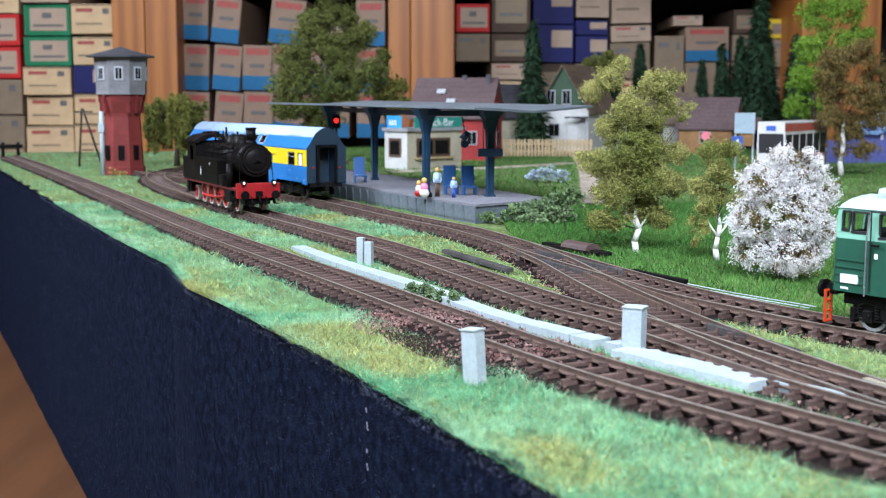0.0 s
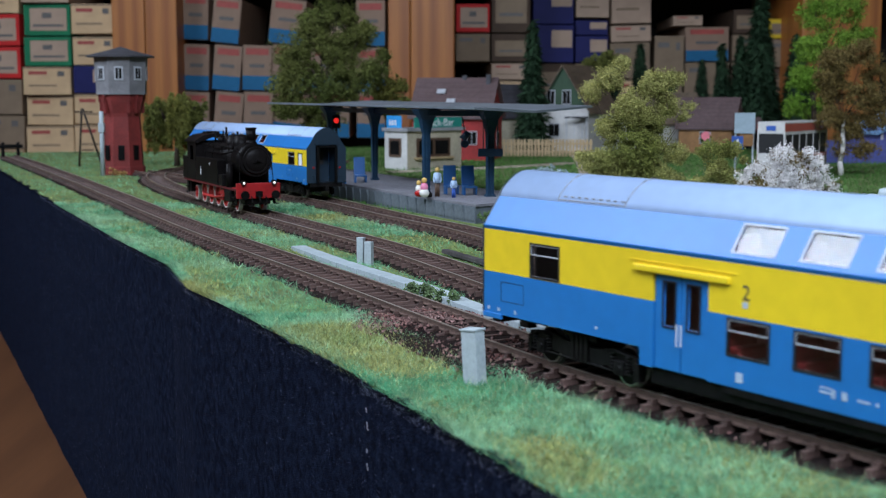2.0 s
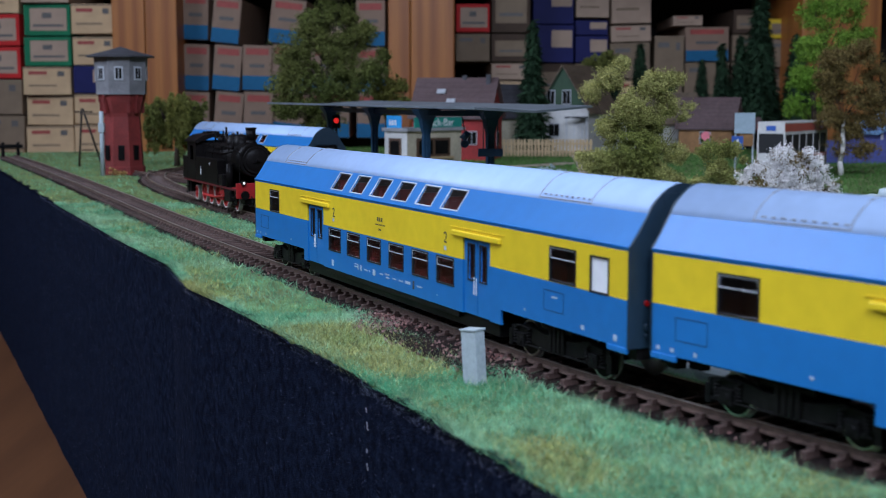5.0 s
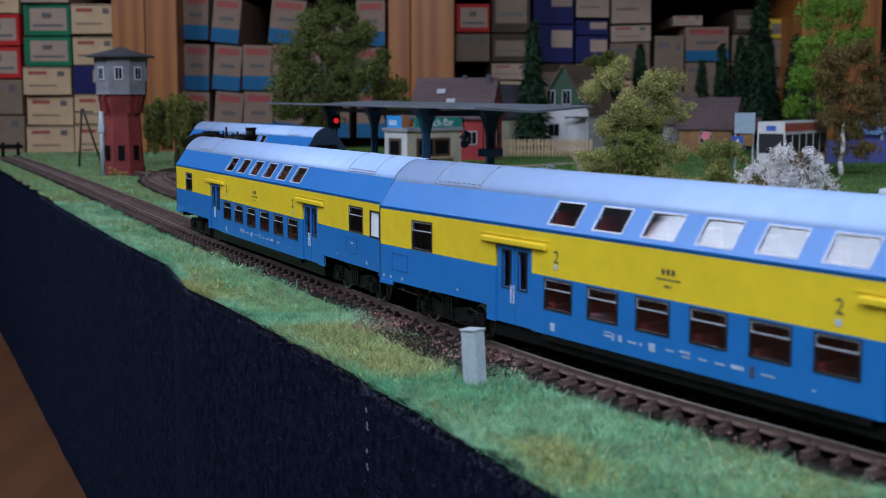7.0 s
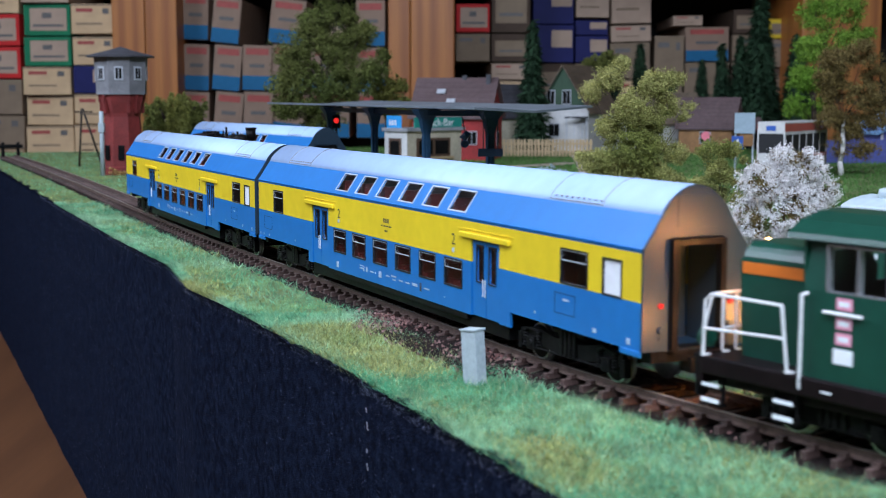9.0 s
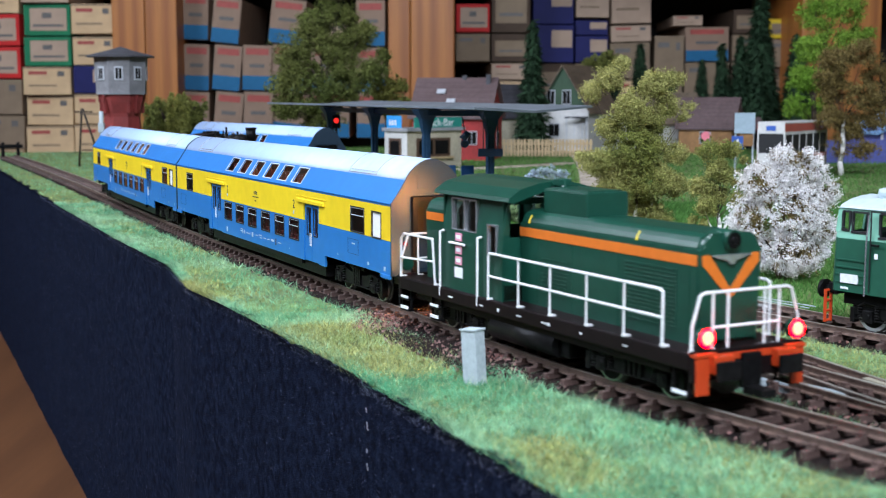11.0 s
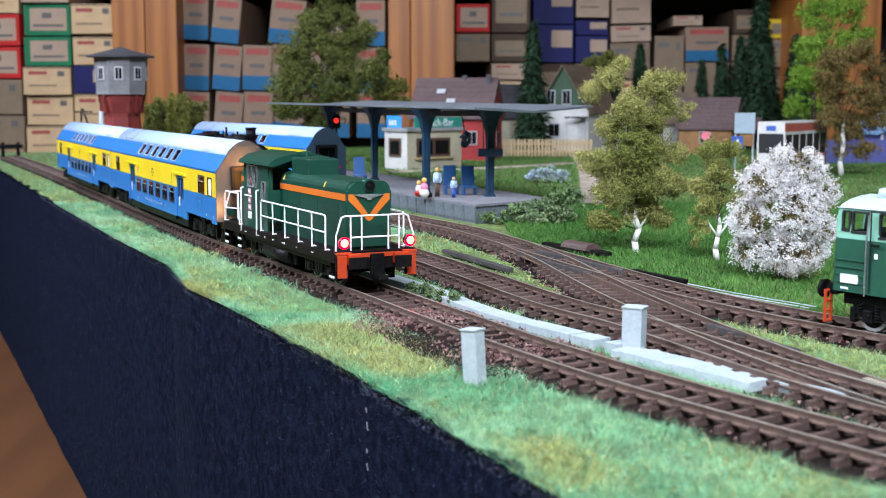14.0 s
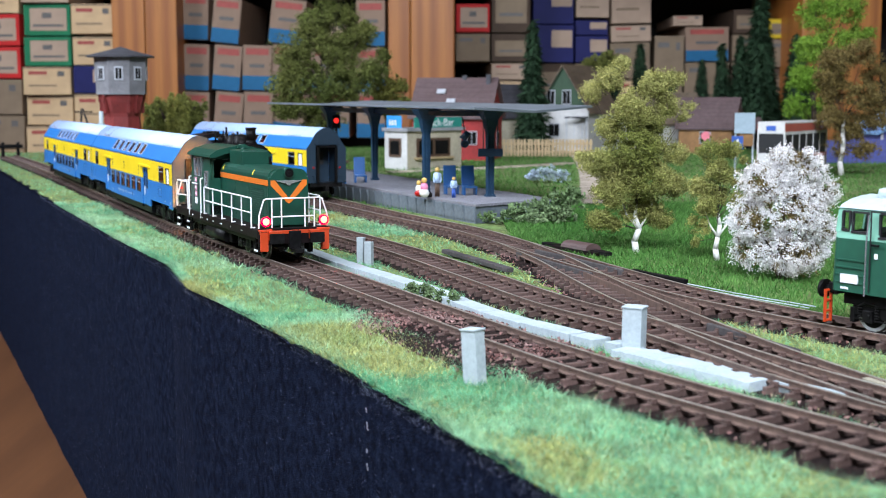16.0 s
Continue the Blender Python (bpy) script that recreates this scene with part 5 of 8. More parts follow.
figurine(-17, 899, 11, M_toy_white, M_tail, M_toy_skin, "small crouching toy figure in white", 1, True)
bm = B(); box(bm, -2, 2, -1.2, 1.2, 0, 3, 0.4); tube(bm, [(-1, 0, 3), (0, 0, 4.2), (1, 0, 3)], 0.3, 5)
tagged(part("suitcase", bm, M_black, None, "", (-9.5, 900, 8.2)), "small black suitcase on the platform", "suitcase")


# ---------------- lineside ----------------
def lineside_post(x, y, w, d, h, cap, rz, label, tilt=0):
    bm = B(); box(bm, -w / 2, w / 2, -d / 2, d / 2, 0, h, 0.2)
    ob = thing("concrete_post", (x, y, GROUND_Z - 1.6), rz, label, "post", "concrete posts")
    ob.matrix_basis = ob.matrix_basis @ pose(0, 0, 0, 0, tilt, 0)
    part("shaft", bm, M_concrete, ob)
    if cap:
        bm = B(); box(bm, -w / 2 - cap, w / 2 + cap, -d / 2 - cap, d / 2 + cap, h, h + 0.6, 0.2)
        part("cap", bm, M_concrete, ob, "flat overhanging cap")


lineside_post(9.3, 361.5, 5.2, 4.4, 16.9, 0.3, -40, "pale concrete post with a cap, leaning in the grass", -4)
lineside_post(60.5, 403, 6.4, 5.6, 16.8, 0.3, -28, "pale concrete post with a cap beside the cable trough", 1)
lineside_post(-40.5, 633, 3.4, 3.4, 14.6, 0, -22, "slim pale concrete post beside the rails")
lineside_post(-36.2, 626, 3.6, 3.4, 13.2, 0, -22, "slim pale concrete post beside the rails")


def trough():
    t = thing("cable_trough", (0, 0, 0), 0, "pale concrete cable trough between the tracks", "cable trough")
    line = spline([(-78, 690), (-44, 607), (-11, 539), (8, 489), (28, 447), (53, 409)], 1.0)
    tt, n = normals(line)
    k = 0
    rg = random.Random(3)
    i = 0
    while i < len(line) - 12:
        j = min(len(line) - 1, i + 27)
        a, b = line[i], line[j - 1]
        L = np.linalg.norm(b - a)
        bm = B(); box(bm, 0, L, -4.0, 4.0, -2.6, 2.0, 0.25)
        lift = -0.9 if i > 150 else -1.2 - 0.9 * (150 - i) / 150
        part("cover_slab", bm, M_concrete, t, "", (a[0], a[1], -2.0 + lift + rg.uniform(-0.15, 0.15)), math.degrees(math.atan2(*(b - a)[::-1])))
        i = j
    a, b = np.array((58, 402.)), np.array((90, 354.))
    L = np.linalg.norm(b - a); ang = math.degrees(math.atan2(*(b - a)[::-1]))
    bm = B()
    n = 26
    edge = [(L * i / n, -6.0 + 0.6 * noise.noise((i * 0.6, 3.1, 0))) for i in range(n + 1)] + [(L * i / n, 6.0 + 0.6 * noise.noise((i * 0.6, 8.1, 0))) for i in range(n, -1, -1)]
    crown = [bm.verts.new((x, y * 0.94, 1.2 + 0.5 * noise.noise((x * 0.3, y, 2)))) for x, y in edge]
    foot = [bm.verts.new((x, y, -2.6)) for x, y in edge]
    spine = [bm.verts.new((L * i / n, 0.8 * noise.noise((i * 0.9, 1, 4)), 1.5 + 0.5 * noise.noise((i * 0.7, 5, 1)))) for i in range(n + 1)]
    m = len(edge)
    for i in range(m):
        bm.faces.new((foot[i], foot[(i + 1) % m], crown[(i + 1) % m], crown[i]))
    for i in range(n):
        bm.faces.new((crown[i], crown[i + 1], spine[i + 1], spine[i]))
        bm.faces.new((crown[m - 1 - i], spine[i], spine[i + 1], crown[m - 2 - i]))
    bm.faces.new((crown[0], spine[0], crown[m - 1])); bm.faces.new((crown[n], crown[n + 1], spine[n]))
    part("wide_slab", bm, M_concrete, t, "crumbled pale wide slab", (a[0] - 0.6, a[1] - 1.6, -3.0), ang)
    bm = B(); box(bm, 0, 22, -2.2, 2.2, -2.4, 0.4, 0.2); part("loose_slab", bm, M_concrete, t, "", (93, 351, -1.6), ang + 3)
    bm = B(); box(bm, 0, 5.5, -3.5, 3.5, -2.6, 1.2, 0.2); part("end_slab", bm, M_concrete, t, "", (54.5, 407.5, -2.0), ang)


trough()


M_dark_timber = mat("weathered_timber", (0.07, 0.062, 0.06), 0.7, (0.035, 0.03, 0.03), 500, 0.25, 0.4, stretch=(1, 0.3, 1))


def point_gear():
    tn = thing("turnout", (0, 0, 0), 0, "turnout with dark check rails and guide planks", "turnout")
    def plank(name, pts, w, h, m, label, cat, z0=-3.6):
        a, b = np.array(pts[0], float), np.array(pts[1], float)
        L = np.linalg.norm(b - a)
        bm = B(); box(bm, 0, L, -w / 2, w / 2, 0, h, min(w, h) * 0.18)
        part(name, bm, m, tn, label, (a[0], a[1], z0), math.degrees(math.atan2(*(b - a)[::-1])))
    t = thing("point_motor", (72, 672, -3.4), -62, "brown plastic point motor box beside the turnout", "point motor")
    bm = B(); box(bm, -20, 20, -5, 5, 0, 2.0, 0.3); part("base", bm, M_brown_frame, t)
    bm = B()
    pr = [(5 * math.cos(a), 2.0 + 3.4 * math.sin(a)) for a in np.linspace(0, math.pi, 9)]
    prism(bm, pr, -11, 12); part("cover", bm, mat("motor_brown", (0.09, 0.055, 0.05), 0.5, None, 400, 0.1, 0.1), t, "rounded brown cover")
    bm = B(); box(bm, 12, 26, -2, 2, 0.4, 2.4, 0.3); part("lever", bm, M_black, t)
    bm = B(); box(bm, -34, -20, -2.4, 2.4, 0.2, 2.0, 0.3); part("lever", bm, M_black, t)
    plank("timber_plank", [(1, 668), (31, 592)], 4, 2.2, M_dark_timber, "dark timber plank beside the turnout", "plank")
    plank("check_rail", [(86, 579), (104, 545)], 2.0, 3.4, M_black, "black check rail on the turnout", "check rail")
    plank("check_rail", [(92, 440), (110, 392)], 2.0, 2.9, M_dark_timber, "dark check rail on the turnout", "check rail")
    plank("timber_plank", [(38, 650), (66, 570)], 2.0, 2.9, M_dark_timber, "dark grey guide plank in the turnout", "plank")
    plank("timber_plank", [(48, 660), (82, 580)], 2.0, 3.0, M_dark_timber, "dark grey guide plank in the turnout", "plank")
    plank("point_blade", [(70, 565), (95, 470)], 1.0, 3.3, M_rail_side, "rusty point blade in the turnout", "point blade")
    plank("point_blade", [(63, 570), (82, 480)], 1.0, 3.3, M_rail_side, "rusty point blade in the turnout", "point blade")
    plank("timber_board", [(118, 352), (140, 300)], 4, 3.0, mat("bleached_wood", (0.3, 0.27, 0.2), 0.8, None, 300, 0.15, 0.3), "bleached board between the rails", "plank")
    plank("brown_plate", [(103, 344), (122, 296)], 11, 1.6, M_brown_frame, "brown cover plate beside the rails", "plate", -3.4)
    for d in (0, 3.4):
        bm = B(); tube(bm, [(97 + d, 549 + d, -2.2), (116 + d, 516 + d, -2.4), (139 + d, 483 + d, -2.6)], 0.28, 6)
        tagged(part("pull_wire", bm, M_concrete, None), "white wire rod beside the rails", "wire", "wires beside the rails")


point_gear()


def bumper():
    m, rz = main_at(1440), 118
    b = thing("buffer_stop", (m[0], m[1], -2), rz, "dark buffer stop at the end of the track", "buffer stop")
    for s in (-1, 1):
        bm = B(); box(bm, -2, 2, s * 10 - 2, s * 10 + 2, 0, 20, 0.4); part("upright", bm, M_black, b)
    bm = B(); box(bm, -4, 0, -16, 16, 12, 17, 0.5); part("cross_beam", bm, M_black, b)


bumper()


def water_tower():
    t = thing("water_tower", (-347, 1402, GROUND_Z), 8, "red brick octagonal water tower with a grey tank house", "water tower")
    def octo(levels, m, name, label=""):
        bm = B()
        rings = []
        for r, z in levels:
            rings.append([bm.verts.new((r * math.cos(math.pi / 8 + k * math.pi / 4), r * math.sin(math.pi / 8 + k * math.pi / 4), z)) for k in range(8)])
        for a, b in zip(rings[:-1], rings[1:]):
            for k in range(8):
                bm.faces.new((a[k], a[(k + 1) % 8], b[(k + 1) % 8], b[k]))
        bm.faces.new(rings[0][::-1]); bm.faces.new(rings[-1])
        return part(name, bm, m, t, label)
    octo([(24, 0), (24, 8), (22.5, 9), (20, 62), (20.5, 66), (24, 78), (25.5, 86)], M_brick_red, "brick_shaft", "tapered red brick shaft")
    octo([(28, 86), (28, 88), (27.5, 88.2), (29.5, 126)], M_grey_board, "tank_house", "grey boarded tank house")
    octo([(37.5, 125.5), (37.5, 127.2), (14, 133), (1, 137)], M_slate, "roof", "dark slate roof")
    for k in range(8):
        a = k * math.pi / 4
        R = pose(0, 0, 0, 0, 0, math.degrees(a))
        bm = B()
        box(bm, 26.0, 27.4, -4.6, 4.6, 101, 115.5, 0.3)
        w = part("window", bm, M_frame, t, "white-framed window"); w.matrix_basis = R
        bm = B()
        box(bm, 27.3, 27.6, -3.2, -0.4, 102.5, 113.8); box(bm, 27.3, 27.6, 0.4, 3.2, 102.5, 113.8)
        part("pane", bm, M_black, w)
        bm = B(); box(bm, 20.5, 24.2, -1.3, 1.3, 66, 84, 0.3); box(bm, 22.5, 25.6, -1.3, 1.3, 78, 86, 0.3)
        c = part("corbel", bm, M_brick_red, t); c.matrix_basis = pose(0, 0, 0, 0, 0, math.degrees(a) + 22.5) if k % 2 == 0 else pose(0, 0, 0, 0, 0, math.degrees(a))
    for a in (-135, -90, -45):
        bm = B(); box(bm, 20.6, 21.9, -3.4, 3.4, 16, 32, 0.6)
        w = part("window", bm, M_black, t, "dark arched window"); w.matrix_basis = pose(0, 0, 0, 0, 0, a)
    bm = B(); cyl(bm, (0, 0, 0), (0, 0, 68), 2.4, 2.2, 10); box(bm, -3, 3, -3, 3, 46, 56, 0.5)
    part("shaft", bm, M_concrete, tagged(thing("signal_post", (-362, 1372, GROUND_Z), 0, "pale grey signal post beside the tower", "signal")))
    m = thing("lattice_mast", (-432, 1560, GROUND_Z), 0, "dark wooden A-frame pole mast", "mast")
    for (x0, x1) in ((-8, -3), (20, -2)):
        bm = B(); tube(bm, [(x0, 0, 0), (x1, 0, 70)], 1.3, 8); part("pole", bm, M_bark, m)
    bm = B(); tube(bm, [(-12, 0, 66), (10, 0, 66)], 0.9, 6); tube(bm, [(-4, 0, 20), (10, 0, 20)], 0.8, 6); tagged(part("crossarm", bm, M_bark, m), kind="stuff")
    s = thing("colour_light_signal", (-96, 1165, 8.2), 0, "dark signal post showing a red light", "signal")
    bm = B(); cyl(bm, (0, 0, 0), (0, 0, 50), 1.2, 1.0, 8); box(bm, -3.5, 3.5, -1.2, 1.4, 42, 54, 0.6); part("head", bm, M_black, s)
    bm = B(); cyl(bm, (0, -1.2, 49), (0, -1.8, 49), 2.3, 2.1, 14); part("lens", bm, glow("signal_red_glow", (1, 0.03, 0.02), 1.2), s, "red signal lens")


water_tower()


# ---------------- steam engine ----------------
def steam_engine():
    e = thing("steam_engine", (-155.6, 938, 0), -65.5, "black steam tank engine with red wheels and white tyres", "locomotive")
    # front towards +x
    bm = B(); box(bm, -72, 72, -6.5, 6.5, 8, 14, 0.4); box(bm, -76, 74, -14.5, 14.5, 14.6, 16.2, 0.3)
    part("frame", bm, M_steam, e)
    bm = B(); box(bm, 72, 74.6, -15.2, 15.2, 9.6, 20.0, 0.5); box(bm, 62, 73, -15, 15, 15.5, 16.6, 0.2); part("buffer_beam", bm, mat("beam_red", (0.36, 0.01, 0.012), 0.4, None, 300, 0.1, 0.05), e, "bright red buffer beam")
    for y in (-10.6, 10.6):
        bm = B(); cyl(bm, (74.5, y, 12.2), (78.5, y, 12.2), 1.7, 1.4, 12); cyl(bm, (78.5, y, 12.2), (79.6, y, 12.2), 2.9, 2.9, 18); part("buffer", bm, M_steam, e)
        bm = B(); cyl(bm, (73, y, 20.2), (76.4, y, 20.2), 1.7, 1.8, 14); l = part("lamp", bm, M_steam, e)
        bm = B(); cyl(bm, (76.4, y, 20.2), (76.8, y, 20.2), 0.85, 0.7, 14); part("lens", bm, M_lamp_white, l, "lit white lamp lens")
    bm = B()
    cyl(bm, (-30, 0, 35), (48, 0, 35), 9.9, 9.9, 32); cyl(bm, (46, 0, 35), (69, 0, 35), 11.2, 11.2, 36)
    for x in (-10, 10, 30, 46):
        cyl(bm, (x, 0, 35), (x + 1, 0, 35), 10.2, 10.2, 32)
    part("boiler", bm, M_steam, e, "black boiler and smokebox")
    bm = B(); cyl(bm, (69, 0, 35), (70.6, 0, 35), 9.6, 8.9, 32); ball(bm, (69.6, 0, 35), 8.4, 0, 18, (0.3, 1, 1)); cyl(bm, (71, 0, 35), (74, 0, 35), 0.8, 0.8, 8); tube(bm, [(72.6, -3, 33.5), (72.6, 3, 34.2)], 0.4, 5)
    part("smokebox_door", bm, M_steam, e)
    bm = B(); cyl(bm, (58, 0, 45), (58, 0, 48.5), 4.6, 3.1, 18); cyl(bm, (58, 0, 48), (58, 0, 55.5), 3.0, 3.4, 18); cyl(bm, (58, 0, 55.5), (58, 0, 57), 3.8, 3.8, 18); part("chimney", bm, M_steam, e)
    for x, r, h in ((34, 6.0, 51.5), (14, 5.6, 51.0)):
        bm = B(); cyl(bm, (x, 0, 40), (x, 0, h - 2), r, r * 0.94, 18); ball(bm, (x, 0, h - 2.5), r * 0.95, 0, 14, (1, 1, 0.5)); part("dome", bm, M_steam, e)
    bm = B(); cyl(bm, (-6, 0, 42), (-6, 0, 51), 1.6, 1.3, 10); cyl(bm, (-6, 0, 50), (-6, 0, 56), 0.6, 0.9, 8)
    tube(bm, [(40, 9, 40), (22, 8.5, 43), (5, 9.5, 41), (-20, 9, 42)], 0.5, 6); tube(bm, [(66, 8, 42), (20, 10.4, 38), (-28, 10.4, 38)], 0.4, 6)
    tube(bm, [(30, 6, 46), (28, 9.6, 40), (26, 11, 32)], 0.5, 6); tube(bm, [(16, 5, 46), (14, 9.6, 40), (10, 11, 33)], 0.5, 6)
    tube(bm, [(40, -9, 40), (22, -8.5, 43), (5, -9.5, 41), (-20, -9, 42)], 0.5, 6); tube(bm, [(66, -8, 42), (20, -10.4, 38), (-28, -10.4, 38)], 0.4, 6)
    part("pipework", bm, M_steam, e)
    bm = B()
    for s in (-1, 1):
        tube(bm, [(70, s * 12.0, 17), (68, s * 10.8, 40), (30, s * 10.9, 43.5), (-34, s * 10.9, 43.5)], 0.32, 5)
        for x in (60, 40, 18, -4, -26):
            tube(bm, [(x, s * 10.9, 43.0), (x, s * 9.4, 41.5)], 0.28, 5)
    part("handrail", bm, M_steam, e)
    bm = B()
    cyl(bm, (24, 0, 44), (24, 0, 50), 2.4, 2.2, 12); cyl(bm, (24, 0, 50), (24, 0, 53.5), 0.7, 0.7, 8); cyl(bm, (-20, 0, 44), (-20, 0, 48.5), 3.0, 2.6, 14); cyl(bm, (-20, 0, 48.5), (-20, 0, 50), 1.2, 0.8, 10)
    for s in (-1, 1):
        cyl(bm, (-26, s * 3, 44), (-26, s * 3, 53), 0.5, 0.7, 8); cyl(bm, (44, s * 8.5, 43), (44, s * 12.0, 43), 1.5, 1.5, 10)
    part("valve", bm, M_steam, e)
    bm = B()
    for s in (-1, 1):
        box(bm, -75, 73, s * 15.2 - 0.4, s * 15.2 + 0.4, 14.7, 16.0, 0.1)
    part("running_board_edge", bm, mat("dark_red_edge", (0.11, 0.008, 0.01), 0.5, None, 300, 0.1, 0.05), e, "dark red running board edge")
    for s in (-1, 1):
        for x in (66, -70):
            bm = B()
            box(bm, x - 2.6, x + 2.6, s * 14.4 - 1.2, s * 14.4 + 1.2, 5.0, 5.7, 0.1); box(bm, x - 2.6, x + 2.6, s * 14.4 - 1.2, s * 14.4 + 1.2, 9.6, 10.3, 0.1)
            box(bm, x - 2.6, x + 2.6, s * 13.4 - 0.3, s * 13.4 + 0.3, 5.0, 15, 0)
            part("step", bm, M_steam, e)
    bm = B(); box(bm, 74.4, 77, -2.2, 2.2, 10.5, 14.5, 0.3); tube(bm, [(76.5, 0, 11.5), (78.6, 0, 7.5), (77.6, 0, 5.6)], 0.7, 6); tube(bm, [(75, -5, 11), (77, -5, 6.5), (76, -4, 5)], 0.45, 6); tube(bm, [(75, 5, 11), (77, 5, 6.5), (76, 4, 5)], 0.45, 6)
    box(bm, 58, 72, -9, 9, 5.4, 8.4, 0.4)
    part("coupling", bm, M_steam, e)
    for s in (-1, 1):
        bm = B(); box(bm, -36, 26, s * 11.6 - 4, s * 11.6 + 4, 16.2, 33.8, 0.5); tk = part("side_tank", bm, M_steam, e, "black riveted side tank")
        bm = B(); box(bm, -22, -20.5, s * 15.7 - 0.1, s * 15.7 + 0.1, 21, 27); box(bm, 4, 5.2, s * 15.7 - 0.1, s * 15.7 + 0.1, 29, 31); tagged(part("small_marks", bm, M_print, tk), kind="stuff")
        bm = B(); box(bm, 30, 40, s * 13 - 3, s * 13 + 3, 16.2, 24, 0.5); cyl(bm, (48, s * 12.8, 16), (48, s * 12.8, 32), 2.4, 2.4, 12); box(bm, 44, 60, s * 12.6 - 3.4, s * 12.6 + 3.4, 6.5, 14.5, 1.0); part("pump", bm, M_steam, e)
    # cab and bunker
    bm = B()
    wa = lambda s: (lambda v: (s * 15.6, v, s, 0.0))
    for s in (-1, 1):
        panel(bm, -62, -36, 16.2, 45, wa(s), [(-54, -44, 31, 41.5)], [(90, 0)], 0.9)
    box(bm, -37, -36, -15, 15, 16, 45); box(bm, -62, -61, -15, 15, 16, 45); box(bm, -78, -62, -15.6, 15.6, 16.2, 33, 0.6); box(bm, -76, -62, -13, 13, 6, 16)
    cb = part("cab", bm, M_steam, e, "black driver's cab")
    bm = B(); pr = [(16.8, 44.4), (16.4, 45.8), (10, 49.6), (0, 51)]
    prism(bm, pr + [(-y, z) for y, z in pr[-2::-1]] + [(-15, 44), (0, 49), (15, 44)], -66, -33); box(bm, -56, -44, -5, 5, 49.5, 52.2, 0.5); part("cab_roof", bm, M_steam, cb)
    # wheels: spoked, red with white tyres
    def wheel(x, r, s):
        bm = B()
        n = 30
        for ra, rb, mi in ((r - 0.7, r, 1), (r - 2.2, r - 0.7, 0)):
            for y0, y1 in ((s * 7.4, s * 9.9),):
                v = [[bm.verts.new((q * math.cos(2 * math.pi * k / n), y, q * math.sin(2 * math.pi * k / n))) for k in range(n)] for q, y in ((ra, y0), (rb, y0), (rb, y1), (ra, y1))]
                for a in range(4):
                    for k in range(n):
                        bm.faces.new((v[a][k], v[a][(k + 1) % n], v[(a + 1) % 4][(k + 1) % n], v[(a + 1) % 4][k])).material_index = mi
        cyl(bm, (0, s * 7.6, 0), (0, s * 10.2, 0), 1.5, 1.5, 12)
        for k in range(10):
            a = 2 * math.pi * k / 10
            tube(bm, [(0, s * 9.0, 0), ((r - 1.8) * math.cos(a), s * 9.0, (r - 1.8) * math.sin(a))], 0.42, 5)
        part("wheel", bm, (M_wheel_red, M_rail_white), e, "red spoked wheel with a white tyre", (x, 0, r))
    for s in (-1, 1):
        wheel(56, 5.6, s); wheel(-58, 5.6, s)
        for x in (26, 6, -14, -34):
            wheel(x, 8.4, s)
        bm = B(); tube(bm, [(26, s * 11, 6), (6, s * 11, 6), (-14, s * 11, 6), (-34, s * 11, 6)], 0.9, 6); tube(bm, [(50, s * 12.2, 10.5), (6, s * 12.2, 6.4)], 0.8, 6); box(bm, 22, 46, s * 12.6 - 0.6, s * 12.6 + 0.6, 9.6, 13, 0.2)
        part("coupling_rod", bm, M_wheel_red, e, "red coupling rods")


steam_engine()


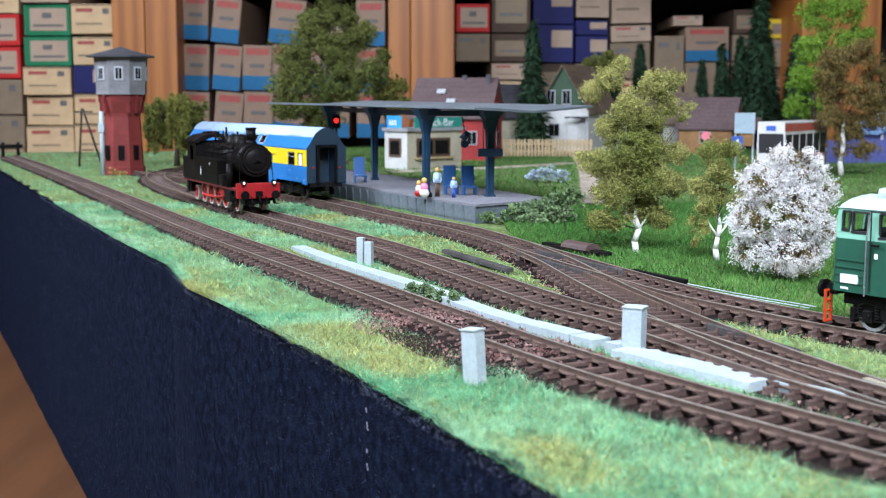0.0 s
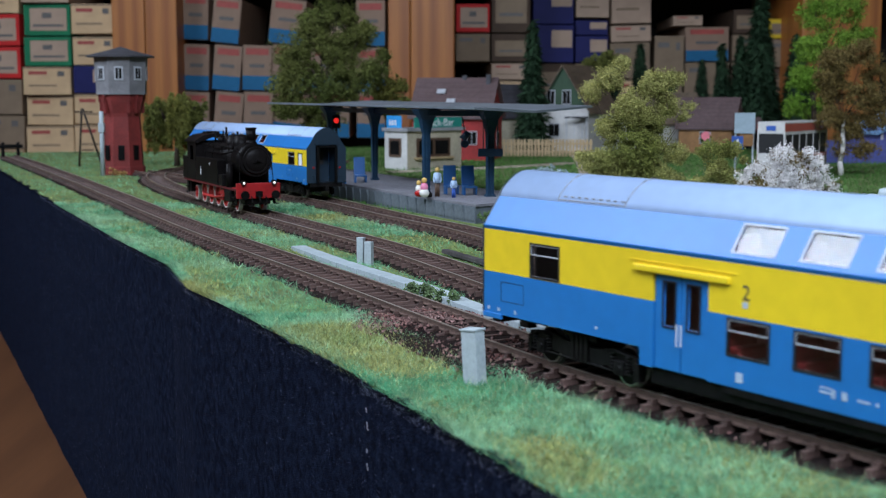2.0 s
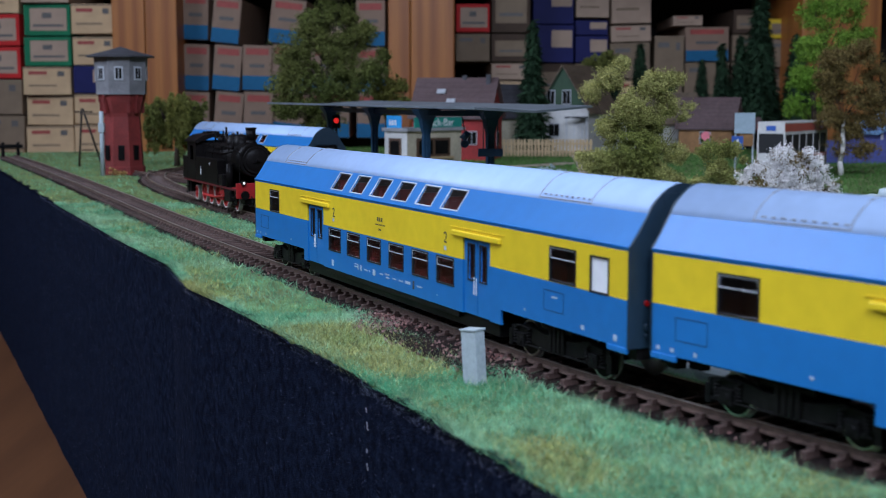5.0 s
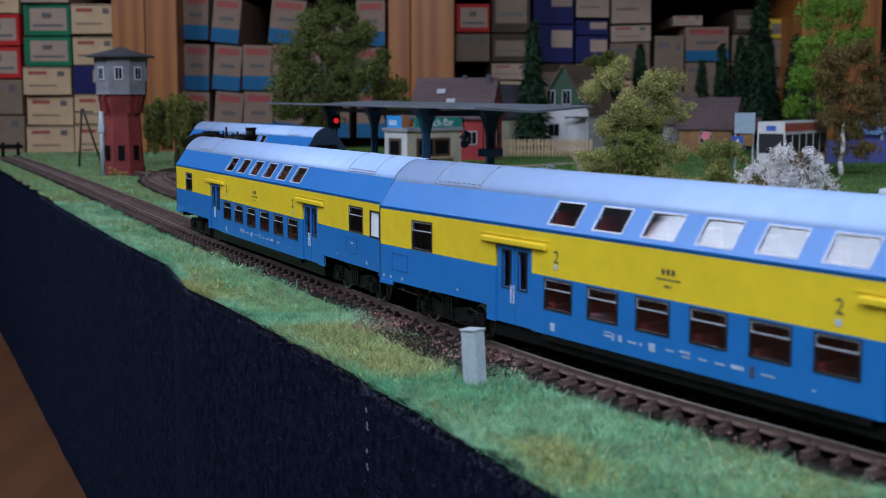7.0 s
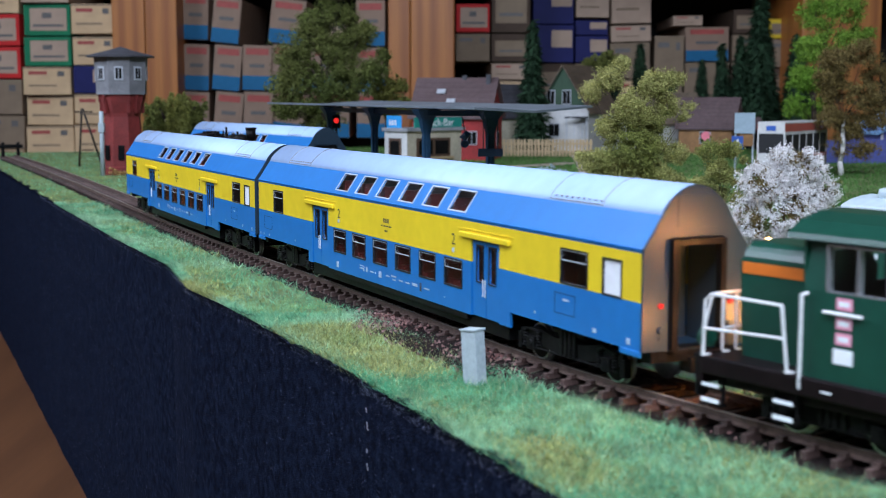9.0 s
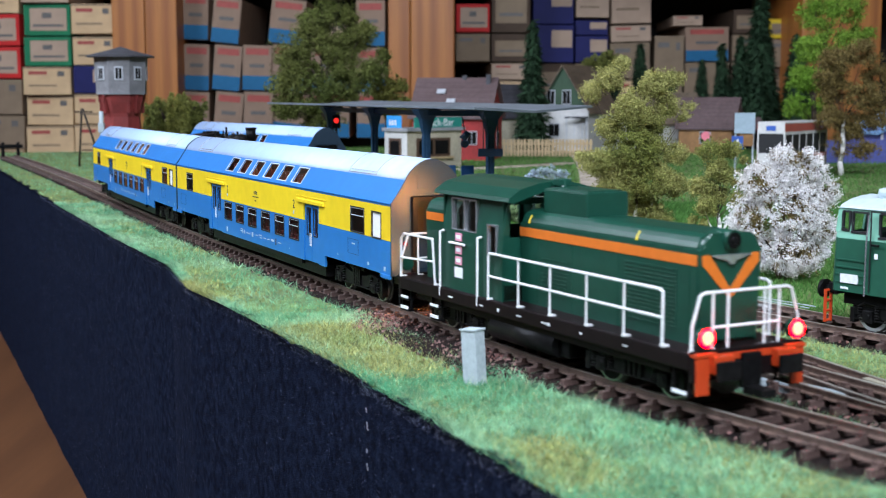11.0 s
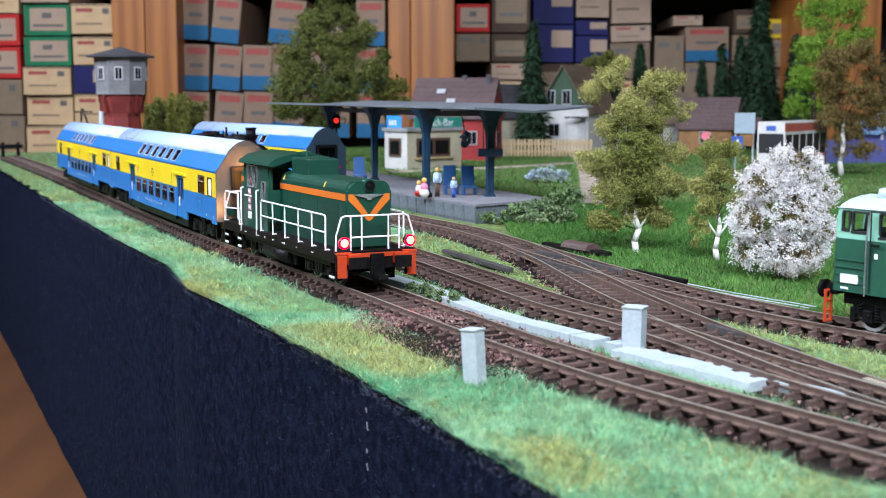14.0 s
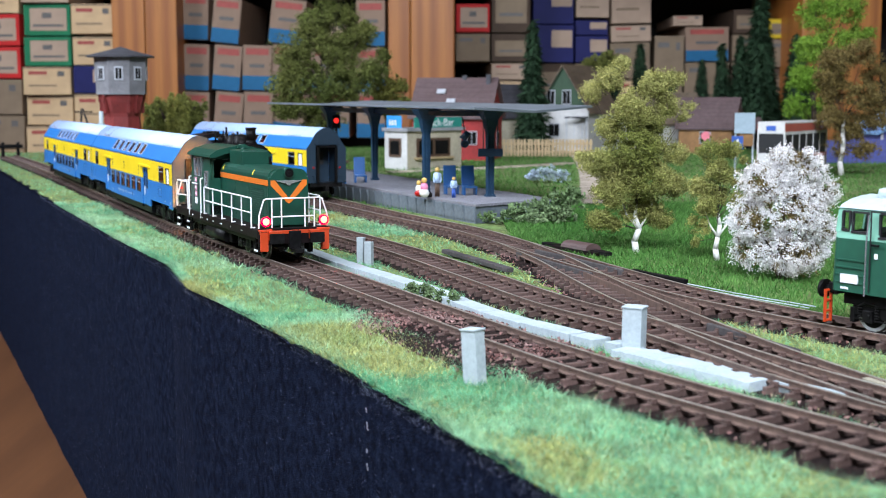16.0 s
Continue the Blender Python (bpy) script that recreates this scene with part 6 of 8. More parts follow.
# ---------------- green engine on the siding ----------------
def green_engine():
    e = thing("electric_engine", (185.8, 368.8, 0), 122.6, "two-tone green engine with a pale roof", "locomotive")
    # front towards +x, body from x = -90 to 80
    X1 = 80
    prof = lambda z: 16.4 - 1.9 * max(0, z - 26) / 16
    wa = lambda s: (lambda v: (s * prof(v), v, s, 0.12 * (v > 26)))
    bm = B()
    sidewin = [(72.6, 75.4, 33.4, 39.4), (65.4, 71.4, 33.0, 39.4), (55.0, 60.4, 31.8, 39.4)] + [(x, x + 10, 33.0, 39.4) for x in (40, 24, 4, -20, -45)]
    for s in (-1, 1):
        panel(bm, -90, X1 - 2.6, 13.0, 40.9, wa(s), sidewin, [(30.6, 0), (90, 1)], 0.8)
    # slanted nose in facets
    for z0, z1, xa, xb, mi in ((13.0, 30.6, X1, X1 - 0.3, 0), (30.6, 32.4, X1 - 0.3, X1 - 0.7, 1), (39.4, 40.9, X1 - 1.9, X1 - 2.2, 1)):
        for s in (-1, 1):
            q = [bm.verts.new(v) for v in ((X1 - 2.6, s * prof(z0), z0), (xa, s * (prof(z0) - 2.4), z0), (xb, s * (prof(z1) - 2.4), z1), (X1 - 2.6, s * prof(z1), z1))]
            bm.faces.new(q).material_index = mi
        q = [bm.verts.new(v) for v in ((xa, prof(z0) - 2.4, z0), (xa, -prof(z0) + 2.4, z0), (xb, -prof(z1) + 2.4, z1), (xb, prof(z1) - 2.4, z1))]
        bm.faces.new(q).material_index = mi
    for s in (-1, 1):
        for a, b in (((X1 - 2.6, prof(32) - 0.4, 32.4), (X1 - 2.8, prof(40) - 0.4, 39.6)), ((X1 - 0.8, prof(32) - 2.6, 32.4), (X1 - 2.0, prof(40) - 2.6, 39.6)), ((X1 - 0.8, 0.0, 32.4), (X1 - 1.9, 0.0, 39.6))):
            tube(bm, [(a[0], s * a[1], a[2]), (b[0], s * b[1], b[2])], 0.8, 6, 1)
    box(bm, -89, X1 - 4, -15.4, 15.4, 13.2, 14); box(bm, -90, -89, -14, 14, 13.4, 40); box(bm, 50, 51, -15, 15, 14, 40)
    bd = part("body", bm, (M_loco_d, M_loco_l), e, "dark green below, pale green above")
    bm = B()
    pr = [(15.3, 40.6), (14.4, 41.6), (10, 43.2), (5, 44.1), (0, 44.5)]
    prism(bm, pr + [(-y, z) for y, z in pr[-2::-1]], -90, X1 - 3.0)
    part("roof", bm, M_loco_roof, e, "pale grey roof")
    bm = B(); box(bm, 36, 69, -7, 7, 43.4, 47.2, 1.4); tube(bm, [(62, 3, 47), (62, 3, 48.6), (59.5, 3, 48.6), (59.5, 3, 47)], 0.5, 6); part("roof_box", bm, M_loco_roof, e)
    for s in (-1, 1):
        for x0, x1, z0, z1 in sidewin:
            bm = B()
            for q in ((x0 - .3, x1 + .3, z1 - .3, z1 + .4), (x0 - .3, x1 + .3, z0 - .4, z0 + .3), (x0 - .4, x0 + .3, z0, z1), (x1 - .3, x1 + .4, z0, z1)):
                y = s * prof((q[2] + q[3]) / 2)
                box(bm, q[0], q[1], y - 0.6, y + 0.35, q[2], q[3])
            w = part("window", bm, M_rubber, bd, "dark rubber-framed window")
            bm = B(); y = s * (prof((z0 + z1) / 2) - 0.6); box(bm, x0, x1, y - 0.1, y + 0.1, z0, z1); pn = part("pane", bm, M_glass, w); pn.visible_shadow = False
        for z in (16, 18.5, 21, 23.5):
            bm = B(); y = s * 16.4; box(bm, 64.6, 77.2, min(y, y + s * 0.25), max(y, y + s * 0.25), z, z + 0.35); part("rib", bm, M_loco_d, bd)
        bm = B(); y = s * 16.5
        for q in ((52.9, 53.2, 14, 40.2), (63.0, 63.3, 14, 40.2), (52.9, 63.3, 39.9, 40.2)):
            box(bm, q[0], q[1], y - 0.3, y + 0.15, q[2], q[3])
        part("door_seam", bm, M_rubber, bd)
        for x in (51.8, 64.2):
            bm = B(); tube(bm, [(x, s * 17.4, 12.5), (x, s * 17.2, 30), (x, s * 16.2, 39)], 0.28, 6); part("handrail", bm, M_chrome, bd)
        bm = B(); box(bm, 59.4, 62.4, s * 16.9 - 0.3, s * 16.9 + 0.3, 29, 29.8, 0.1); part("door_handle", bm, M_black, bd)
        bm = B(); y = s * 16.45
        box(bm, 67.6, 74.6, y - 0.3, y + 0.3, 16.0, 18.9); box(bm, 71.5, 74.6, y - 0.12, y + 0.12, 13.9, 14.6); box(bm, 44, 50, y - 0.12, y + 0.12, 17.8, 19); box(bm, 60.2, 61.4, y - 0.12, y + 0.12, 25.0, 26.6); tagged(part("small_marks", bm, M_print, bd), kind="stuff")
    bm = B(); box(bm, -84, 76, -13, 13, 8.5, 13.2, 0.4); box(bm, X1 - 3, X1 + 1.4, -14.5, 14.5, 11.5, 15.2, 0.4); part("underframe", bm, M_black, e)
    for y in (-10, 10):
        bm = B(); cyl(bm, (X1 + 1.5, y, 12), (X1 + 6, y, 12), 1.7, 1.5, 12); cyl(bm, (X1 + 6, y, 12), (X1 + 7.2, y, 12), 3.2, 3.2, 18); part("buffer", bm, M_black, e)
    bm = B()
    for y in (13.4, 16.2):
        tube(bm, [(X1 + 1.0, y, 1.8), (X1 + 1.0, y, 12.8)], 0.55, 6)
    for z in (2.2, 5.5, 9.0, 12.4):
        tube(bm, [(X1 + 1.0, 13.4, z), (X1 + 1.0, 16.2, z)], 0.5, 6)
    part("step_ladder", bm, M_buffer_red, e, "orange-red step ladder")
    for x in (50, -50):
        b, w = bogie(e, x, 16, "black bogie with coil springs", 6.2)
        for q in w:
            bm = B()
            for s in (-1, 1):
                cyl(bm, (0, s * 10.0, 0), (0, s * 10.2, 0), 6.2, 6.2, 28); cyl(bm, (0, s * 10.2, 0), (0, s * 10.3, 0), 5.0, 5.0, 28, 1)
            part("tyre", bm, (M_frame, M_black), b, "white-painted tyre", tuple(c / MM for c in q.location))


green_engine()


# ---------------- trees ----------------
def foliage(name, blobs, density, leaf, material, parent, seed, label="", shell=0.55, clump=5.0, cut=-0.2):
    """Many small leaves in clumps, filling uneven blobs (x, y, z, rx, ry, rz)."""
    rng = np.random.default_rng(seed)
    C, R = [], []
    for x, y, z, rx, ry, rz in blobs:
        n = max(4, int(density * (rx * ry * rz) ** (2 / 3)))
        d = rng.normal(0, 1, (n, 3)); d /= np.linalg.norm(d, axis=1)[:, None]
        rad = (shell + (1 - shell) * rng.random(n))[:, None] * rng.uniform(0.8, 1.18, (n, 1))
        C.append(np.array((x, y, z)) + d * rad * np.array((rx, ry, rz)))
    C = np.concatenate(C)
    keep = np.array([noise.noise((q[0] * 0.8 / clump, q[1] * 0.8 / clump, q[2] * 0.8 / clump + seed)) +
                     0.7 * noise.noise((q[0] * 0.3 / clump, q[1] * 0.3 / clump, q[2] * 0.3 / clump + seed)) > cut for q in C])
    C = C[keep]
    k = 14
    P = np.repeat(C, k, axis=0) + rng.normal(0, clump * 0.25, (len(C) * k, 3))
    n = len(P)
    a = rng.normal(0, 1, (n, 3)); a /= np.linalg.norm(a, axis=1)[:, None]
    b = np.cross(a, rng.normal(0, 1, (n, 3))); b /= np.linalg.norm(b, axis=1)[:, None]
    s = leaf * rng.uniform(0.6, 1.3, (n, 1))
    V = np.stack([P + a * s, P + b * s * 0.6, P - a * s * 0.9, P - b * s * 0.6], 1).reshape(-1, 3)
    F = np.arange(4 * n).reshape(-1, 4).tolist()
    ob = raw(name, V, F, material, parent, label)
    return ob


def limbs(parent, material, pts_list, label="", name="trunk"):
    bm = B()
    for pts, r0, r1 in pts_list:
        n = len(pts)
        for i in range(n - 1):
            ra, rb = r0 + (r1 - r0) * i / (n - 1), r0 + (r1 - r0) * (i + 1) / (n - 1)
            cyl(bm, pts[i], pts[i + 1], ra, rb, 8)
            if i:
                ball(bm, pts[i], ra, 0, 8)
    ob = part(name, bm, material, parent, label)
    return tagged(ob, kind="stuff") if name == "branch" else ob


def tree(name, x, y, blobs, leafmat, barkmat, trunk, label, category="tree", leaf=1.0, density=0.5, seed=1, shell=0.5, clump=5.0, group="", forks=False, cut=-0.2):
    t = thing(name, (x, y, GROUND_Z), 0, label, category, group)
    rng = random.Random(seed)
    top = max(b[2] for b in blobs)
    tr, th = trunk
    pts = [(0, 0, -0.5)] + [(rng.gauss(0, tr * 0.5), rng.gauss(0, tr * 0.5), th * k / 4) for k in range(1, 5)]
    limbs(t, barkmat, [(pts, tr, tr * 0.55)] + [([pts[2], (sx * tr * 3.0, 0, th * 0.8), (sx * tr * 4.2, 0, th * 1.05)], tr * 0.36, tr * 0.22) for sx in ((-1, 1) if forks else ())])
    L = []
    for b in blobs:
        z0 = max(th * 0.5, min(th, b[2] * 0.7))
        a = (pts[-1][0] * z0 / th, 0, z0)
        L.append(([a, (b[0] * 0.4 + rng.gauss(0, 1), b[1] * 0.5, (z0 + b[2]) / 2), (b[0] * 0.9, b[1] * 0.9, z0 + (b[2] - z0) * 0.9)], tr * 0.17, tr * 0.06))
    limbs(t, M_bark, L, "thin brown branches", "branch")
    foliage("crown", blobs, density, leaf, leafmat, t, seed, "", shell, clump, cut)
    return t


def blobs_from(center, scale, items, depth=0.9):
    """Clumps given in a flat plan (across, up, size), spread in depth."""
    rng = random.Random(int(sum(i[0] for i in items)))
    return [((u - center[0]) * scale, rng.uniform(-0.6, 0.6) * r * scale, (center[1] - v) * scale, r * scale, r * scale * depth, r * scale * 0.8) for u, v, r in items]


# two birches in the meadow
tree("birch_tree", 102, 674, blobs_from((1137, 447), 0.298, [(1085, 140, 28), (1105, 115, 16), (1165, 150, 32), (1200, 140, 16), (1120, 195, 38), (1055, 165, 24), (1185, 190, 26), (1130, 255, 44), (1062, 285, 30),
     (1150, 315, 46), (1090, 340, 36), (1195, 325, 30), (1070, 385, 24), (1180, 385, 26), (1225, 185, 14), (1095, 395, 16), (1040, 275, 14), (1100, 300, 38), (1165, 365, 26), (1170, 245, 30), (1085, 225, 26), (1200, 270, 24), (1150, 215, 30), (1132, 170, 24), (1135, 285, 40), (1105, 250, 30), (1130, 375, 26), (1215, 205, 14)]), M_leaf_olive, M_birch, (1.9, 26),
     "birch tree with a white trunk and olive leaves", leaf=0.46, density=12.0, seed=11, clump=3.2, shell=0.4, forks=True, cut=-0.1)
tree("birch_tree", 138, 643, blobs_from((1278, 460), 0.284, [(1262, 268, 26), (1295, 262, 20), (1248, 330, 24), (1288, 310, 24), (1240, 395, 20), (1305, 350, 16), (1265, 365, 18), (1235, 425, 10), (1320, 285, 12), (1272, 298, 26), (1258, 362, 22), (1285, 345, 20), (1250, 400, 16)]),
     M_leaf_olive, M_birch, (1.6, 24), "small birch tree with olive leaves", leaf=0.46, density=12.0, seed=12, clump=3.2, shell=0.4, forks=True, cut=-0.1)
# blossoming bush: brown twigs inside, white flowers outside
wb = thing("blossom_bush", (152, 571, GROUND_Z), 0, "round bush covered in white blossom", "bush")
bb = blobs_from((1388, 492), 0.254, [(1350, 320, 48), (1410, 300, 46), (1450, 335, 36), (1335, 385, 48), (1400, 370, 60), (1450, 400, 36), (1345, 440, 44), (1400, 440, 48), (1440, 445, 30), (1380, 275, 26), (1430, 275, 18)])
limbs(wb, M_bark, [([(0, 0, -0.5), (b[0] * 0.4, b[1] * 0.4, b[2] * 0.5), (b[0], b[1], b[2])], 1.1, 0.3) for b in bb])
foliage("inner_foliage", bb, 2.0, 0.5, M_leaf_brown, wb, 21, "brown-green inner twigs", 0.2, 2.6)
foliage("blossom", bb, 8.0, 0.42, M_blossom, wb, 22, "white blossom", 0.74, 3.2, -0.08)
# willow by the water tower
w = thing("willow_tree", (-324, 1570, GROUND_Z), 0, "drooping olive willow tree", "tree")
wbl = []
rw = random.Random(9)
for k in range(46):
    a, r = rw.uniform(0, 6.28), rw.uniform(8, 38)
    zt = 84 - r * 0.35 + rw.uniform(-6, 4)
    for j in range(7):
        wbl.append((r * math.cos(a) + rw.gauss(0, 0.8), r * math.sin(a) * 0.8, zt - j * rw.uniform(6, 9), 3.6, 3.6, 6))
foliage("crown", [b for b in wbl if b[2] > 6], 1.6, 1.1, M_leaf_willow, w, 31, "", 0.2, 3.4)
limbs(w, M_bark, [([(0, 0, -0.5), (1, 1, 30), (3, 0, 60)], 4, 2), ([(1, 1, 30), (-14, 2, 58), (-22, 0, 74)], 2.4, 1), ([(1, 1, 36), (16, -2, 60), (24, 0, 72)], 2.2, 1)])
# broadleaf trees
tree("broadleaf_tree", -137, 1525, blobs_from((580, 297), 0.673, [(520, 90, 38), (560, 50, 40), (600, 30, 36), (540, 130, 44), (590, 100, 50), (630, 70, 34), (650, 60, 22), (500, 150, 26), (560, 170, 46), (620, 150, 44), (660, 130, 30),
     (510, 190, 30), (570, 205, 40), (600, 0, 30), (610, -40, 30), (500, 110, 16), (680, 100, 14)]), M_leaf_dark, M_bark, (6, 90), "tall dark green broadleaf tree", leaf=1.15, density=2.2, seed=41, clump=8, shell=0.4, cut=0.06)
tree("broadleaf_tree", -66, 1565, blobs_from((686, 296), 0.691, [(675, 165, 26), (700, 155, 22), (690, 190, 28), (668, 195, 20), (712, 185, 16)]), M_leaf_willow, M_bark, (3.5, 60), "small rounded olive tree", leaf=1.4, density=1.1, seed=42, clump=5)
tree("broadleaf_tree", 436, 1520, blobs_from((1440, 297), 0.671, [(1445, 30, 36), (1490, 20, 34), (1430, 90, 30), (1470, 80, 36), (1420, 140, 30), (1455, 140, 34), (1410, 190, 28), (1450, 195, 30), (1520, 60, 26), (1480, -30, 34), (1440, -20, 26), (1500, -70, 26)]),
     M_leaf_bright, M_bark, (5, 90), "tall bright green broadleaf tree", leaf=1.1, density=2.0, seed=43, clump=8, cut=0.02)
tree("broadleaf_tree", 426, 1378, blobs_from((1490, 310), 0.608, [(1480, 110, 34), (1520, 100, 32), (1550, 140, 30), (1480, 160, 36), (1520, 170, 36), (1465, 210, 26), (1510, 225, 34), (1550, 210, 28), (1480, 260, 24), (1530, 265, 24), (1570, 170, 26), (1455, 140, 20)]),
     M_leaf_brown, M_birch, (3.2, 60), "brownish autumn tree with a pale trunk", leaf=1.0, density=2.2, seed=44, clump=7, cut=0.02)
tree("broadleaf_tree", 255, 2180, blobs_from((1050, 262), 0.963, [(1050, 120, 26), (1070, 110, 20), (1035, 140, 20), (1065, 150, 24)]), M_leaf_willow, M_bark, (4, 70), "olive tree behind the houses", leaf=1.8, density=0.9, seed=45, clump=6)


def pine_tree(x, y, h, r, seed, label="dark green spruce tree behind the houses", base=0.06):
    t = thing("spruce_tree", (x, y, GROUND_Z), 0, label, "tree", "spruces of the layout")
    bm = B(); cyl(bm, (0, 0, -0.5), (0, 0, h * 0.96), r * 0.1, 0.4, 8); part("trunk", bm, M_bark, t)
    rng = np.random.default_rng(seed)
    n = int(1500 + h * 14)
    u = rng.random(n) ** 0.7
    z = h * (base + (1 - base) * (1 - u))
    tier = 0.78 + 0.3 * ((z / h * 13 + rng.uniform(-.15, .15, n)) % 1.0)
    a = rng.uniform(0, 6.283, n)
    rr = r * u * (1.1 - tier * 0.25) * rng.uniform(0.25, 1.08, n) * (1 + 0.16 * np.sin(a * 3 + seed))
    P = np.stack([rr * np.cos(a), rr * np.sin(a), z - rr * 0.25], 1)
    d = np.stack([np.cos(a), np.sin(a), -0.45 + rng.normal(0, 0.3, n)], 1)
    e = np.stack([-np.sin(a), np.cos(a), rng.normal(0, 0.4, n)], 1)
    s = (h * 0.028) * rng.uniform(0.7, 1.4, (n, 1))
    V = np.stack([P - e * s * 0.42, P + e * s * 0.42, P + d * s * 1.7], 1).reshape(-1, 3)
    raw("crown", V, np.arange(3 * n).reshape(-1, 3).tolist(), M_leaf_pine, t)


pine_tree(130, 1885, 194, 27, 51, "tall dark green spruce beside the fence")
for i, (x, y, h, r) in enumerate(((338, 2230, 176, 26), (300, 2250, 150, 20), (372, 2260, 128, 15), (400, 2270, 130, 16), (448, 2250, 150, 22), (478, 2230, 176, 24), (512, 2240, 190, 30), (548, 2200, 168, 32),
                                  (560, 2300, 268, 52), (592, 2180, 190, 34), (520, 2150, 158, 34), (620, 2250, 170, 30))):
    pine_tree(x, y, h, r, 60 + i)


def shrub(x, y, blobs, m, label, seed, leaf=0.9, density=0.9, name="shrub", clump=3.0):
    s = thing(name, (x, y, GROUND_Z), 0, label, "shrub")
    limbs(s, M_bark, [([(b[0] * 0.7, b[1] * 0.7, -0.4), (b[0], b[1], b[2])], 0.5, 0.2) for b in blobs])
    foliage("leaves", blobs, density, leaf, m, s, seed, "", 0.3, clump)


shrub(62, 838, [(-30, -6, 5, 10, 9, 5), (-14, -2, 7, 13, 10, 7), (4, 2, 10, 14, 11, 8), (18, 6, 13, 12, 10, 9), (24, 10, 19, 8, 7, 6), (-2, -10, 5, 14, 8, 6), (14, -8, 7, 12, 8, 7)], M_bush_green, "leafy green shrub at the platform's end", 71, 1.3, 0.8)
shrub(101, 1250, [(-12, 0, 8, 10, 9, 8), (2, 0, 10, 10, 9, 9), (14, 0, 8, 9, 8, 7)], mat("pale_blue_flower", (0.5, 0.58, 0.75), 0.7, (0.2, 0.3, 0.15), 250, 0.1, 0, island=0.3), "shrub with pale blue flowers", 72, 1.1, 0.8)
shrub(-13, 526, [(0, 0, 3.6, 3.0, 2.8, 3.0)], M_bush_green, "small green shrub beside the cable trough", 73, 0.5, 10.0, clump=1.5)
shrub(-7, 515, [(0, 0, 3.8, 3.6, 3.2, 3.4), (2.6, -3.4, 3.0, 2.6, 2.4, 2.4)], M_bush_green, "small green shrub beside the cable trough", 74, 0.5, 10.0, clump=1.5)
shrub(-1, 503, [(0, 0, 3.4, 3.0, 2.8, 2.8)], M_bush_green, "small green shrub beside the cable trough", 75, 0.5, 10.0, clump=1.5)
shrub(4, 493, [(0, 0, 4.0, 2.6, 2.6, 3.8)], M_bush_green, "small green shrub beside the cable trough", 76, 0.5, 10.0, clump=1.5)
shrub(-350, 1365, [(0, 0, 4, 8, 6, 4), (10, 2, 3, 7, 6, 3)], mat("rust_grass", (0.4, 0.2, 0.06), 0.8, (0.3, 0.25, 0.08), 250, 0.1, 0, island=0.3), "rust-coloured weeds at the tower's foot", 77, 1.0, 0.8)


# ---------------- village ----------------
M_cream = mat("cream_wall", (0.47, 0.42, 0.31), 0.8, None, 300, 0.08, 0.15)
M_white_wall = mat("white_wall", (0.56, 0.55, 0.53), 0.8, None, 300, 0.06, 0.15)
M_red_wall = mat("red_wall", (0.3, 0.02, 0.018), 0.7, None, 300, 0.1, 0.2)
M_green_wall = mat("green_boards", (0.03, 0.07, 0.035), 0.7, None, 300, 0.1, 0.2)
M_brown_roof = mat("brown_roof", (0.11, 0.07, 0.07), 0.7, (0.09, 0.055, 0.055), 200, 0.12, 0.3)
M_tan_roof = mat("tan_roof", (0.17, 0.125, 0.085), 0.75, None, 200, 0.12, 0.3)
M_ochre_wall = mat("ochre_wall", (0.3, 0.15, 0.055), 0.75, None, 200, 0.12, 0.2)
M_fence = mat("pale_wood", (0.55, 0.4, 0.22), 0.7, None, 300, 0.1, 0.15, per_object=0.12)
M_teal = mat("teal_sign", (0.02, 0.25, 0.2), 0.5, None, 300, 0.05, 0.02)
M_sky_sign = mat("blue_sign", (0.03, 0.32, 0.72), 0.5, None, 300, 0.05, 0.02)
M_sign_pink = mat("pink_red_sign", (0.75, 0.2, 0.25), 0.5, None, 300, 0.05, 0.02)
M_sign_grey = mat("grey_blue_sign", (0.35, 0.45, 0.52), 0.5, None, 300, 0.05, 0.02)
M_hall_roof = mat("pale_blue_roof", (0.2, 0.36, 0.6), 0.6, None, 200, 0.1, 0.1)
M_hall_wall = mat("violet_blue_wall", (0.06, 0.08, 0.28), 0.6, (0.1, 0.1, 0.3), 200, 0.15, 0.1)


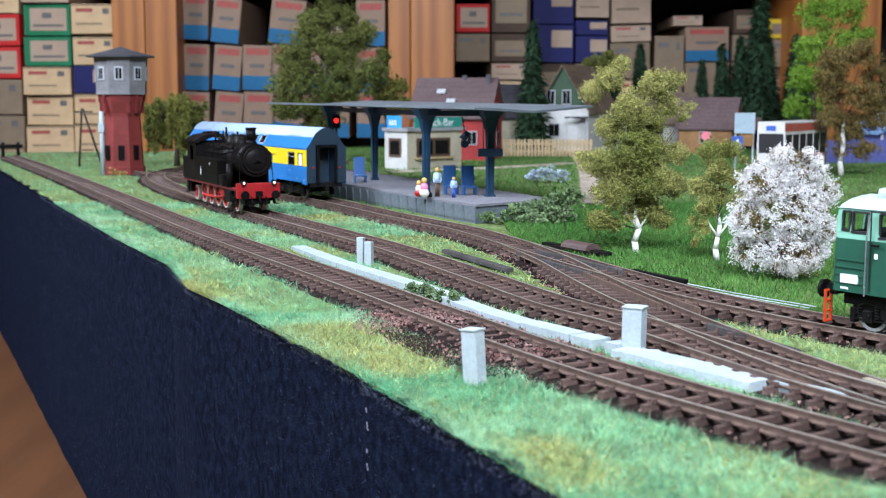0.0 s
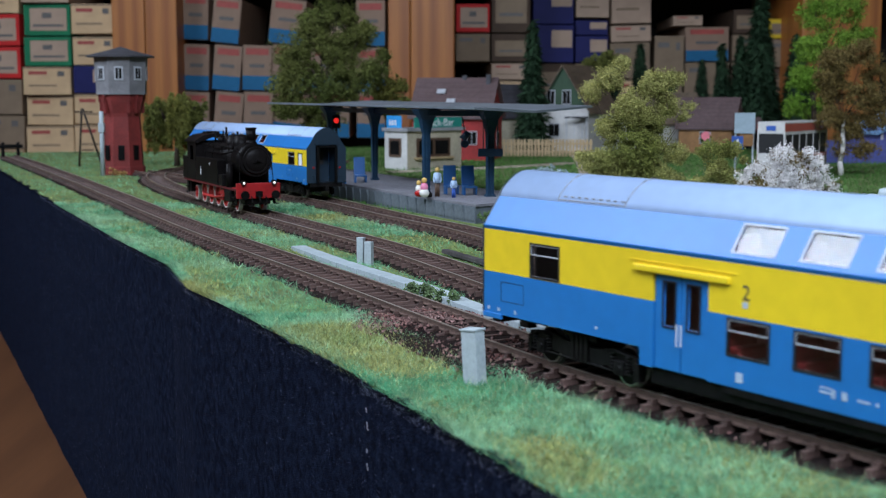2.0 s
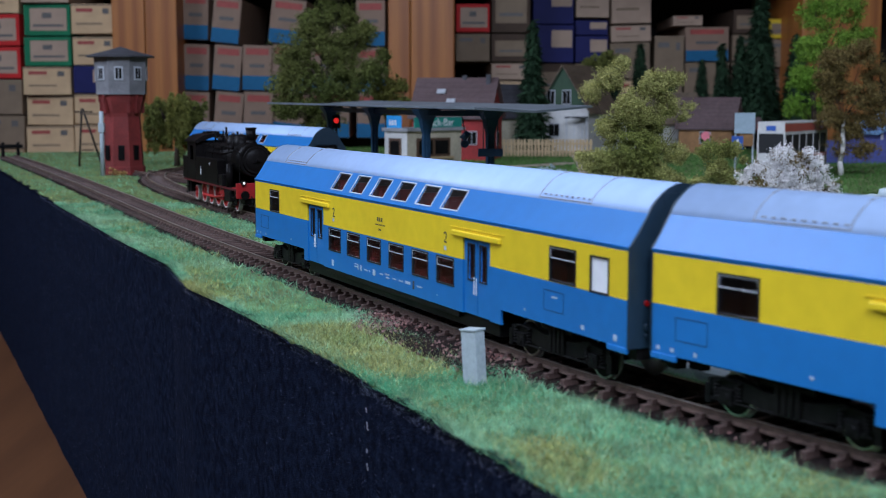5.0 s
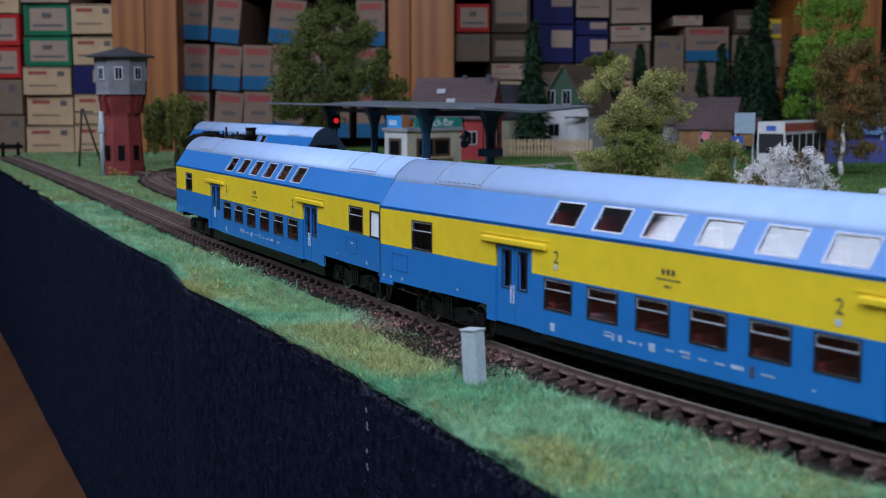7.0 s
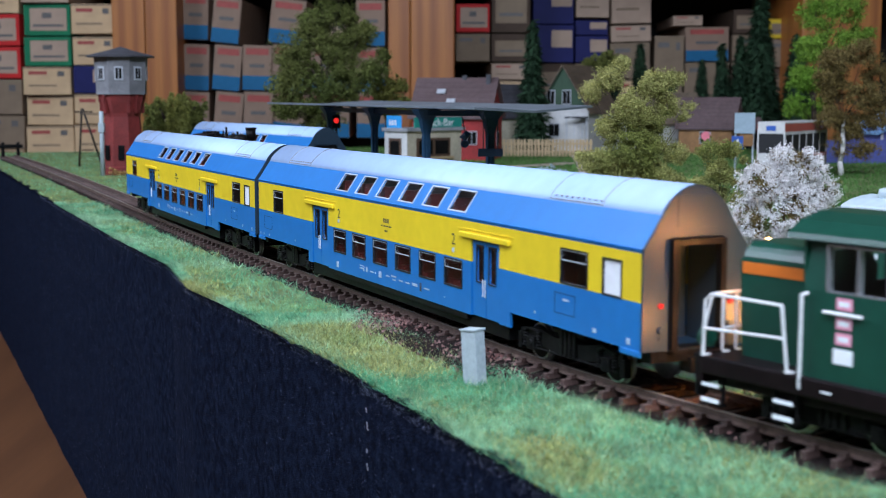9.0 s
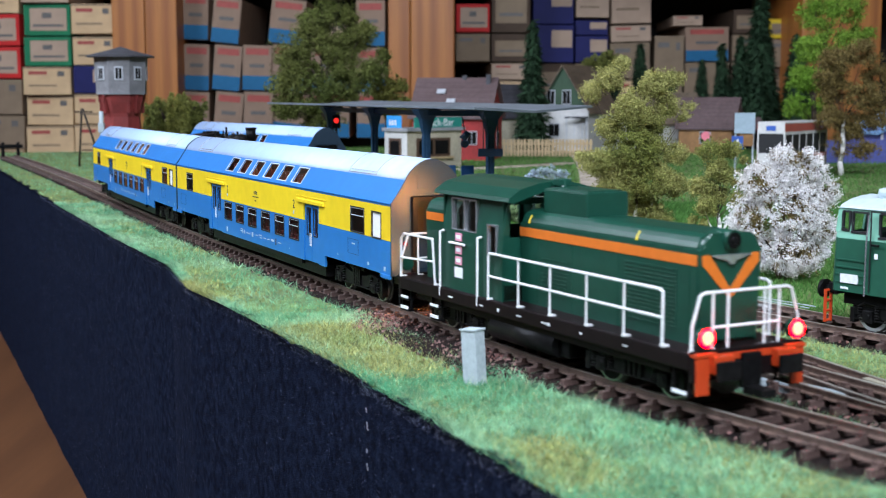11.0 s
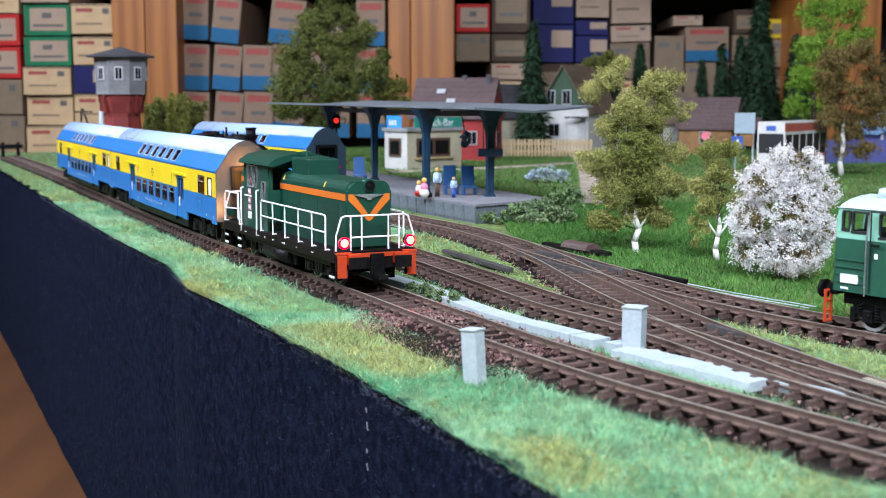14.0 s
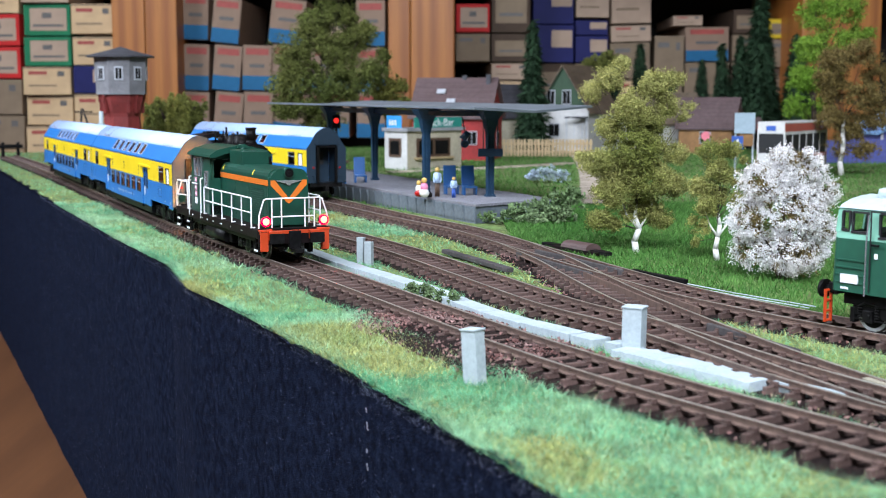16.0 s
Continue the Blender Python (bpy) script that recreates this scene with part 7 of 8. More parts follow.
def house(x, y, rz, w, d, eave, ridge, wall, roof, label, gable=None, windows=(), lower=None, over=5, chimneys=()):
    """A house with its ridge along local x; windows: (face, along, z, w, h, material)."""
    h = thing("house", (x, y, GROUND_Z), rz, label, "house", "houses of the village")
    bm = B()
    box(bm, -w / 2, w / 2, -d / 2, d / 2, 0, eave, 0.2)
    part("wall", bm, lower or wall, h)
    bm = B()
    prism(bm, [(-d / 2, eave), (d / 2, eave), (0, ridge - 2)], -w / 2 + 0.1, w / 2 - 0.1)
    part("gable", bm, gable or wall, h)
    sl = (ridge - eave) / (d / 2)
    for s in (-1, 1):
        bm = B()
        y1, z1 = s * (d / 2 + over), eave - sl * over
        prism(bm, [(0, ridge), (y1, z1), (y1, z1 - 2.2), (0, ridge - 2.4)], -w / 2 - over, w / 2 + over)
        rf = part("roof", bm, roof, h)
        # courses of tiles
        for k in range(1, 8):
            u = k / 8
            bm = B(); yy, zz = y1 * u, ridge + (z1 - ridge) * u
            prism(bm, [(yy, zz + 0.1), (yy + s * 2.0, zz - sl * 2.0 + 0.75), (yy + s * 2.2, zz - sl * 2.2)], -w / 2 - over, w / 2 + over)
            part("tile_course", bm, roof, rf)
    for k, (face, along, z, ww, hh, m) in enumerate(windows):
        bm = B(); box(bm, -ww / 2 - 1.2, ww / 2 + 1.2, -0.6, 0.9, -hh / 2 - 1.2, hh / 2 + 1.2, 0.2)
        pos = {"s": (along, -d / 2, z, 0), "n": (along, d / 2, z, 180), "e": (w / 2, along, z, 90), "w": (-w / 2, along, z, -90)}[face]
        f = part("window", bm, M_frame, h, "", pos[:3], pos[3])
        bm = B(); box(bm, -ww / 2, -0.4, -1.0, -0.5, -hh / 2, hh / 2); box(bm, 0.4, ww / 2, -1.0, -0.5, -hh / 2, hh / 2)
        part("pane", bm, m, f)
    for cx, cy, ch in chimneys:
        bm = B(); box(bm, cx - 3, cx + 3, cy - 3, cy + 3, ridge - 14, ridge + ch, 0.4); part("chimney", bm, M_slate, h)
    return h


DK = M_black
r = house(20, 1760, -14, 104, 92, 62, 110, M_red_wall, M_brown_roof, "red house with a dark brown tiled roof", None,
          [("e", -20, 28, 12, 16, DK), ("e", 18, 28, 12, 16, DK), ("s", 30, 30, 12, 16, DK), ("s", -20, 30, 12, 16, DK)], chimneys=((10, 0, 3), (44, -6, 4)))
for x, y, z in ((-18, -20, 89.5), (-2, -32, 76.5)):
    bm = B(); box(bm, -6, 6, -4, 4, -0.5, 1.6, 0.4)
    s = part("skylight", bm, M_frame, r, "white skylight", (x, y, z + 1.5)); s.matrix_basis = s.matrix_basis @ pose(0, 0, 0, 46, 0, 0)
house(96, 1975, 35, 70, 70, 60, 104, M_cream, M_slate, "house with a dark roof behind the red house", M_red_wall, [("s", 0, 30, 12, 16, DK)])
house(212, 2040, -118, 120, 84, 68, 134, M_green_wall, M_tan_roof, "green gabled house with a white ground floor", M_green_wall,
      [("e", -20, 84, 12, 20, DK), ("e", 6, 84, 12, 20, DK), ("e", -14, 34, 16, 18, DK), ("e", 26, 26, 12, 34, M_white_wall)], lower=M_white_wall)
house(345, 2080, 20, 130, 84, 48, 92, M_white_wall, M_tan_roof, "white house with a tan roof", M_ochre_wall, [("s", -30, 24, 26, 26, M_white_wall), ("s", 20, 28, 14, 16, DK)])
house(405, 1960, -25, 80, 66, 44, 84, M_ochre_wall, M_brown_roof, "ochre house with a brown roof", M_ochre_wall, [("s", 0, 24, 14, 16, DK)])
house(470, 2120, 0, 90, 50, 36, 52, M_black, M_brown_roof, "low dark shed behind the signs", M_black)
# porch of the green house
bm = B(); box(bm, -18, 18, -12, 2, 0, 2.2, 0.4)
pr_ = thing("porch_roof", (202, 1968, 48), 0, "small grey porch roof at the house door", "porch")
part("roof", bm, M_slate, pr_)
for x in (-15, 15):
    bm = B(); box(bm, x - 1, x + 1, -10, -8, -52, 0, 0.2); part("post", bm, M_frame, pr_)


def kiosk():
    k = thing("kiosk", (-30, 1536, GROUND_Z), 0, "cream snack kiosk with a dark serving window", "kiosk")
    A, Bc, C, D = (-38, -22), (-11, -49), (52, 14), (25, 42)
    bm = B(); slab(bm, [A, Bc, C, D], 0, 44); part("wall", bm, M_cream, k)
    def facade(a, b, u0, u1, z0, z1, m, name, depth=0.8, label="", parent=k):
        a, b = np.array(a, float), np.array(b, float)
        L = np.linalg.norm(b - a)
        bm = B(); box(bm, u0 * L, u1 * L, -depth, 0.2, z0, z1, 0.1)
        return part(name, bm, m, parent, label, (a[0], a[1], 0), math.degrees(math.atan2(*(b - a)[::-1])))
    facade(A, Bc, 0.0, 1.0, 0, 44, M_white_wall, "side_wall", 0.5, "white side wall")
    facade(A, Bc, 0.2, 0.75, 14, 36, M_toy_brown, "window_frame", 1.2, "dark brown window frame")
    facade(A, Bc, 0.28, 0.67, 17, 33, M_black, "window", 1.6)
    facade(Bc, C, 0.16, 0.78, 14, 36, M_toy_brown, "window_frame", 0.9, "dark brown serving window frame")
    facade(Bc, C, 0.2, 0.45, 17, 33, M_black, "window", 1.3); facade(Bc, C, 0.5, 0.74, 17, 33, M_black, "window", 1.3)
    facade(Bc, C, 0.12, 0.82, 11.5, 13.8, M_fence, "counter", 4.0)
    bm = B(); slab(bm, [(-42, -22), (-11, -54), (57, 14), (25, 46)], 44, 48); part("roof", bm, M_conc_dark, k, "flat grey roof")
    g = facade(Bc, C, 0.12, 1.0, 48, 60, M_teal, "sign_board", 1.0, "teal sign board with white lettering")
    b = facade(A, Bc, 0.1, 0.75, 48, 62, M_sky_sign, "sign_board", 1.0, "bright blue sign board")
    ang = math.degrees(math.atan2(C[1] - Bc[1], C[0] - Bc[0]))
    L = math.hypot(C[0] - Bc[0], C[1] - Bc[1])
    text_part("lettering", "Snack-Bar", 12.5, M_print, g, pose(0.56 * L * MM, -1.1 * MM, 53.6 * MM, 90, 0, 0), 0.2)
    bm = B()
    for u in (9, 13.5, 18):
        box(bm, u, u + 2.6, -1.3, -0.9, 51, 57)
    part("lettering", bm, M_print, b, "white bars")


kiosk()


def fence():
    f = thing("picket_fence", (84, 1835, GROUND_Z), 0, "pale wooden picket fence before the houses", "fence")
    bm = B(); prism(bm, [(0, 0), (0, 0)][:0] + [(-0.6, 0), (0.6, 0), (0.6, 22), (0, 24.5), (-0.6, 22)], -1.7, 1.7)
    me = mesh_of("picket", bm, M_fence)
    n = 34
    for i in range(n):
        o = new("picket", me); o.parent = f
        o.matrix_basis = pose((-36 + i * 4.9) * MM, -0.0012, 0, 0, random.Random(i).uniform(-1.5, 1.5), 0)
    for z in (6, 17):
        bm = B(); box(bm, -40, -38 + n * 4.9, -0.4, 0.8, z, z + 2.4, 0.1); part("rail", bm, M_fence, f)


fence()


def signs():
    def pole_sign(x, y, z, make, m, label, extra=None):
        s = thing("road_sign", (x, y, GROUND_Z), 0, label, "sign", "road signs")
        bm = B(); cyl(bm, (0, 0, 0), (0, 0, z), 0.5, 0.5, 8); part("pole", bm, M_chrome, s)
        bm = B(); make(bm); p = part("plate", bm, m, s)
        if extra:
            bm = B(); extra(bm); part("symbol", bm, M_print, p)
    pole_sign(296, 1300, 44, lambda bm: box(bm, -5.8, 5.8, -1.2, -0.6, 31, 44, 0.2), M_toy_deep, "blue square road sign with a white triangle",
              lambda bm: slab(bm, [(0, 0), (0, 0)][:0] + [(-3.6, -1.5), (3.6, -1.5), (3.6, -1.25), (-3.6, -1.25)], 34, 34.6) and prism_xz(bm))
    pole_sign(266, 1310, 46, lambda bm: cyl(bm, (0, -1.2, 44), (0, -0.6, 44), 4.6, 4.6, 20), M_sign_pink, "round pink-red road sign")
    s = thing("notice_board", (310, 1330, GROUND_Z), 0, "grey-blue notice board on two posts", "sign")
    for x in (-9, 9):
        bm = B(); box(bm, x - 0.8, x + 0.8, -0.5, 0.8, 0, 66, 0.2); part("post", bm, M_concrete, s)
    bm = B(); box(bm, -10.5, 10.5, -1.4, -0.5, 46, 67, 0.3); part("board", bm, M_sign_grey, s)
    bm = B(); box(bm, -5, 9, -1.4, -0.5, 33, 45, 0.3); part("lower_board", bm, M_ochre_wall, s)


def prism_xz(bm):
    a = [bm.verts.new(v) for v in ((-3.6, -1.5, 34), (3.6, -1.5, 34), (0, -1.5, 41.5))]
    b = [bm.verts.new(v) for v in ((-3.6, -1.25, 34), (3.6, -1.25, 34), (0, -1.25, 41.5))]
    bm.faces.new(a); bm.faces.new(b[::-1])
    for i in range(3):
        bm.faces.new((a[i], a[(i + 1) % 3], b[(i + 1) % 3], b[i]))
    return True


signs()


def bus():
    b = thing("bus", (372, 1372, GROUND_Z), -124, "white and red model bus with dark windows", "bus")
    # front towards +x
    bm = B()
    at = lambda s: (lambda v: (s * 14.6, v, s, 0.0))
    for s in (-1, 1):
        panel(bm, -68, 68, 4, 56, at(s), [(x, x + 20, 24, 45) for x in (-64, -42, -20, 2, 24, 46)], [(20, 0), (24, 1), (48, 0), (60, 1)], 0.8)
    box(bm, 67.4, 68.4, -14.2, 14.2, 4, 26, 0.3); box(bm, 67.4, 68.4, -14.2, 14.2, 46, 56, 0.3); box(bm, -68.4, -67.4, -14.2, 14.2, 4, 56, 0.3)
    box(bm, 67.4, 68.4, -14.4, -13, 26, 46); box(bm, 67.4, 68.4, 13, 14.4, 26, 46)
    bd = part("body", bm, (M_white_wall, mat("bus_red", (0.45, 0.1, 0.07), 0.4, None, 300, 0.05, 0.02)), b)
    bm = B(); box(bm, -68, 68, -14.4, 14.4, 55.6, 58, 0.8); part("roof", bm, M_white_wall, b)
    bm = B(); box(bm, 66.8, 67.6, -13.2, 13.2, 26, 46); w = part("windscreen", bm, M_rubber, b, "dark windscreen")
    bm = B(); box(bm, 68.4, 68.7, -5, 5, 49, 54); part("destination_blind", bm, M_toy_deep, b)
    for s in (-1, 1):
        for x in (-64, -42, -20, 2, 24, 46):
            bm = B(); box(bm, x, x + 20, s * 14 - 0.2, s * 14 + 0.2, 24, 45); part("window", bm, M_rubber, bd)
        for x in (-38, 40):
            bm = B(); cyl(bm, (x, s * 10, 5.6), (x, s * 14.9, 5.6), 5.6, 5.6, 20); part("wheel", bm, M_black, b)
    bm = B(); box(bm, -66, 66, -13, 13, 3.4, 6); part("floor", bm, M_black, b)


bus()


def hall():
    h = thing("market_hall", (640, 1740, GROUND_Z), 8, "blue hall with a pale blue roof", "hall")
    bm = B(); box(bm, -75, 120, -40, 60, 0, 42, 0.3); part("wall", bm, M_hall_wall, h)
    for k in range(18):
        bm = B(); box(bm, -74 + k * 10.6, -71 + k * 10.6, -41.2, -39.8, 0, 42); part("panel_rib", bm, M_toy_blue if k % 3 else M_white_wall, h)
    for s in (-1, 1):
        bm = B()
        a = [bm.verts.new(v) for v in ((22, -48, 82), (22, 66, 82), (22 + s * 104, 66, 38), (22 + s * 104, -48, 38))]
        b = [bm.verts.new((v.co.x, v.co.y, v.co.z - 3)) for v in a]
        bm.faces.new(a); bm.faces.new(b[::-1])
        for i in range(4):
            bm.faces.new((a[i], a[(i + 1) % 4], b[(i + 1) % 4], b[i]))
        part("roof", bm, M_hall_roof, h)
    bm = B()
    a = [bm.verts.new(v) for v in ((-70, -41, 42), (114, -41, 42), (22, -41, 79))]; b = [bm.verts.new((v.co.x, -39, v.co.z)) for v in a]
    bm.faces.new(a); bm.faces.new(b[::-1])
    for i in range(3):
        bm.faces.new((a[i], a[(i + 1) % 3], b[(i + 1) % 3], b[i]))
    part("gable", bm, M_ochre_wall, h)
    f = thing("board_fence", (560, 1640, GROUND_Z), 0, "violet-blue board fence beside the hall", "fence")
    bm = B(); box(bm, -2.6, 2.6, -0.6, 0.6, 0, 30, 0.2); me = mesh_of("board", bm, M_hall_wall)
    for k in range(26):
        o = new("board", me); o.parent = f; o.matrix_basis = pose((-72 + k * 5.8) * MM, 0, 0, 0, 0, 0)
    for z in (6, 22):
        bm = B(); box(bm, -76, 76, 0.6, 1.8, z, z + 2); part("rail", bm, M_hall_wall, f)


hall()


# ---------------- shelves and boxes behind the board ----------------
def shelves():
    Y = 2500
    u = thing("bookcase", (0, 0, 0), 0, "tall pine bookcase, shade of the bays painted on its back", "bookcase")
    for x0, x1 in ((-628, -566), (-565, -505), (-104, -62), (-61, 22)):
        bm = B(); box(bm, x0, x1, Y - 26, Y + 380, -750, 900, 3); part("upright", bm, M_pine, u, "thick pine upright")
    for x0, x1 in ((680, 830), (-1500, -1460), (1400, 1440)):
        bm = B(); box(bm, x0, x1, Y - 30, Y + 380, -750, 900, 3); part("upright", bm, M_pine, u, "thick pine upright")
    for z in (-118, 330, 620):
        for x0, x1 in ((-1460, -630), (-503, -106), (24, 678), (832, 1400)):
            bm = B(); box(bm, x0, x1, Y - 10, Y + 380, z, z + 22, 2); part("shelf_board", bm, M_pine, u)
    # back painted near black in place of the bays' shade
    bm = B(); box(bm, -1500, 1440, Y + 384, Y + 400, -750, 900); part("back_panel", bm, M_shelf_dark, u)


shelves()
M_card = mat("box_cream", (0.56, 0.39, 0.22), 0.7, (0.5, 0.34, 0.19), 40, 0.06, 0.08, spec=0.2)
M_card_g = mat("box_grey", (0.22, 0.16, 0.105), 0.7, None, 40, 0.06, 0.08, spec=0.2)
M_box_green = mat("box_green", (0.01, 0.16, 0.07), 0.6, None, 40, 0.06, 0.05, spec=0.2)
M_box_red = mat("box_red", (0.5, 0.02, 0.018), 0.6, None, 40, 0.06, 0.05, spec=0.2)
M_box_blue = mat("box_blue", (0.015, 0.125, 0.26), 0.6, None, 40, 0.06, 0.05, spec=0.2)
M_box_navy = mat("box_navy", (0.012, 0.014, 0.09), 0.6, None, 40, 0.06, 0.05, spec=0.2)
M_box_dark = mat("box_brown", (0.07, 0.045, 0.03), 0.7, None, 40, 0.1, 0.05, spec=0.2)
M_box_yel = mat("box_yellow", (0.6, 0.42, 0.02), 0.6, None, 40, 0.06, 0.05, spec=0.2)
M_box_pale = mat("box_pale", (0.27, 0.18, 0.125), 0.6, None, 40, 0.06, 0.05, spec=0.2)
M_box_white = mat("box_white", (0.4, 0.285, 0.205), 0.6, None, 40, 0.06, 0.05, spec=0.2)
M_print_red = mat("print_red", (0.36, 0.06, 0.045), 0.6, None, 200, 0.1, 0.0)
M_print_grey = mat("print_grey", (0.12, 0.11, 0.1), 0.6, None, 200, 0.1, 0.0)


def carton(px0, px1, py0, py1, style, rng, tilt=0.0, back=0.0):
    """A model box seen by its end; the plan is (across, down) of the shelf front, 1.104 mm a step."""
    k = 1.104 * (1 + back / 2500)
    w, h = (px1 - px0) * k, (py1 - py0) * k
    x, z = ((px0 + px1) / 2 - 784) * k, 76 + (177 - py1) * 1.09 * (1 + back / 2500)
    names = {"cream": ("cream cardboard model box with faint print", M_card), "green": ("green model box with a white label", M_box_green), "red": ("red-edged model box with a white label", M_box_red),
             "grey": ("grey cardboard model box", M_card_g), "bluebase": ("white model box with a blue base band", M_box_pale), "navy": ("dark navy model box", M_box_navy),
             "brown": ("dark brown model box", M_box_dark), "white": ("white model box with printed label", M_box_white), "yellow": ("yellow-edged model box with a label", M_box_yel)}
    label, m = names[style]
    b = thing("model_box", (x, 2500 + back + rng.uniform(0, 14), z), rng.uniform(-4, 4), label, "box", "model boxes on the shelves")
    b.matrix_basis = b.matrix_basis @ pose(0, 0, 0, 0, tilt + rng.uniform(-0.8, 0.8), 0)
    bm = B(); box(bm, -w / 2 + 0.8, w / 2 - 0.8, 0, 300, 0.2, h - 0.8, 1.2); bd = part("carton", bm, m, b)
    def face(u0, u1, v0, v1, mm, name, d=0.3):
        bm = B(); box(bm, -w / 2 + u0 * w, -w / 2 + u1 * w, -d, 0.1, v0 * h, v1 * h); return part(name, bm, mm, bd)
    if style in ("green", "red"):
        face(0.14, 0.92, 0.16, 0.86, M_box_white, "label", 0.4)
        face(0.4, 0.6, 0.55, 0.72, M_print_grey, "print_bar", 0.6); face(0.2, 0.85, 0.28, 0.36, M_print_grey, "print_bar", 0.6)
    elif style == "bluebase":
        face(0.02, 0.98, 0.01, 0.32, M_box_blue, "base_band", 0.4); face(0.12, 0.88, 0.78, 0.92, M_print_red, "print_bar", 0.4); face(0.25, 0.75, 0.5, 0.58, M_print_grey, "print_bar", 0.4)
    elif style in ("cream", "white", "grey"):
        face(0.12, 0.5, 0.72, 0.84, M_print_red if style != "grey" else M_print_grey, "print_bar"); face(0.72, 0.86, 0.66, 0.84, M_print_grey, "print_bar")
        face(0.12, 0.7, 0.3, 0.36, M_card_g, "print_bar")
        face(0.0, 1.0, 0.93, 0.97, M_card_g, "lid_edge", 0.5)
    elif style == "navy":
        face(0.45, 0.95, 0.4, 0.85, M_box_white, "label", 0.4)
    elif style in ("brown", "yellow"):
        face(0.1, 0.9, 0.2, 0.75, M_card_g, "label", 0.4); face(0.2, 0.8, 0.35, 0.42, M_print_grey, "print_bar", 0.6)


def stack(px0, px1, rows, rng, tilt=0.0, back=0.0):
    for py0, py1, style in rows:
        carton(px0, px1, py0, py1, style, rng, tilt, back)


rb = random.Random(17)
stack(-36, 48, [(-60, -30, "cream"), (-28, 26, "cream"), (28, 83, "red"), (85, 140, "red"), (142, 203, "grey"), (205, 264, "grey"), (266, 330, "cream")], rb)
stack(52, 135, [(-50, 8, "white"), (10, 65, "green"), (67, 118, "green"), (120, 169, "cream"), (171, 222, "cream"), (224, 275, "cream"), (277, 330, "cream")], rb)
stack(138, 214, [(10, 62, "cream"), (67, 116, "cream"), (118, 166, "navy"), (168, 220, "cream"), (222, 273, "cream"), (275, 330, "grey")], rb)
stack(328, 374, [(-8, 72, "bluebase"), (80, 161, "bluebase"), (164, 245, "bluebase")], rb, 2.5, 30)
stack(378, 428, [(0, 78, "bluebase"), (82, 161, "bluebase"), (164, 245, "bluebase")], rb, 6, 20)
stack(432, 484, [(82, 161, "bluebase"), (164, 245, "bluebase")], rb, 2, 24)
stack(478, 540, [(2, 80, "bluebase"), (83, 162, "bluebase"), (164, 245, "bluebase")], rb, 7, 34)
stack(552, 620, [(40, 80, "white"), (83, 162, "bluebase"), (164, 245, "bluebase")], rb)
stack(632, 684, [(4, 84, "bluebase"), (87, 164, "bluebase"), (166, 245, "bluebase")], rb)
stack(806, 866, [(10, 59, "red"), (62, 110, "grey"), (140, 190, "grey"), (192, 245, "cream")], rb, 0, 60)
stack(868, 936, [(-20, 60, "brown"), (62, 111, "brown"), (113, 142, "white"), (144, 190, "cream"), (192, 245, "grey")], rb, 0, 60)
stack(940, 1012, [(-30, 45, "navy"), (47, 112, "navy"), (114, 175, "brown"), (177, 245, "cream")], rb, 0, 120)
stack(1014, 1072, [(-20, 34, "white"), (38, 64, "navy"), (66, 112, "navy"), (114, 175, "grey"), (177, 245, "cream")], rb, 0, 120)
stack(1076, 1146, [(-30, 44, "white"), (47, 76, "white"), (78, 140, "grey"), (142, 190, "cream"), (192, 245, "cream")], rb, -2, 120)
stack(1152, 1204, [(66, 140, "grey"), (142, 190, "grey"), (192, 245, "cream")], rb, 0, 120)
stack(1206, 1284, [(50, 110, "bluebase"), (112, 175, "grey"), (177, 245, "brown")], rb, 0, 120)
stack(1184, 1236, [(30, 48, "white")], rb, 0, 120)
stack(1288, 1346, [(20, 62, "brown"), (64, 120, "grey"), (122, 180, "brown"), (182, 245, "brown")], rb, 0, 120)
stack(1350, 1402, [(36, 70, "yellow"), (72, 120, "grey"), (122, 180, "brown"), (182, 245, "brown")], rb, 0, 120)


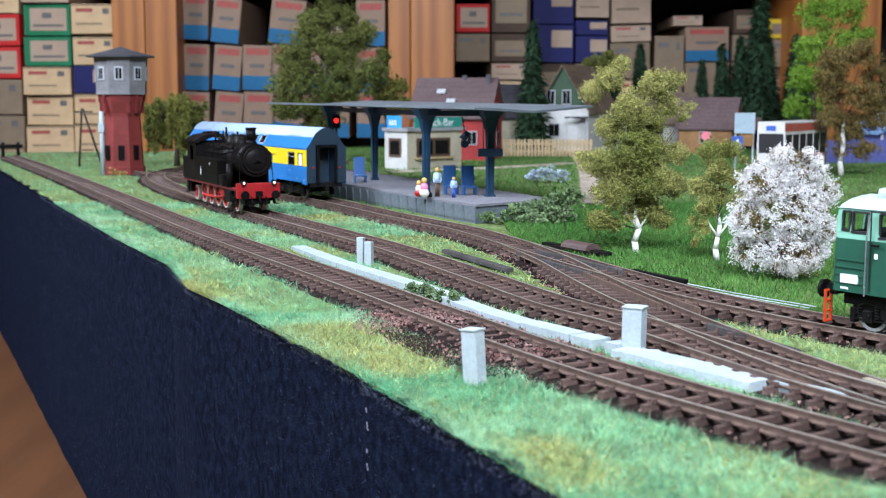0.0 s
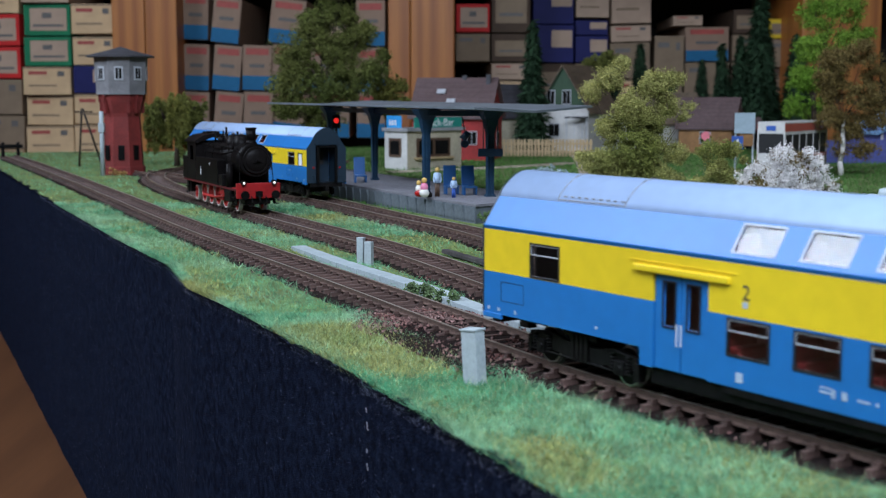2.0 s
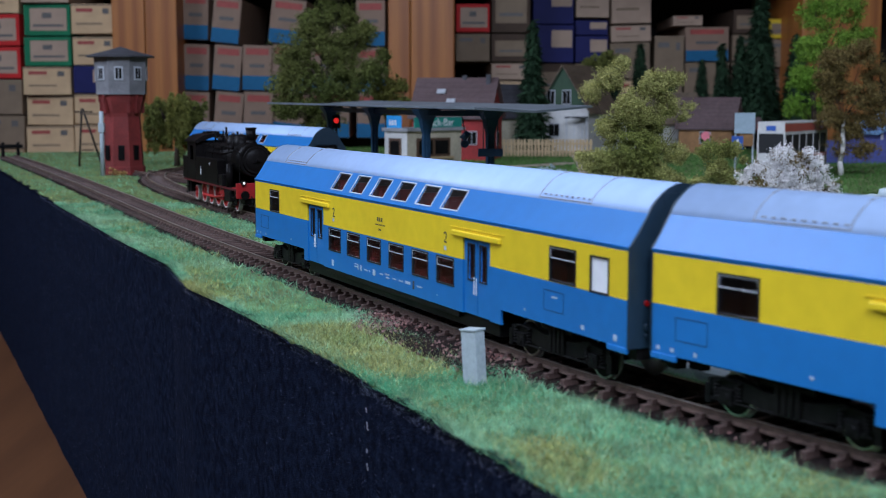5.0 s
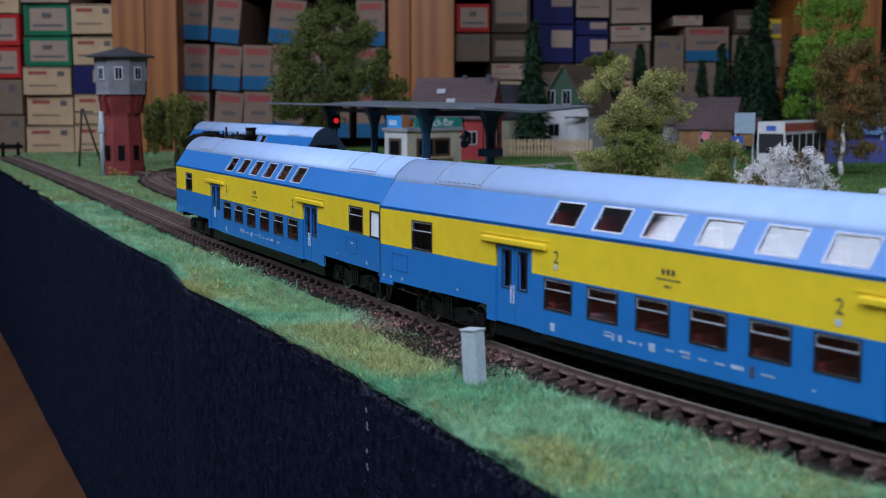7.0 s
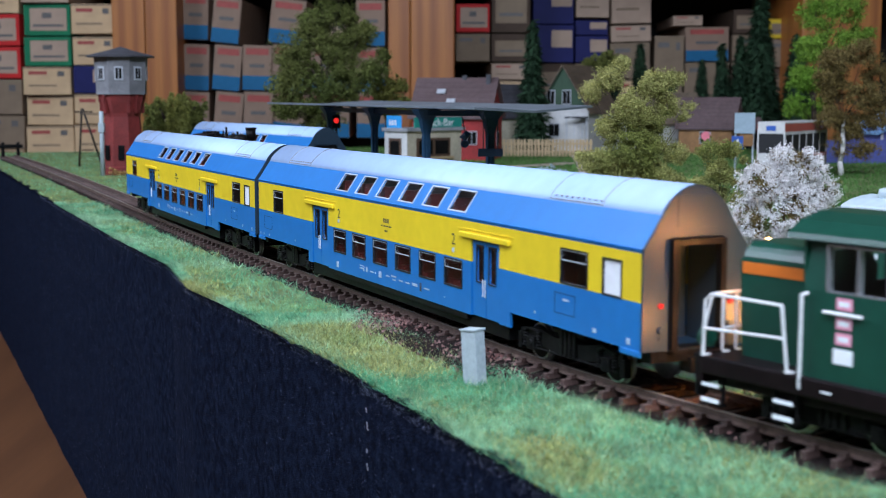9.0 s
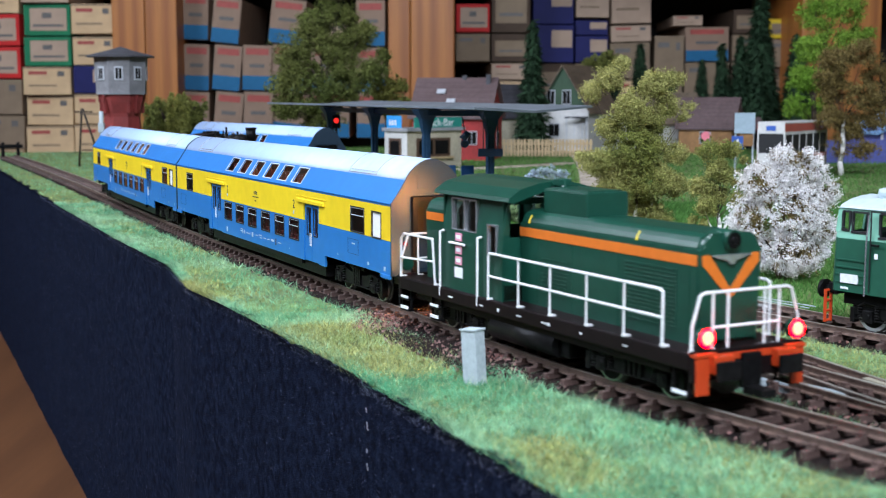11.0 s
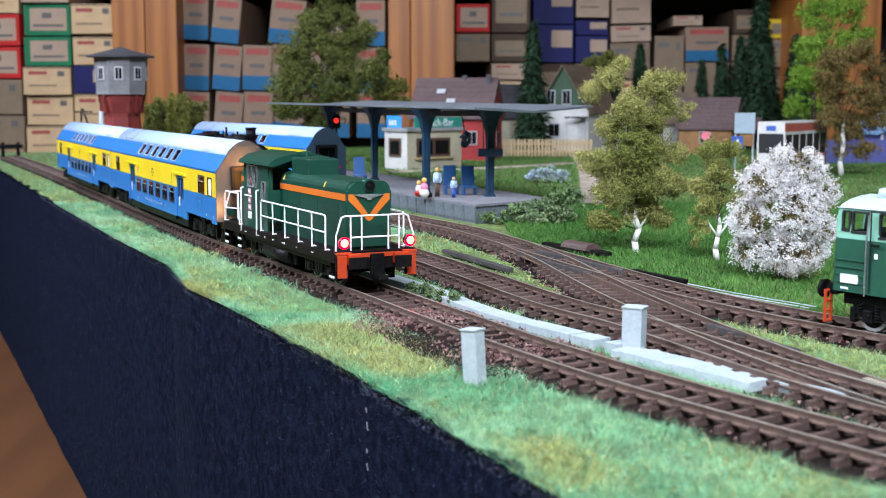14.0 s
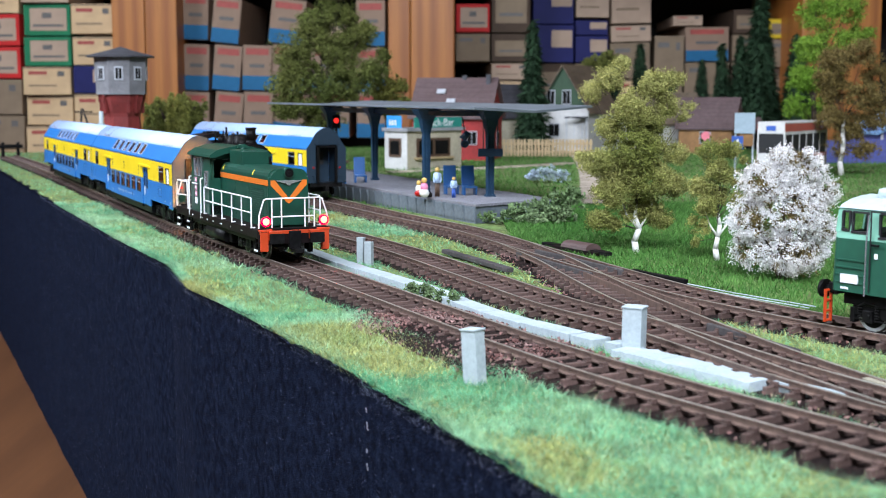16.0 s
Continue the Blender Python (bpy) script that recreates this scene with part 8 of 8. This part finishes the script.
# ---------------- rails and sleepers ----------------
track(LINE_MAIN, "brown model railway track along the board's edge", 8.7)
track(LINE_MID, "brown model railway track with a curve", 8.7, (LINE_MAIN,))
track(LINE_PLAT, "brown model railway track along the platform", 8.7, (LINE_MID,))
track(LINE_CROSS, "brown connecting track of the turnout", 8.7, (LINE_MID, LINE_PLAT), -0.12)


# ---------------- what moves ----------------
TRAIN_T = (0.0, 0.5, 1.0, 1.5, 2.0, 2.5, 3.0, 3.5, 4.0, 4.6, 5.2, 5.8, 6.3, 6.5, 7.0, 7.5, 8.0, 8.5, 9.0, 9.6, 10.2, 10.8, 11.3, 11.5, 12.0, 12.5, 13.0, 13.5, 14.0, 14.5, 15.0, 15.5, 16.0)
TRAIN_S = (-961, -919.7, -878, -839.4, -798.3, -759.6, -715.9, -676.4, -632.9, -585, -541, -499, -461.1, -444.8, -402.4, -363.2, -320.6, -282.8, -242.9, -195, -148, -101.5, -62.4,
           -45.5, -1.6, 36.9, 76.2, 108.9, 141.9, 171.5, 197.2, 221.3, 242.2)


def train_s(t):
    return float(np.interp(t, TRAIN_T, TRAIN_S))


def on_track(s, half):
    a, b = main_at(s - half), main_at(s + half)
    m = (a + b) / 2
    return m, math.degrees(math.atan2(b[1] - a[1], b[0] - a[0]))


def motions():
    for ob, ahead, half, bgs, wss, xs, r in ((diesel, 0.0, 46.0, bogies_d, wheels_d, (-46, 46), 5.7), (coach_b, 254.8, 116.0, bogies_b, wheels_b, (-116, 116), 5.4),
                                             (coach_a, 572.7, 116.0, bogies_a, wheels_a, (-116, 116), 5.4)):
        rows = []
        turns = [[], []]
        for t in TRAIN_T:
            m, rz = on_track(train_s(t) + ahead, half)
            rows.append((t, pose(m[0] * MM, m[1] * MM, 0, 0, 0, rz)))
            for k in (0, 1):
                _, bz = on_track(train_s(t) + ahead + xs[k], 13.0)
                turns[k].append((t, pose(xs[k] * MM, 0, 0, 0, 0, bz - rz)))
        walk(ob, rows)
        for k in (0, 1):
            walk(bgs[k], turns[k])
            for w in wss[k]:
                x = w.location.x
                spin = []
                for t in np.arange(0, 16.001, 0.0666667):
                    spin.append((float(t), pose(x, 0, r * MM, 0, math.degrees((train_s(t) + 961) / r), 0)))
                walk(w, spin)


motions()
